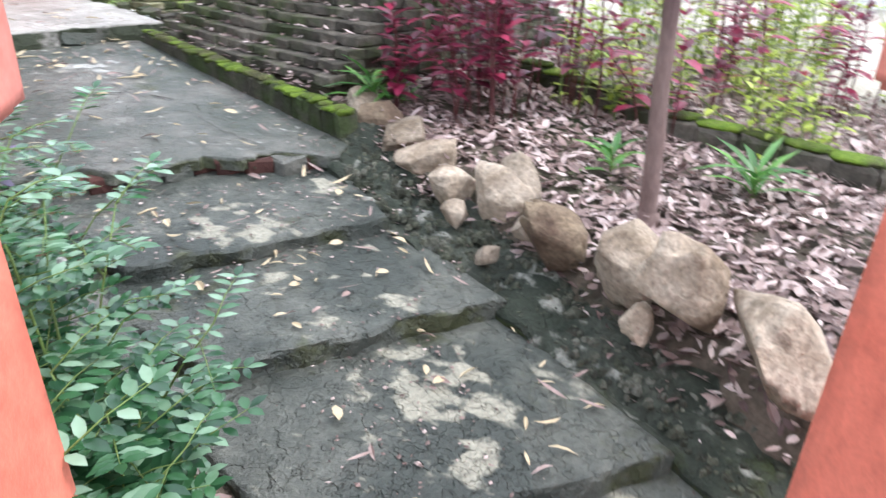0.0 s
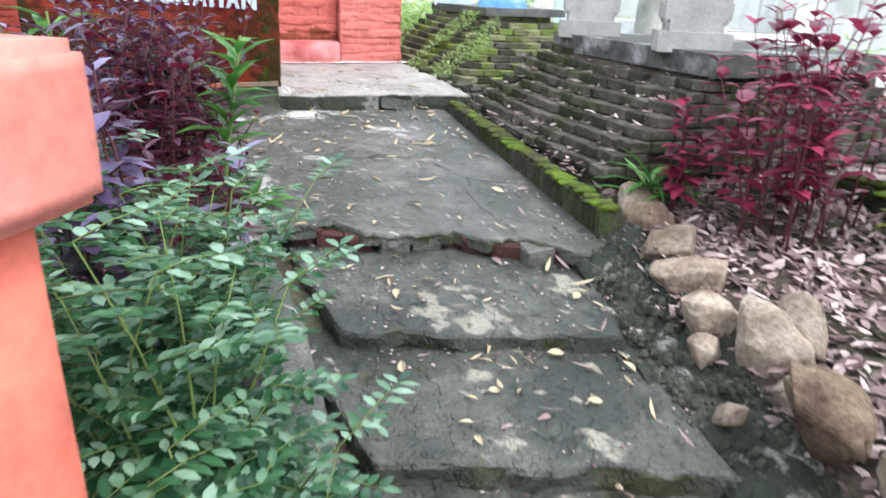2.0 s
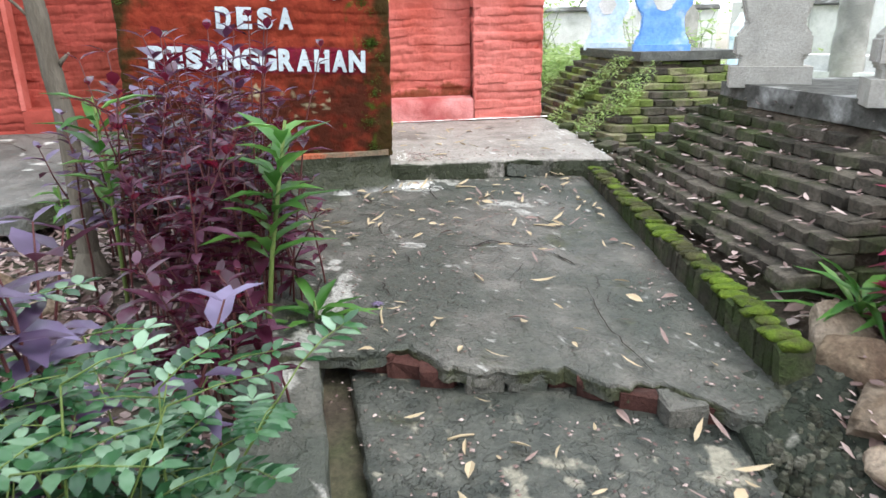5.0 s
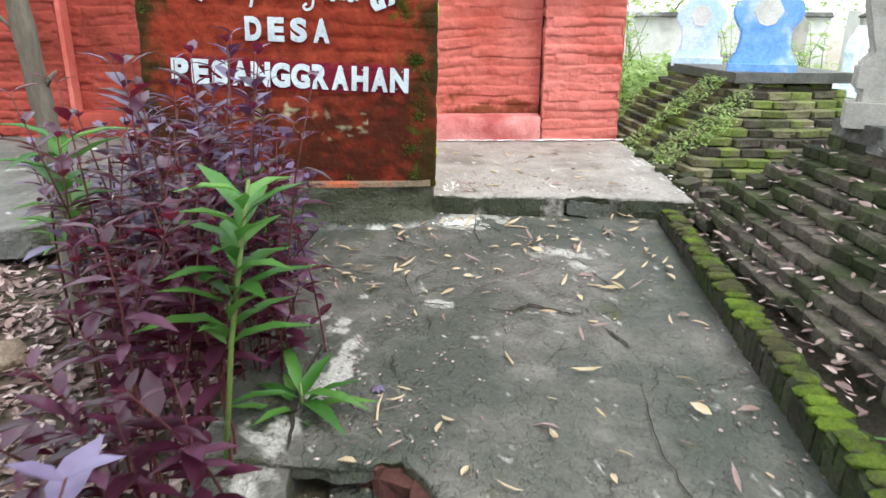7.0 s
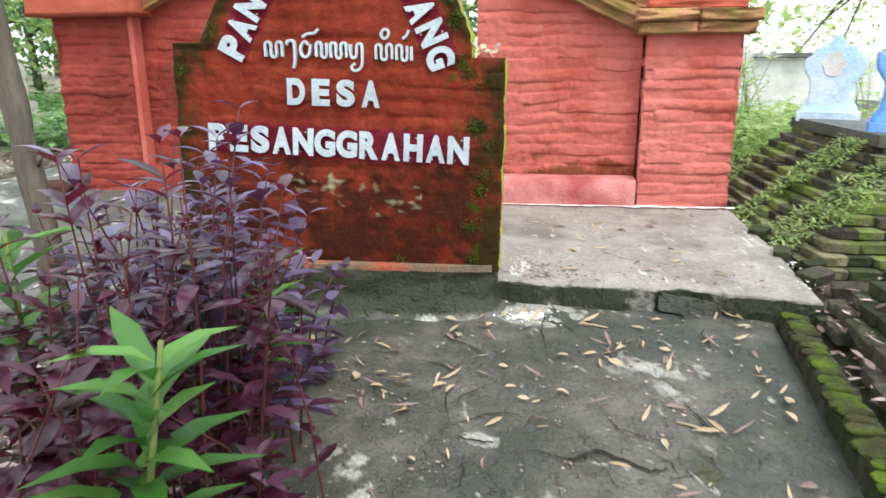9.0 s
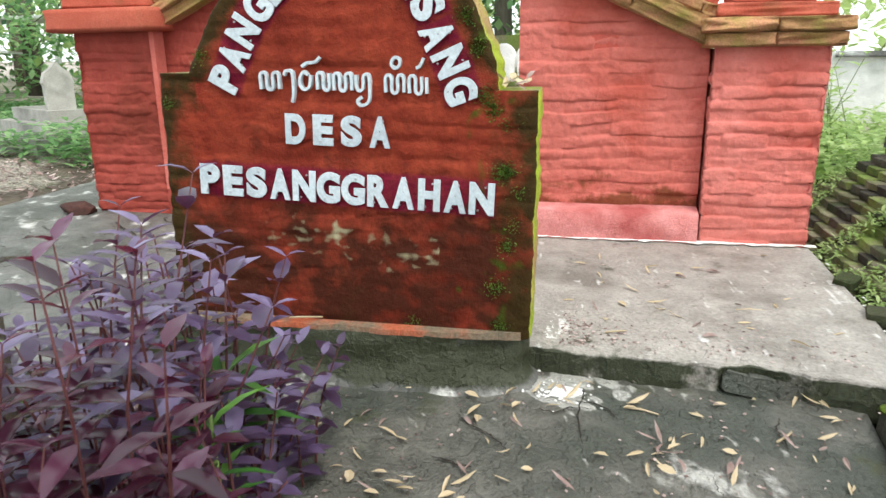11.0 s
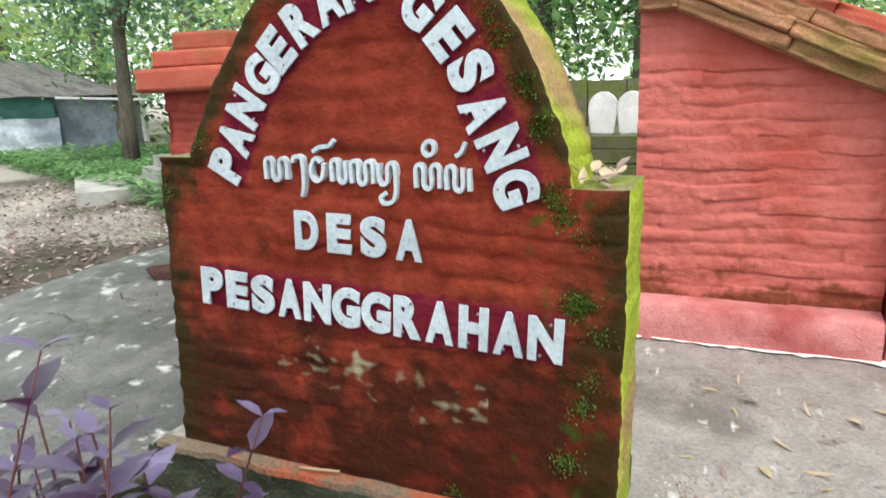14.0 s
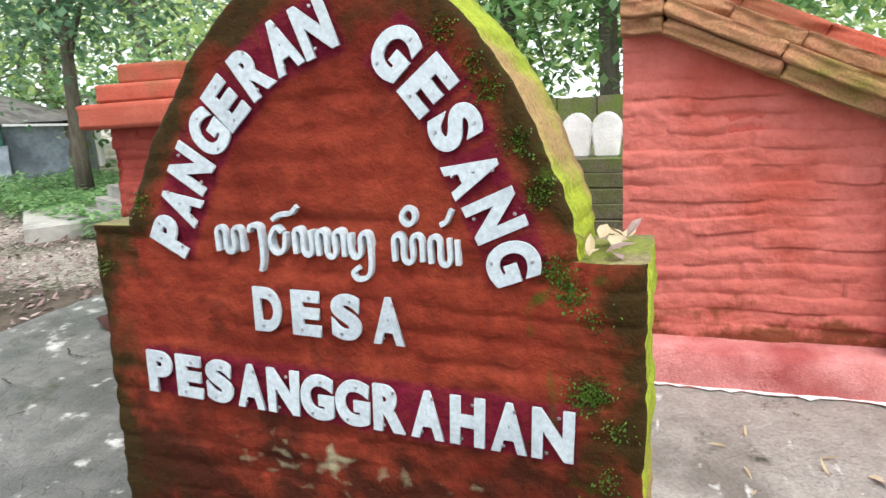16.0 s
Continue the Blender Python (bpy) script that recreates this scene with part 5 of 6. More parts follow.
    for x, z, n in ((1.12, 0.955, 150), (1.15, 0.91, 150), (1.2, 0.86, 40), (1.2, 0.7, 130), (1.17, 0.685, 90), (1.24, 0.62, 40), (1.2, 0.42, 70), (1.16, 0.26, 90), (1.22, 0.5, 40), (1.09, 1.12, 90), (1.05, 1.22, 80),
                    (0.99, 1.33, 120), (0.96, 1.38, 60), (0.9, 1.45, 60), (-0.1, 0.93, 40), (0.06, 1.1, 50), (0.85, 0.105, 25), (1.18, 0.11, 45)):
        for _ in range(2 * n):
            dx, dz = r.gauss(0, 0.017), r.gauss(0, 0.016)
            px, pz = x + dx, z + dz
            mb.leaf((px, -sign_relief(px, pz) + 0.001, pz), (r.uniform(-1, 1), -r.uniform(0.4, 1.4), r.uniform(-0.6, 1)), (r.uniform(-0.4, 0.4), 0, 1), r.uniform(0.006, 0.011), r.uniform(0.003, 0.006), 0.2, 0.3)
    tagged(part("moss", mb, M_TUFT, ob), "bright green moss growing on the brick", kind="stuff")


# ---- gate posts at the foot of the steps ----
def gate_post(at, rz, label):
    ob = thing("gate_post", label, "post", "gate posts", at=at, rz=rz)
    h = 1.21
    for nm, w, z0, z1, mt in (("shaft", 0.375, -0.12, h, M_POST), ("cap", 0.46, h, h + 0.17, M_POSTCAP)):
        bm = bmesh.new()
        bmesh.ops.create_cube(bm, size=1.0)
        for v in bm.verts:
            taper = 0.97 if (nm == "shaft" and v.co.z > 0) else 1.0
            v.co = Vector((v.co.x * w * taper, v.co.y * w * taper, z0 + (v.co.z + 0.5) * (z1 - z0)))
        bmesh.ops.subdivide_edges(bm, edges=list(bm.edges), cuts=5, use_grid_fill=True)
        bmesh.ops.bevel(bm, geom=[e for e in bm.edges if e.calc_face_angle(0) > 0.5], offset=0.014, segments=2, affect="EDGES")
        for v in bm.verts:
            v.co += Vector((nz(v.co.y, v.co.z, at[0], 6), nz(v.co.x, v.co.z, at[1], 6), 0)) * 0.006
        me = bpy.data.meshes.new(nm)
        bm.to_mesh(me)
        bm.free()
        me.materials.append(mt)
        me.polygons.foreach_set("use_smooth", [True] * len(me.polygons))
        part(nm, me, None, ob, "" if nm == "shaft" else "square cap with the sky's highlight in its pink colour")
    return ob


# ---- rocks ----
def rock(name, label, at, size, seed, material=None, rz=0.0, group=""):
    r = random.Random(seed)
    bm = bmesh.new()
    bmesh.ops.create_icosphere(bm, subdivisions=4, radius=1.0)
    off = Vector((r.uniform(-9, 9), r.uniform(-9, 9), r.uniform(-9, 9)))
    cuts = [(Vector((r.uniform(-1, 1), r.uniform(-1, 1), r.uniform(-0.5, 1))).normalized(), r.uniform(0.5, 0.8)) for _ in range(13)]
    for v in bm.verts:
        d = v.co.normalized()
        k = 1 + 0.45 * noise.noise(d * 1.3 + off) + 0.3 * noise.noise(d * 2.8 + off) + 0.1 * noise.noise(d * 8 + off) + 0.045 * noise.noise(d * 17 + off)
        p = d * k
        for nrm, lim in cuts:
            over = p.dot(nrm) - lim
            if over > 0:
                p -= nrm * over * 0.92
        v.co = Vector((p.x * size[0], p.y * size[1], p.z * size[2]))
    me = bpy.data.meshes.new(name)
    bm.to_mesh(me)
    bm.free()
    me.materials.append(material or M_STONE)
    me.polygons.foreach_set("use_smooth", [True] * len(me.polygons))
    ob = new(name, me)
    ob.matrix_world = pose(*at, 0, 0, rz)
    return tagged(ob, label, "rock", group)


def build_rocks():
    # x, y, height of the middle, half length, half width, half height, turn
    spots = [(2.54, -2.15, -0.20, 0.15, 0.12, 0.13, 20), (2.45, -2.37, -0.23, 0.16, 0.13, 0.13, 70), (2.39, -2.60, -0.25, 0.16, 0.13, 0.12, 10), (2.30, -2.83, -0.26, 0.17, 0.11, 0.09, 95), (2.15, -3.06, -0.28, 0.12, 0.11, 0.09, 40),
             (2.18, -3.29, -0.27, 0.125, 0.11, 0.13, 80), (2.36, -3.24, -0.25, 0.15, 0.08, 0.10, 60), (2.04, -3.64, -0.28, 0.16, 0.125, 0.12, 75), (2.0, -3.93, -0.25, 0.14, 0.12, 0.14, 30), (1.91, -4.17, -0.25, 0.15, 0.13, 0.14, 110),
             (1.84, -4.43, -0.25, 0.24, 0.12, 0.105, 48), (2.12, -3.47, -0.33, 0.06, 0.06, 0.06, 0), (2.05, -3.18, -0.34, 0.07, 0.05, 0.06, 0), (1.86, -4.04, -0.38, 0.06, 0.055, 0.06, 0), (1.93, -3.42, -0.40, 0.05, 0.045, 0.05, 30)]
    brown = (1, 7)
    for k, (x, y, z, a, b, h, turn) in enumerate(spots):
        rock("border_stone", "brown weathered limestone boulder edging the planting bed" if k in brown else ("small pale stone wedged between the boulders" if a < 0.07 else "rough tan limestone boulder edging the planting bed"),
             (x, y, z), (a * 1.1, b * 1.1, h * 1.1), 200 + k, M_STONEBROWN if k in brown else None, turn, "border stones")
    for k, (x, y, r) in enumerate(((0.8, -0.8, 0.07), (0.72, -1.02, 0.05), (-0.25, -1.3, 0.12), (-0.5, -1.0, 0.1))):
        rock("small_stone", "small pale stone lying in the bed", (x, y, ground_z(x, y) + r * 0.3), (r, r, r * 0.6), 300 + k, None, 0)


# ---- plants ----
def stem_curve(r, x, y, z, h, lean):
    a = r.uniform(0, 2 * math.pi)
    dx, dy = math.cos(a) * lean, math.sin(a) * lean
    return [Vector((x + dx * t * t + 0.01 * r.uniform(-1, 1), y + dy * t * t + 0.01 * r.uniform(-1, 1), z + h * t)) for t in (0, 0.25, 0.5, 0.75, 1.0)]


def leafy_shrub(name, label, seed, stems, height, spread, leaf, wide, leaf_mat, stem_mat, start=0.25, pairs=11, droop=0.3, at=(0, 0), tip=True, group="", thick=0.006):
    """Upright stems with pairs of pointed leaves."""
    r = random.Random(seed)
    ob = thing(name, label, "shrub", group, at=(at[0], at[1], ground_z(*at) - 0.01), rz=r.uniform(0, 360))
    st, lv = MB(), MB()
    for _ in range(stems):
        a, d = r.uniform(0, 6.28), spread * math.sqrt(r.random()) * 0.55
        h = height * r.uniform(0.6, 1.05)
        pts = stem_curve(r, d * math.cos(a), d * math.sin(a), 0, h, spread * r.uniform(0.1, 0.75))
        st = MB()
        st.tube(pts, [thick, thick * 0.9, thick * 0.75, thick * 0.6, thick * 0.35], 5)
        part("stem", st, stem_mat, ob, "", True)
        for k in range(pairs):
            t = start + (1 - start) * (k + r.uniform(-0.3, 0.3)) / (pairs - 1)
            t = min(max(t, 0), 1)
            q = t * 4
            i = min(int(q), 3)
            p = pts[i].lerp(pts[i + 1], q - i)
            az = k * 1.57 + r.uniform(-0.4, 0.4)
            for sgn in (0, math.pi):
                up = 0.75 if t > 0.85 and tip else r.uniform(0.0, 0.5)
                w = Vector((math.cos(az + sgn), math.sin(az + sgn), up))
                ln = leaf * r.uniform(0.6, 1.1) * (0.65 if t > 0.93 else 1)
                lv.leaf(p, w, (0, 0, 1), ln, wide * ln / leaf, 0.3, droop * r.uniform(0.4, 1.5))
    part("foliage", lv, leaf_mat, ob, "", True)
    return ob


def pinnate_shrub(seed, at, stems, height, spread, label, thick=0.005):
    """Arching stems that carry feathered leaves of rounded leaflets."""
    r = random.Random(seed)
    ob = thing("feathery_shrub", label, "shrub", "feathery shrubs", at=(at[0], at[1], ground_z(*at) - 0.01))
    st, lv = MB(), MB()
    for _ in range(stems):
        a, d = r.uniform(0, 6.28), spread * 0.4 * math.sqrt(r.random())
        pts = stem_curve(r, d * math.cos(a), d * math.sin(a), 0, height * r.uniform(0.45, 1.05), spread * r.uniform(0.3, 1.0))
        st = MB()
        st.tube(pts, [thick, thick * 0.9, thick * 0.7, thick * 0.5, thick * 0.3], 5)
        for k in range(9):
            t = 0.2 + 0.8 * k / 8
            q = t * 4
            i = min(int(q), 3)
            p = pts[i].lerp(pts[i + 1], q - i)
            az = k * 2.4 + r.uniform(-0.4, 0.4)
            w = Vector((math.cos(az), math.sin(az), r.uniform(0.1, 0.7))).normalized()
            ln = r.uniform(0.11, 0.19)
            side = w.cross(Vector((0, 0, 1))).normalized()
            tip = p + w * ln - Vector((0, 0, 0.03))
            st.tube([p, p.lerp(tip, 0.5) + Vector((0, 0, 0.008)), tip], [0.0018, 0.0014, 0.0008], 4)
            for m in range(6):
                b = p.lerp(tip, (m + 0.8) / 6)
                for sg in (-1, 1):
                    lv.leaf(b, side * sg + w * 0.35 + Vector((0, 0, r.uniform(-0.1, 0.25))), (0, 0, 1), r.uniform(0.038, 0.056), r.uniform(0.019, 0.026), 0.15, 0.15, 0, 0.9)
            lv.leaf(tip, w, (0, 0, 1), 0.045, 0.022, 0.15, 0.2, 0, 0.9)
        part("stem", st, M_STEMGREEN, ob, "", True)
    part("foliage", lv, M_SHRUB, ob, "", True)
    return ob


def lily(seed, at, n, length, wide, label, base=0.0, lean=0.0):
    """A rosette of strap leaves, in whorls up a short stem."""
    r = random.Random(seed)
    ob = thing("strap_leaf_plant", label, "plant", "strap-leaf plants", at=(at[0], at[1], ground_z(*at) - 0.01))
    st, lv = MB(), MB()
    st.tube([(0, 0, 0), (0.01 + 0.4 * lean, 0.0, base * 0.6 + 0.03), (lean, 0.01, base + 0.12)], [0.009, 0.008, 0.005], 6)
    for k in range(n):
        az = k * 2.4 + r.uniform(-0.3, 0.3)
        z = (base + 0.1) * ((k / n) ** 0.7 if base < 0.1 else 0.55 + 0.45 * k / n)
        ln = length * r.uniform(0.7, 1.1)
        lv.leaf((lean * (z / (base + 0.12)) ** 1.6, 0, z), (math.cos(az), math.sin(az), r.uniform(0.5, 1.5)), (0, 0, 1), ln, wide * r.uniform(0.8, 1.15), 0.45, r.uniform(0.25, 0.7))
    part("stem", st, M_STEMGREEN, ob, "", True)
    part("foliage", lv, M_LILY, ob, "", True)
    return ob


def thin_tree(name, label, pts, radii, material, twigs=()):
    """A slender trunk with knots, and short side twigs of their own."""
    at = Vector(pts[0])
    ob = thing(name, label, "tree", at=tuple(at))
    fine, rad = [], []
    for (p, q), (ra, rb) in zip(zip(pts, pts[1:]), zip(radii, radii[1:])):
        for k in range(10):
            t = k / 10
            v = Vector(p).lerp(Vector(q), t) - at
            fine.append(v + Vector((0.006 * nz(v.z, 1, 0, 3), 0.006 * nz(v.z, 2, 5, 3), 0)))
            rad.append((ra + (rb - ra) * t) * (1 + 0.12 * nz(v.z, 4, 2, 9)))
    fine.append(Vector(pts[-1]) - at)
    rad.append(radii[-1])
    mb = MB()
    mb.tube(fine, rad, 11)
    part("trunk", mb, material, ob, "", True)
    for p, q, r in twigs:
        mb = MB()
        p, q = Vector(p) - at, Vector(q) - at
        mb.tube([p, p.lerp(q, 0.5) + Vector((0, 0, 0.01)), q], [r, r * 0.8, r * 0.4], 6)
        part("twig", mb, material, ob, "", True)
    z = at.z
    mb = MB()
    for k in range(14):
        a, r0 = k * 2 * math.pi / 14, radii[0]
        w = 1.0 + 0.5 * abs(nz(k * 1.3, z, 3, 1))
        mb.v += [(r0 * 1.7 * w * math.cos(a), r0 * 1.7 * w * math.sin(a), -0.02), (r0 * 1.02 * math.cos(a), r0 * 1.02 * math.sin(a), 0.09)]
    mb.f = [(2 * k, 2 * ((k + 1) % 14), 2 * ((k + 1) % 14) + 1, 2 * k + 1) for k in range(14)]
    mb.m = [0] * 14
    part("root_flare", mb, material, ob, "", True)
    return ob


def crowned_tree(seed, at, h, r_trunk, crown_z, crown_r, n_leaf, leaf, leaf_mat, label, flat=0.7, limbs=9, group="background trees"):
    r = random.Random(seed)
    ob = thing("tree", label, "tree", group, at=(at[0], at[1], ground_z(*at) - 0.05))
    tr, cr = MB(), MB()
    bend = r.uniform(-0.25, 0.25)
    pts = [Vector((bend * t * t, 0.3 * bend * t, h * 0.8 * t)) for t in (0, 0.2, 0.4, 0.6, 0.8, 1)]
    tr.tube(pts, [r_trunk * 1.25, r_trunk, r_trunk * 0.85, r_trunk * 0.7, r_trunk * 0.5, r_trunk * 0.25], 9)
    tips = []
    for k in range(limbs):
        t = 0.45 + 0.55 * k / limbs
        i = min(int(t * 5), 4)
        p = pts[i].lerp(pts[i + 1], t * 5 - i)
        az = k * 2.4 + r.uniform(-0.5, 0.5)
        ln = crown_r * r.uniform(0.6, 1.05)
        q = Vector((p.x + math.cos(az) * ln, p.y + math.sin(az) * ln, crown_z + flat * crown_r * r.uniform(-0.75, 0.8)))
        mid = p.lerp(q, 0.5) + Vector((0, 0, 0.12 * ln))
        tr.tube([p, mid, q], [r_trunk * 0.32, r_trunk * 0.2, r_trunk * 0.06], 5)
        tips += [q, mid, mid.lerp(q, 0.5)]
    for _ in range(n_leaf):
        c = tips[r.randrange(len(tips))]
        s = crown_r * 0.36
        p = c + Vector((r.gauss(0, s), r.gauss(0, s), r.gauss(0, s * 0.7)))
        w = Vector((r.uniform(-1, 1), r.uniform(-1, 1), r.uniform(-0.9, 0.3)))
        ln = leaf * r.uniform(0.7, 1.3)
        sd = w.normalized().cross(Vector((r.uniform(-0.4, 0.4), r.uniform(-0.4, 0.4), 1))).normalized() * ln * 0.3
        w = w.normalized() * ln
        cr.add([p, p + w * 0.5 + sd, p + w, p + w * 0.5 - sd], [(0, 1, 2, 3)])
    part("trunk", tr, M_BARK, ob, "", True)
    part("crown", cr, leaf_mat, ob, "", False)
    return ob


def scatter(name, label, mt, n, area, size, zoff=0.01, seed=0, flatness=0.35, ratio=0.5, keep=None, curl=0.4):
    """Many small leaves strewn over the ground."""
    r = random.Random(seed)
    mb = MB()
    x0, x1, y0, y1 = area
    while n:
        x, y = r.uniform(x0, x1), r.uniform(y0, y1)
        n -= 1
        if keep and not keep(x, y) or min(x - x0, x1 - x, y - y0, y1 - y) < 0.9 * r.random() * (0.6 + nz(x, y, 11, 1.2)):
            continue
        a, ln = r.uniform(0, 6.28), size * r.uniform(0.5, 1.4)
        mb.leaf((x, y, ground_z(x, y) + zoff + r.uniform(0, 0.02)), (math.cos(a), math.sin(a), r.uniform(-0.1, flatness)), (r.uniform(-0.5, 0.5), r.uniform(-0.5, 0.5), 1), ln, ln * ratio * r.uniform(0.6, 1.2),
                r.uniform(-0.3, 0.5), r.uniform(-curl, curl))
    return solo(name, mb, mt, label, "leaf litter", kind="stuff")


def off_path(x, y):
    if y > 0.1:
        return not (-2.7 < x < 2.75 and y < 4.2)
    return x < lerp(y, *PATH_L) or x > lerp(y, *PATH_R) + 0.05


def ground_cover(name, label, mt, n, area, hgt, leaf, seed, keep=None):
    r = random.Random(seed)
    mb = MB()
    x0, x1, y0, y1 = area
    for _ in range(n):
        x, y = r.uniform(x0, x1), r.uniform(y0, y1)
        if (keep and not keep(x, y)) or nz(x, y, seed, 0.9) < -0.15:
            continue
        z = ground_z(x, y) + hgt * r.random() * (0.6 + 0.8 * max(0, nz(x, y, 2, 0.8)))
        a = r.uniform(0, 6.28)
        mb.leaf((x, y, z), (math.cos(a), math.sin(a), r.uniform(-0.2, 0.8)), (0, 0, 1), leaf * r.uniform(0.6, 1.3), leaf * 0.5, 0.2, 0.3)
    return solo(name, mb, mt, label, "ground plants", kind="stuff")


# ---- build: setting ----
build_ground()
build_path()
build_platform()
build_sign()
gate_post((0.107, -3.875, -0.72), -37, "orange-red painted square gate post with a cap coloured pink for sky light")
gate_post((1.36, -4.85, -0.72), -37, "orange-red painted square gate post beside the steps")
build_rocks()

# ---- plants beside the path ----
for k, (x, y, h, st) in enumerate([(0.50, -1.16, 1.1, 14), (0.60, -1.40, 1.1, 12), (0.45, -1.62, 1.06, 12), (0.56, -1.84, 0.88, 9), (0.30, -1.40, 1.0, 7), (0.60, -2.1, 0.6, 8)]):
    leafy_shrub("burgundy_shrub", "dark burgundy shrub with many thin upright red stems", 400 + k, st, h, 0.36, 0.118, 0.05, M_PURPLE if k == 0 else M_BURGDARK, M_STEMRED, 0.5, 8, at=(x, y), group="burgundy shrubs", thick=0.0048)
leafy_shrub("burgundy_shrub", "thin burgundy shrub leaning over the landing", 409, 5, 0.55, 0.42, 0.085, 0.034, M_BURGDARK, M_STEMRED, 0.4, 7, at=(0.72, -1.05), group="burgundy shrubs", thick=0.0045)
leafy_shrub("burgundy_shrub", "thin burgundy shrub leaning over the landing", 410, 6, 0.72, 0.5, 0.1, 0.042, M_BURGDARK, M_STEMRED, 0.35, 7, at=(0.70, -1.42), group="burgundy shrubs", thick=0.0045)
for k, (x, y, h, st) in enumerate([(0.36, -2.80, 1.04, 9), (0.22, -2.58, 0.98, 7), (0.12, -2.95, 0.95, 6)]):
    leafy_shrub("purple_shrub", "purple-leaved shrub with soft pointed leaves in the bed", 420 + k, st, h, 0.36, 0.14, 0.064, M_PURPLE, M_STEMRED, 0.42, 7, at=(x, y), group="purple shrubs")
for k, (x, y, h, st) in enumerate([(0.46, -0.88, 0.9, 10), (0.16, -0.86, 0.84, 8), (0.62, -0.74, 0.58, 6), (-0.1, -0.68, 0.78, 7), (0.34, -0.64, 0.78, 8), (-0.02, -1.05, 0.78, 4), (0.66, -1.12, 0.84, 7)]):
    leafy_shrub("purple_shrub", "dusky purple shrub with broad leaves growing before the sign", 431 + k, st, h, 0.3, 0.115, 0.056, M_PURPLE, M_STEMRED, 0.42, 7, at=(x, y), group="purple shrubs", droop=0.3)
for k, (x, y, h, st, sp) in enumerate([(0.5, -3.02, 0.82, 16, 0.32), (0.52, -2.78, 0.72, 12, 0.26), (0.42, -3.34, 0.84, 12, 0.3), (0.26, -3.1, 0.86, 10, 0.3), (0.56, -3.42, 0.5, 12, 0.24), (0.44, -3.62, 0.62, 9, 0.22)]):
    pinnate_shrub(440 + k, (x, y), st, h, sp, "green feathery-leaved shrub overhanging the steps")
# x, y, leaves, length, height of the stem, width
for k, (x, y, n, ln, b, w) in enumerate([(0.84, -1.64, 15, 0.22, 0.08, 0.05), (0.67, -1.92, 26, 0.19, 0.8, 0.056), (0.14, -1.42, 18, 0.2, 0.76, 0.06), (0.66, -1.14, 18, 0.15, 0.52, 0.026), (0.2, -2.3, 13, 0.17, 0.3, 0.04), (0.56, -0.90, 18, 0.17, 0.5, 0.045),
                                         (-0.28, -0.75, 8, 0.12, 0.25, 0.035), (0.36, -1.0, 14, 0.16, 0.36, 0.04)]):
    lily(460 + k, (x, y), n, ln, w, "bright green strap-leaved plant in the bed", b, 0.14 if k == 1 else 0.0)
for k, (x, y, n, ln) in enumerate([(2.62, -2.14, 18, 0.26), (2.74, -3.47, 12, 0.2), (2.97, -4.0, 16, 0.26), (2.72, -2.24, 10, 0.2)]):
    lily(480 + k, (x, y), n, ln, 0.04, "green strap-leaved plant among dry leaves", 0.02)
for k, (x, y, h, st) in enumerate([(2.74, -2.42, 0.62, 6), (2.82, -2.72, 1.0, 8), (3.08, -2.5, 0.95, 8), (3.1, -2.2, 0.85, 6), (3.2, -2.92, 1.05, 8), (3.35, -2.35, 0.95, 5), (3.75, -2.7, 0.95, 4), (3.6, -3.3, 0.75, 4), (3.9, -3.6, 0.8, 5), (4.6, -3.9, 0.9, 6), (5.0, -3.3, 1.0, 6), (5.6, -2.9, 1.1, 7)]):
    leafy_shrub("crimson_shrub", "crimson shrub with large glossy leaves on bare stems", 500 + k, st, h, 0.42, 0.135, 0.074, M_BURG, M_STEMRED, 0.3, 8, at=(x, y), group="crimson shrubs")
for k, (x, y) in enumerate([(3.5, -2.95), (4.0, -3.1), (4.3, -2.5), (3.7, -3.9), (4.5, -3.5), (4.9, -3.0), (5.5, -3.4), (5.9, -2.4), (5.3, -4.3), (6.3, -3.2), (5.2, -2.2)]):
    leafy_shrub("lime_shrub", "low lime-green shrub behind the crimson ones", 520 + k, 11 if k < 6 else 18, 0.42 if k < 6 else 0.8, 0.4 if k < 6 else 0.6, 0.09 if k < 6 else 0.12, 0.045 if k < 6 else 0.07, M_LIME, M_STEMGREEN, 0.2, 7, at=(x, y), group="lime shrubs")
thin_tree("young_tree", "slender young tree with a grey-brown trunk in the bed", [(-0.14, -0.92, -0.22), (-0.13, -0.92, 0.4), (-0.17, -0.93, 0.95), (-0.24, -0.95, 1.9), (-0.3, -0.95, 3.2)], [0.045, 0.04, 0.037, 0.03, 0.02], M_BARK,
          [((-0.14, -0.92, 0.62), (-0.06, -0.96, 0.7), 0.012), ((-0.16, -0.93, 0.8), (-0.28, -1.0, 0.95), 0.008)])
thin_tree("young_tree", "slender purple-brown sapling trunk among dry leaves", [(2.44, -3.79, -0.36), (2.44, -3.76, 0.2), (2.43, -3.73, 0.8), (2.47, -3.7, 2.4)], [0.036, 0.03, 0.026, 0.018], M_BARKRED)
scatter("leaf_litter", "carpet of dry brown and pinkish fallen leaves", M_LITTER, 17000, (1.6, 5.5, -5.2, -1.9), 0.062, 0.008, 1, keep=off_path)
scatter("leaf_litter", "dry brown leaves and twigs under the shrubs", M_LITTER, 17000, (-2.2, 1.0, -4.6, -0.1), 0.055, 0.008, 2, keep=off_path)
scatter("leaf_litter", "thin dry leaves over the bare ground beyond the platform", M_LITTER, 8000, (-9, -2.3, -0.5, 9), 0.07, 0.008, 3, keep=off_path)
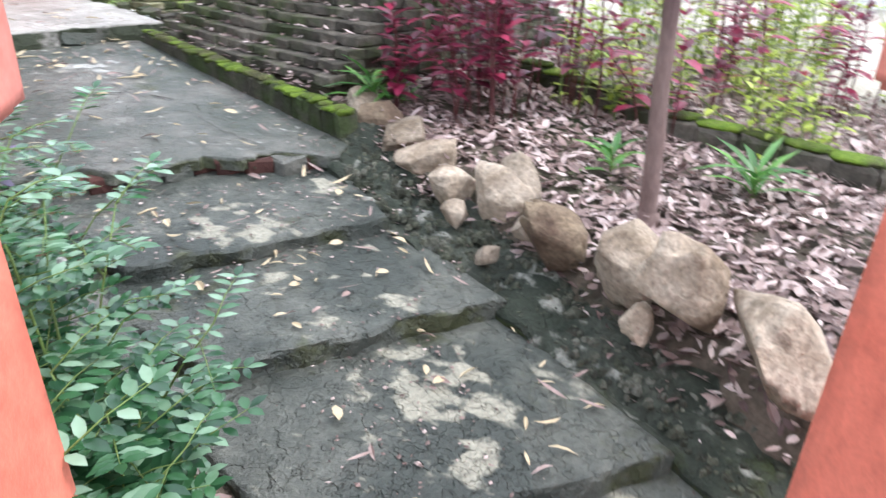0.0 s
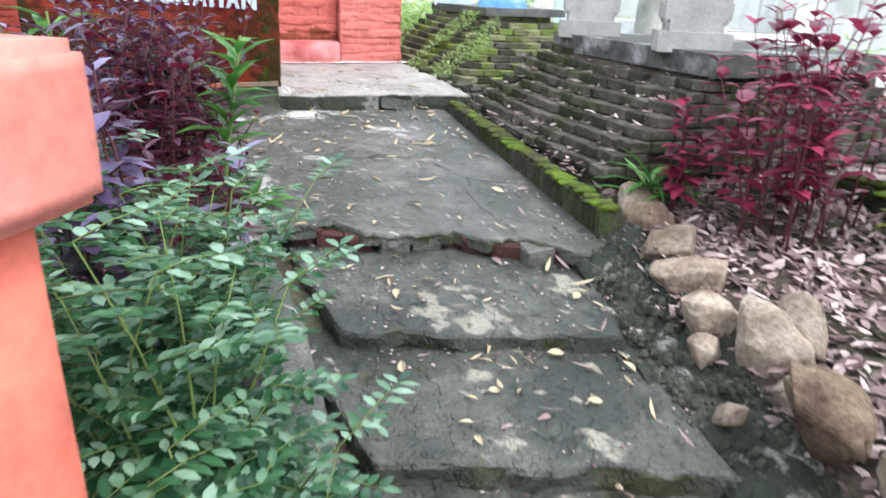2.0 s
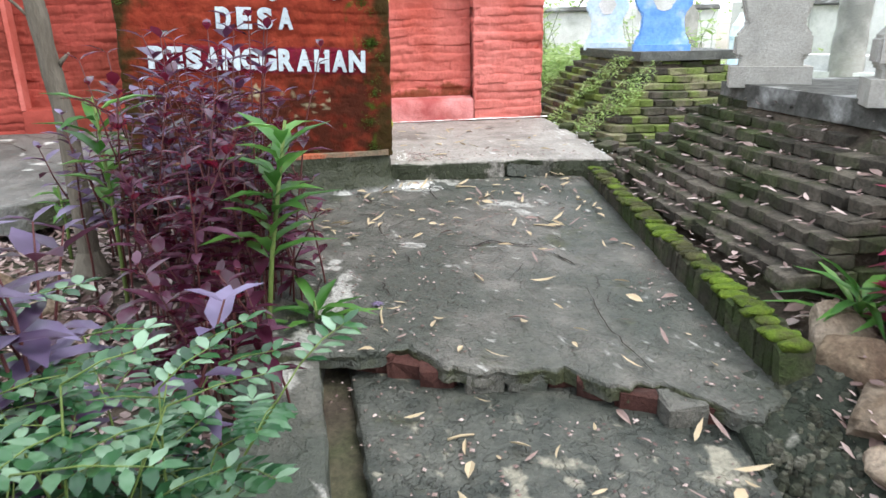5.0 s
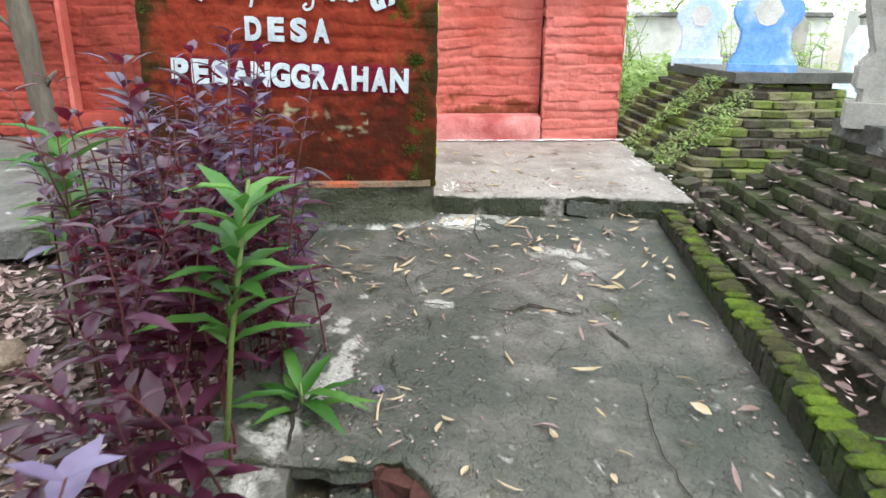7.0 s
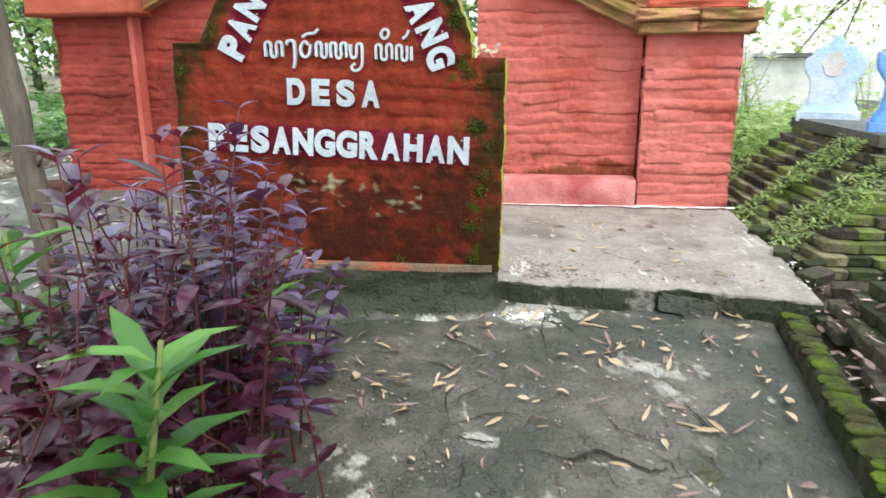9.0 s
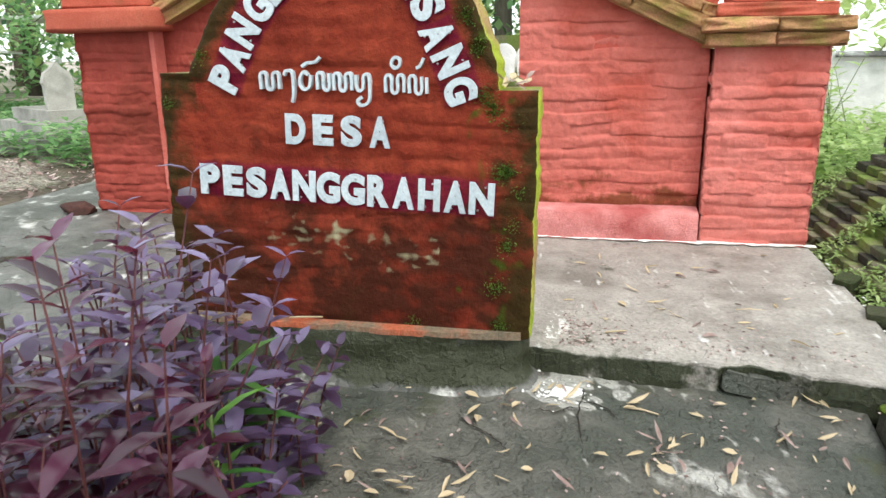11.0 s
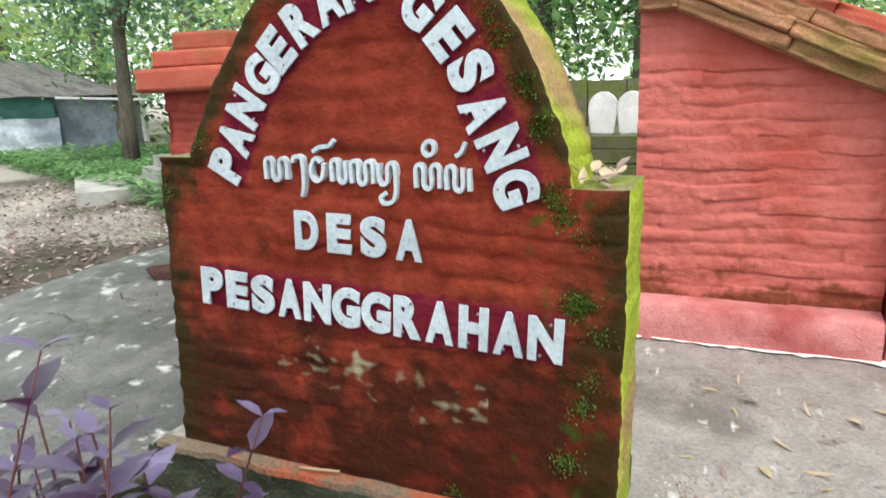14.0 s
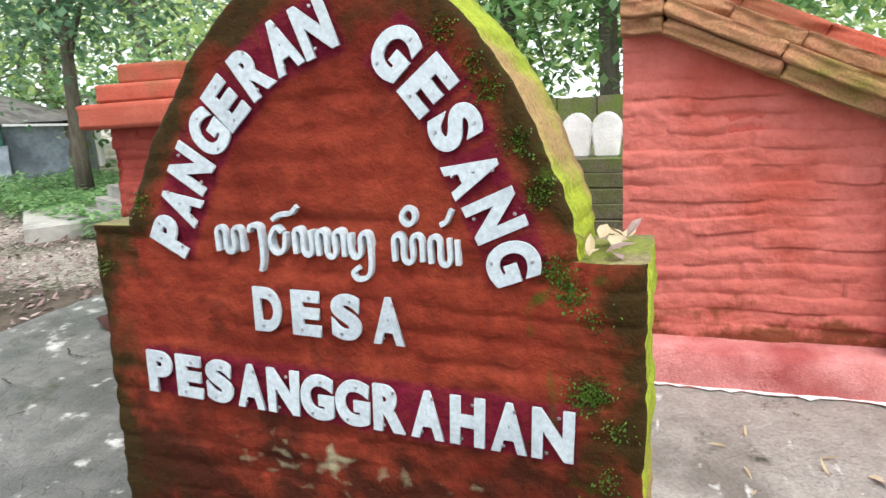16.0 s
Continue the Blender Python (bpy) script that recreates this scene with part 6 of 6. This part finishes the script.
scatter("leaf_litter", "brown leaves caught at the path's mossy edge", M_LITTER, 1800, (1.6, 2.6, -4.8, -2.2), 0.04, 0.05, 4, keep=lambda x, y: x > lerp(y, *PATH_R) - 0.05)



def ledge_leaves():
    r = random.Random(8)
    for k in range(16):
        mb = MB()
        mb.leaf((0, 0, 0), (1, 0, r.uniform(0, 0.9)), (0, r.uniform(-0.4, 0.4), 1), r.uniform(0.04, 0.075), r.uniform(0.02, 0.035), r.uniform(-0.4, 0.6), r.uniform(-0.4, 0.4), 0, 0.3)
        ob = new("fallen_leaf", mb.mesh("fallen_leaf", M_YELLOW if k % 3 else M_LITTER))
        ob.matrix_world = pose(r.uniform(1.165, 1.25), r.uniform(0.03, 0.2), 0.982 + 0.002 * k, 0, 0, r.uniform(0, 360))
        tagged(ob, "dry pale leaf caught on the shoulder of the sign", "leaf", "leaves on the sign")


ledge_leaves()


def step_y(x, a, b):
    return a[1] + (b[1] - a[1]) * (x - a[0]) / (b[0] - a[0])


def path_z(x, y):
    """Height of the walked surface."""
    if y > lerp(x, [1.28, 1.34], [0.14, 0.12]) and -0.3 < x:
        return lerp(y, [0, 1, 4], [-0.02, 0.015, 0.04])
    if y > lerp(x, [0.62, 1.06, 1.25, 1.62, 1.86, 2.08, 2.24], [-1.86, -1.93, -2.06, -2.12, -2.34, -2.46, -2.36]):
        return -0.125 + 0.062 * y
    for a, b, z0, z1, yb in (((0.99, -2.62), (1.9, -2.95), -0.335, -0.377, -2.0), ((0.92, -3.2), (1.82, -3.57), -0.435, -0.465, -2.6), ((0.75, -3.82), (1.6, -4.3), -0.535, -0.56, -3.2), ((0.3, -4.75), (1.35, -5.2), -0.63, -0.66, -3.9)):
        yf = step_y(x, a, b)
        if y > yf:
            return z1 + (z0 - z1) * max(0.0, min(1.0, (y - yf) / 0.75))
    return -0.725


def fallen_leaves():
    r = random.Random(12)
    shapes = []
    for k in range(8):
        mb = MB()
        ln = (0.06, 0.075, 0.05, 0.065, 0.085, 0.045, 0.055, 0.07)[k]
        mb.leaf((-ln / 2, 0, 0.006), (1, 0, 0.08), (0, 0.15 * (k - 3), 1), ln, ln * (0.3, 0.2, 0.45, 0.16, 0.14, 0.26, 0.5, 0.18)[k], (0.6, -0.4, 0.5, 0.8, 0.3, -0.3, 0.4, 0.9)[k], (0.25, -0.2, 0.1, 0.3, -0.15, 0.2, -0.1, 0.1)[k], 0, 0.3)
        shapes.append(mb.mesh("fallen_leaf", M_YELLOW if k % 4 else M_LITTER))
    spots = [(1.73, -1.72), (1.56, -1.78), (1.28, -1.75), (1.74, -1.5), (1.86, -1.2), (2.05, -1.55), (2.1, -2.0), (1.13, -2.18), (1.25, -2.35), (1.4, -2.38), (1.5, -2.42), (1.97, -2.6), (1.66, -2.91),
             (1.39, -3.02), (1.77, -3.28), (1.25, -3.15), (1.45, -3.2), (1.76, -3.67), (1.6, -4.05), (1.45, -4.0), (1.42, -3.95), (1.4, -3.6)]
    while len(spots) < 270:
        y = r.uniform(-4.2, 1.5) if r.random() < 0.55 else r.uniform(-0.9, 0.05)
        x = r.uniform(lerp(y, *PATH_L) + 0.3, lerp(y, *PATH_R) - 0.05) if y < 0 else r.uniform(1.4, 2.5)
        if y > 0.05 and y < 0.2:
            continue
        spots.append((x, y))
    for k, (x, y) in enumerate(spots):
        ob = new("fallen_leaf", shapes[r.randrange(8)])
        sc = r.uniform(0.75, 1.4)
        ob.matrix_world = Matrix.LocRotScale((x, y, path_z(x, y) + 0.007), Euler((r.uniform(-0.15, 0.15), r.uniform(-0.15, 0.15), r.uniform(0, 6.28))), (sc, sc, sc))
        tagged(ob, "dry curled pale-yellow leaf fallen on the concrete path", "leaf", "fallen leaves on the path")


def fallen_bits():
    """A dropped magenta flower and a few dry twigs."""
    r = random.Random(15)
    mb = MB()
    for k in range(7):
        a = k * 0.9
        mb.leaf((0, 0, 0.004), (math.cos(a), math.sin(a), 0.5), (0, 0, 1), 0.024, 0.016, 0.3, 0.5, 0, 0.6)
    ob = new("fallen_flower", mb.mesh("fallen_flower", M_PURPLE))
    ob.matrix_world = pose(1.07, -1.58, path_z(1.07, -1.58) + 0.006, 0, 0, 20)
    tagged(ob, "small wilted magenta flower dropped on the landing", "flower")
    for x, y, z, turn, ln in [(1.08, -1.67, None, 86, 0.15), (0.42, -0.035, 0.1, 12, 0.13), (1.95, -0.85, None, -30, 0.11), (1.62, 0.3, None, 20, 0.09), (1.7, -0.12, None, -14, 0.12), (2.15, -0.2, None, 50, 0.10), (2.2, 0.62, None, 5, 0.12), (1.25, -2.3, None, 8, 0.08), (1.5, -1.4, None, 100, 0.09)]:
        mb = MB()
        mb.tube([(-ln / 2, 0, 0), (0, r.uniform(-0.006, 0.006), 0.003), (ln / 2, 0, 0)], [0.004, 0.0045, 0.003], 6)
        ob = new("twig", mb.mesh("twig", M_YELLOW, True))
        ob.matrix_world = pose(x, y, (path_z(x, y) if z is None else z) + 0.009, 0, 0, turn)
        tagged(ob, "short dry straw-coloured twig fallen on the concrete", "twig", "fallen twigs")


fallen_bits()
fallen_leaves()


def debris():
    r = random.Random(21)
    mb = MB()
    for _ in range(2600):
        y = r.uniform(-4.6, 1.6)
        x = r.uniform(lerp(y, *PATH_L) + 0.2, lerp(y, *PATH_R) + 0.02) if y < 0 else r.uniform(1.33, 2.6)
        if nz(x, y, 3, 1.5) + 0.25 * r.random() < -0.05:
            continue
        z, q, a = path_z(x, y) + 0.006, r.uniform(0.003, 0.011), r.uniform(0, 6.28)
        c, d = q * math.cos(a), q * math.sin(a)
        k = r.uniform(0.3, 0.9)
        h = r.uniform(0.002, 0.006)
        mb.add([(x + c, y + d, z), (x - d * k, y + c * k, z), (x - c, y - d, z), (x + d * k, y - c * k, z), (x, y, z + h)], [(0, 1, 4), (1, 2, 4), (2, 3, 4), (3, 0, 4)])
    for _ in range(420):
        x, y = 1.4 + abs(r.gauss(0, 0.12)), r.uniform(0.15, 0.8)
        q, a = r.uniform(0.003, 0.012), r.uniform(0, 6.28)
        c, d, k, z = q * math.cos(a), q * math.sin(a), r.uniform(0.3, 0.9), path_z(x, y) + 0.005
        mb.add([(x + c, y + d, z), (x - d * k, y + c * k, z), (x - c, y - d, z), (x + d * k, y - c * k, z), (x, y, z + r.uniform(0.002, 0.007))], [(0, 1, 4), (1, 2, 4), (2, 3, 4), (3, 0, 4)])
    solo("debris", mb, M_LITTER, "fine chips, flower bits and grit strewn on the concrete", "debris", kind="stuff")


debris()
rows = []
for j in range(61):
    y = -2.25 - 2.9 * j / 60
    x0 = lerp(y, *PATH_R)
    rows.append([Vector((x0 - 0.06 + 0.34 * i / 10 + 0.015 * nz(y, i, 0, 6), y, lerp(y, [-5.2, -4.3, -3.57, -2.95, -2.45, -2.2], [-0.68, -0.57, -0.47, -0.39, -0.29, -0.24]) - 0.03 + 0.10 * (i / 10) ** 1.5 + 0.03 * nz(y, i * 0.12, 2, 7))) for i in range(11)])
slab("path_shoulder", M_SHOULDER, "rough dark mossy shoulder between the steps and the stones", rows, 0.12, wob=0.035, fleck=0.12, stains=[(1.95, -3.0, 0.2, 0.7), (1.85, -3.7, 0.2, 0.7)])

mb, rr = MB(), random.Random(57)
for _ in range(900):   # mortar lumps and grit along the shoulder
    y = rr.uniform(-4.9, -2.3)
    f = rr.uniform(-0.02, 0.27)
    x = lerp(y, *PATH_R) + f
    z = lerp(y, [-5.2, -4.3, -3.57, -2.95, -2.45, -2.2], [-0.68, -0.57, -0.47, -0.39, -0.29, -0.24]) - 0.025 + 0.10 * max(0.0, (f + 0.06) / 0.34) ** 1.5
    q = rr.uniform(0.006, 0.02) * (1.6 if rr.random() < 0.12 else 1)
    ang = rr.uniform(0, 6.28)
    ring = [(x + q * rr.uniform(0.6, 1.3) * math.cos(ang + e * 1.05), y + q * rr.uniform(0.6, 1.3) * math.sin(ang + e * 1.05), z - 0.012) for e in range(6)]
    mb.add(ring + [(x + (p[0] - x) * 0.6, y + (p[1] - y) * 0.6, z + q * rr.uniform(0.15, 0.5)) for p in ring], [(e, (e + 1) % 6, 6 + (e + 1) % 6, 6 + e) for e in range(6)] + [(6, 7, 8, 9, 10, 11)])
solo("shoulder_rubble", mb, M_RUBBLE, "small mossy mortar lumps and grit along the path's shoulder", "rubble", kind="stuff")

# ---- gate, mounds, kerb ----
build_gate()
build_kerb()
platform_rubble()
build_bed_edge()
build_mounds()

# ---- background ----
def hut():
    ob = thing("hut", "small patched hut of tarps and timber under a grey roof", "hut", at=(-14.7, 10.0, 0.0), rz=38)
    for x in (-2.2, -0.7, 0.8, 2.2):
        for y in (-1.3, 1.3):
            mb = MB()
            mb.box((x - 0.06, y - 0.06, -0.1), (x + 0.06, y + 0.06, 1.7))
            part("post", mb, M_WOOD, ob)
    for nm, z0, z1, xa, xb, yy, mt, txt in (("tarp_wall", 0.05, 1.5, -2.2, 2.2, -1.32, M_TARP, "wrinkled grey tarp wall"), ("green_tarp", 0.8, 1.42, -1.9, 0.9, -1.4, M_TARPGREEN, "green tarp strip under the eaves"),
                                             ("silver_tarp", 0.15, 0.95, -1.8, 1.0, -1.55, M_TARPSILVER, "creased silver tarp hung over a line")):
        mb = MB()
        nx, nh = 40, 12
        for j in range(nh + 1):
            for k in range(nx + 1):
                u, v = k / nx, j / nh
                mb.v.append((xa + (xb - xa) * u, yy + 0.06 * math.sin(u * 23 + 2 * v) * (1 - 0.6 * v) + 0.05 * nz(u * 6, v * 3, 1, 1.4), z0 + (z1 - z0) * v + 0.09 * nz(u * 4, v, 7, 1)))
        mb.f = [(j * (nx + 1) + k, j * (nx + 1) + k + 1, (j + 1) * (nx + 1) + k + 1, (j + 1) * (nx + 1) + k) for j in range(nh) for k in range(nx)]
        mb.m = [0] * len(mb.f)
        part(nm, mb, mt, ob, txt, True)
    mb = MB()
    mb.box((2.22, -1.3, 0.0), (2.26, 1.3, 1.45))
    part("side_wall", mb, M_TARP, ob)
    mb = MB()
    for j in range(11):
        for k in range(31):
            u, v = k / 30, j / 10
            y = -1.85 + 3.7 * v
            ridge = 1 - abs(2 * v - 1)
            end = min(1.0, (1 - u) * 2.1)
            mb.v.append((-2.9 + 5.5 * u, y, 1.42 + 0.85 * min(ridge, end) - 0.06 * math.sin(u * 9) * ridge + 0.03 * nz(u * 9, v * 6, 1, 1)))
    mb.f = [(j * 31 + k, j * 31 + k + 1, (j + 1) * 31 + k + 1, (j + 1) * 31 + k) for j in range(10) for k in range(30)]
    mb.m = [0] * len(mb.f)
    part("roof", mb, M_TIN, ob, "dark grey sagging roof")
    mb = MB()
    mb.box((1.0, -1.9, 1.42), (3.4, 1.5, 1.47), 0, Matrix.Rotation(0.05, 4, "Y"))
    part("sheet_roof", mb, M_TINLIGHT, ob, "pale sheet over the side")


hut()
mb = MB()
mb.box((-20, 14.5, 2.2), (-12.5, 17, 2.28))
for x in (-19, -16, -13):
    mb.box((x - 0.06, 14.6, 0), (x + 0.06, 14.72, 2.2))
solo("open_shed", mb, M_TINLIGHT, "open shed with a pale sheet roof among trees", "shed")


def tomb(at, rz, label, material, w=1.0, l=1.9, steps=3):
    ob = thing("tomb", label, "tomb", "tombs", at=at, rz=rz)
    mb = MB()
    for k in range(steps):
        i = 0.14 * k
        mb.box((-w / 2 + i, -l / 2 + i, 0.16 * k - 0.05), (w / 2 - i, l / 2 - i, 0.16 * (k + 1)))
    part("base", mb, material, ob)
    head_ = mirrored([(0.17, 0.0), (0.17, 0.3), (0.19, 0.34), (0.15, 0.46), (0.07, 0.52), (0.0, 0.6)])
    bm = bmesh.new()
    f = bm.faces.new([bm.verts.new((x, -0.05, z)) for x, z in head_])
    ex = bmesh.ops.extrude_face_region(bm, geom=[f])
    for v in [g for g in ex["geom"] if isinstance(g, bmesh.types.BMVert)]:
        v.co.y += 0.1
    bmesh.ops.recalc_face_normals(bm, faces=bm.faces)
    for v in bm.verts:
        v.co += Vector((0, -l / 2 + 0.14 * steps + 0.02, 0.16 * steps))
    me = bpy.data.meshes.new("headstone")
    bm.to_mesh(me)
    bm.free()
    me.materials.append(material)
    part("headstone", me, None, ob)
    return ob


tomb((-5.6, 5.6, 0.0), 60, "grey concrete tomb with a pointed headstone", M_TOMB)
mb = MB()
mb.box((-0.5, -1.1, -0.05), (0.5, 1.1, 0.14), 0, pose(-6.6, 5.3, 0, 0, 0, 52))
solo("grave_slab", mb, M_TOMB, "low whitewashed grave slab in the undergrowth", "grave")
for k, (x, y, rz, mt) in enumerate([(5.4, 4.2, 30, M_PALEBLUE), (6.6, 2.6, 30, M_WHITE), (7.6, 5.2, 20, M_WHITE), (6.2, 6.6, 20, M_TOMB), (8.6, 3.6, 40, M_TOMB), (5.9, 0.6, 60, M_WHITE), (7.5, 0.2, 60, M_WHITE),
                                    (8.8, -1.0, 70, M_TOMB), (10.5, 2.0, 40, M_WHITE), (9.5, 7.0, 20, M_WHITE)]):
    tomb((x, y, ground_z(x, y)), rz, "weathered pale tomb in the graveyard", mt, 1.0, 1.9, 2 + k % 2)

def graveyard_wall(a, b):
    a, b = Vector((*a, 0)), Vector((*b, 0))
    d = (b - a).normalized()
    n = round((b - a).length / 1.6)
    ob = thing("wall_graveyard", "low whitewashed graveyard wall with a stained coping", "wall", kind="structure", at=(a.x, a.y, 0), rz=math.degrees(math.atan2(d.y, d.x)))
    step = (b - a).length / n
    for k in range(n):
        mb = MB()
        mb.box((k * step + 0.16, -0.07, -0.3), ((k + 1) * step - 0.16, 0.07, 1.0))
        part("panel", mb, M_WHITE, ob)
        mb = MB()
        mb.box((k * step - 0.15, -0.12, -0.3), (k * step + 0.15, 0.12, 1.12))
        part("pillar", mb, M_WHITE, ob)
        mb = MB()
        mb.add([(k * step + 0.155, y, z) for y, z in ((-0.17, 1.004), (-0.17, 1.03), (0, 1.1), (0.17, 1.03), (0.17, 1.004))] + [((k + 1) * step - 0.155, y, z) for y, z in ((-0.17, 1.004), (-0.17, 1.03), (0, 1.1), (0.17, 1.03), (0.17, 1.004))],
               [(e, (e + 1) % 5, 5 + (e + 1) % 5, 5 + e) for e in range(5)] + [(4, 3, 2, 1, 0), (5, 6, 7, 8, 9)])
        part("coping", mb, M_TOMBCAP, ob, "dark stained coping")


graveyard_wall((3.4, 10.5), (8.6, 8.8))
graveyard_wall((8.8, 8.6), (11.0, -5.0))

# behind the gap in the gate: a stepped tomb with white headstones and a low wall
mb = MB()
for k in range(9):
    mb.box((-0.6 + 0.03 * k, 3.05 + 0.06 * k, 0.1 * k - 0.02), (1.9, 5.0, 0.1 * (k + 1) - 0.03 + 0.004 * (k % 2)))
solo("stepped_tomb", mb, M_BRICKMOSS, "stepped mossy brick tomb behind the gate", "tomb", kind="structure")
white_head = mirrored([(0.085, 0.0), (0.11, 0.18), (0.1, 0.26), (0.05, 0.31), (0.0, 0.325)])
for x in (0.52, 0.735, 0.95):
    profile_stone("gravestone", "small white gravestone on a stepped tomb", white_head, 0.08, M_WHITE, (x, 3.75, 0.87), 0)
mb = MB()
for k in range(12):
    mb.box((-3.2 + 0.4 * k, 5.6 + 0.01 * (k % 3), -0.1), (-2.81 + 0.4 * k, 5.85, 1.3 + 0.01 * (k % 2)))
solo("wall_back", mb, M_BRICKMOSS, "low mossy brick wall behind the graves", "wall", kind="structure")

crowned_tree(600, (-8.7, 7.5), 6.5, 0.13, 3.4, 1.9, 4200, 0.16, M_TREE, "dark leafy tree with a pale trunk near the hut")
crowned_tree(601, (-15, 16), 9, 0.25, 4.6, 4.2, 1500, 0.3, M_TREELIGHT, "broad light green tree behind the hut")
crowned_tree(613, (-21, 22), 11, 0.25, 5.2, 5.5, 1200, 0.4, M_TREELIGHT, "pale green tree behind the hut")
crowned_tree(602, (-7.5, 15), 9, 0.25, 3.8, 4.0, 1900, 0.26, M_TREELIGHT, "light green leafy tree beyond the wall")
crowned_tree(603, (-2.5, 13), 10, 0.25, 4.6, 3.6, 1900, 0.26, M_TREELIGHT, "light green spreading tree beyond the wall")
crowned_tree(604, (0.2, 8.2), 8, 0.14, 2.9, 2.2, 5500, 0.15, M_BAMBOO, "dense dark green tree behind the gate")
crowned_tree(605, (1.9, 9.5), 9, 0.16, 3.6, 2.8, 5500, 0.17, M_BAMBOO, "dense dark green tree behind the gate")
crowned_tree(606, (-1.6, 9.6), 8, 0.15, 3.0, 2.4, 5000, 0.17, M_BAMBOO, "dense dark green tree behind the gate")
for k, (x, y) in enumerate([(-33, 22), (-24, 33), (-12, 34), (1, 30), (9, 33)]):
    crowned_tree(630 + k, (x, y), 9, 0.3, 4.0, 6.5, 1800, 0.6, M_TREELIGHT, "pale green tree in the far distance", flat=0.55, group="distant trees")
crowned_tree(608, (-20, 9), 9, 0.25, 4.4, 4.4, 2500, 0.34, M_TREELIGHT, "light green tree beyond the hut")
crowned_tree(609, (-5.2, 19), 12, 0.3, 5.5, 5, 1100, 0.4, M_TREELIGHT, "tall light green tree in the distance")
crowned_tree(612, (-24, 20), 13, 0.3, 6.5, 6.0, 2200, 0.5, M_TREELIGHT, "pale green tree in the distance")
for k, (x, y) in enumerate([(-10.5, 13.0), (-6.4, 11.8), (-17.5, 13.5), (-4.0, 10.5)]):
    crowned_tree(640 + k, (x, y), 4.2, 0.1, 1.7, 2.3, 2600, 0.2, M_TREELIGHT if k % 2 else M_BAMBOO, "low leafy green tree behind the graves and hut", flat=0.6, group="understory trees")
ground_cover("undergrowth", "low fresh green groundcover near the hut", M_BAMBOO, 30000, (-14, -3.6, 3.0, 11), 0.45, 0.15, 31, lambda x, y: y > 2.2 - 0.55 * (x + 3) * 0.8 + 1.3)
ground_cover("weeds", "bright green weeds between the graves", M_TREELIGHT, 9000, (2.75, 9, 0.2, 9), 0.4, 0.11, 32, lambda x, y: x > 4.3 or y > 2.9)
ground_cover("weeds", "bright green weeds beside the red pier", M_TREELIGHT, 4500, (2.75, 4.6, 2.6, 6), 0.9, 0.11, 33)
for k, (x, y, h) in enumerate([(3.0, 3.4, 1.1), (3.5, 4.2, 1.3), (2.95, 4.4, 1.4), (5.0, 3.4, 0.9), (4.8, 5.2, 1.2)]):
    leafy_shrub("green_shrub", "bright green leafy shrub by the graves", 700 + k, 12, h, 0.6, 0.12, 0.06, M_TREELIGHT, M_STEMGREEN, 0.15, 9, at=(x, y), group="green shrubs")
thin_tree("young_tree", "pale bare tree trunk among the graves", [(6.3, 2.6, -0.05), (6.32, 2.62, 1.2), (6.25, 2.6, 2.6), (6.4, 2.7, 4.5)], [0.17, 0.15, 0.13, 0.09], M_TOMB)
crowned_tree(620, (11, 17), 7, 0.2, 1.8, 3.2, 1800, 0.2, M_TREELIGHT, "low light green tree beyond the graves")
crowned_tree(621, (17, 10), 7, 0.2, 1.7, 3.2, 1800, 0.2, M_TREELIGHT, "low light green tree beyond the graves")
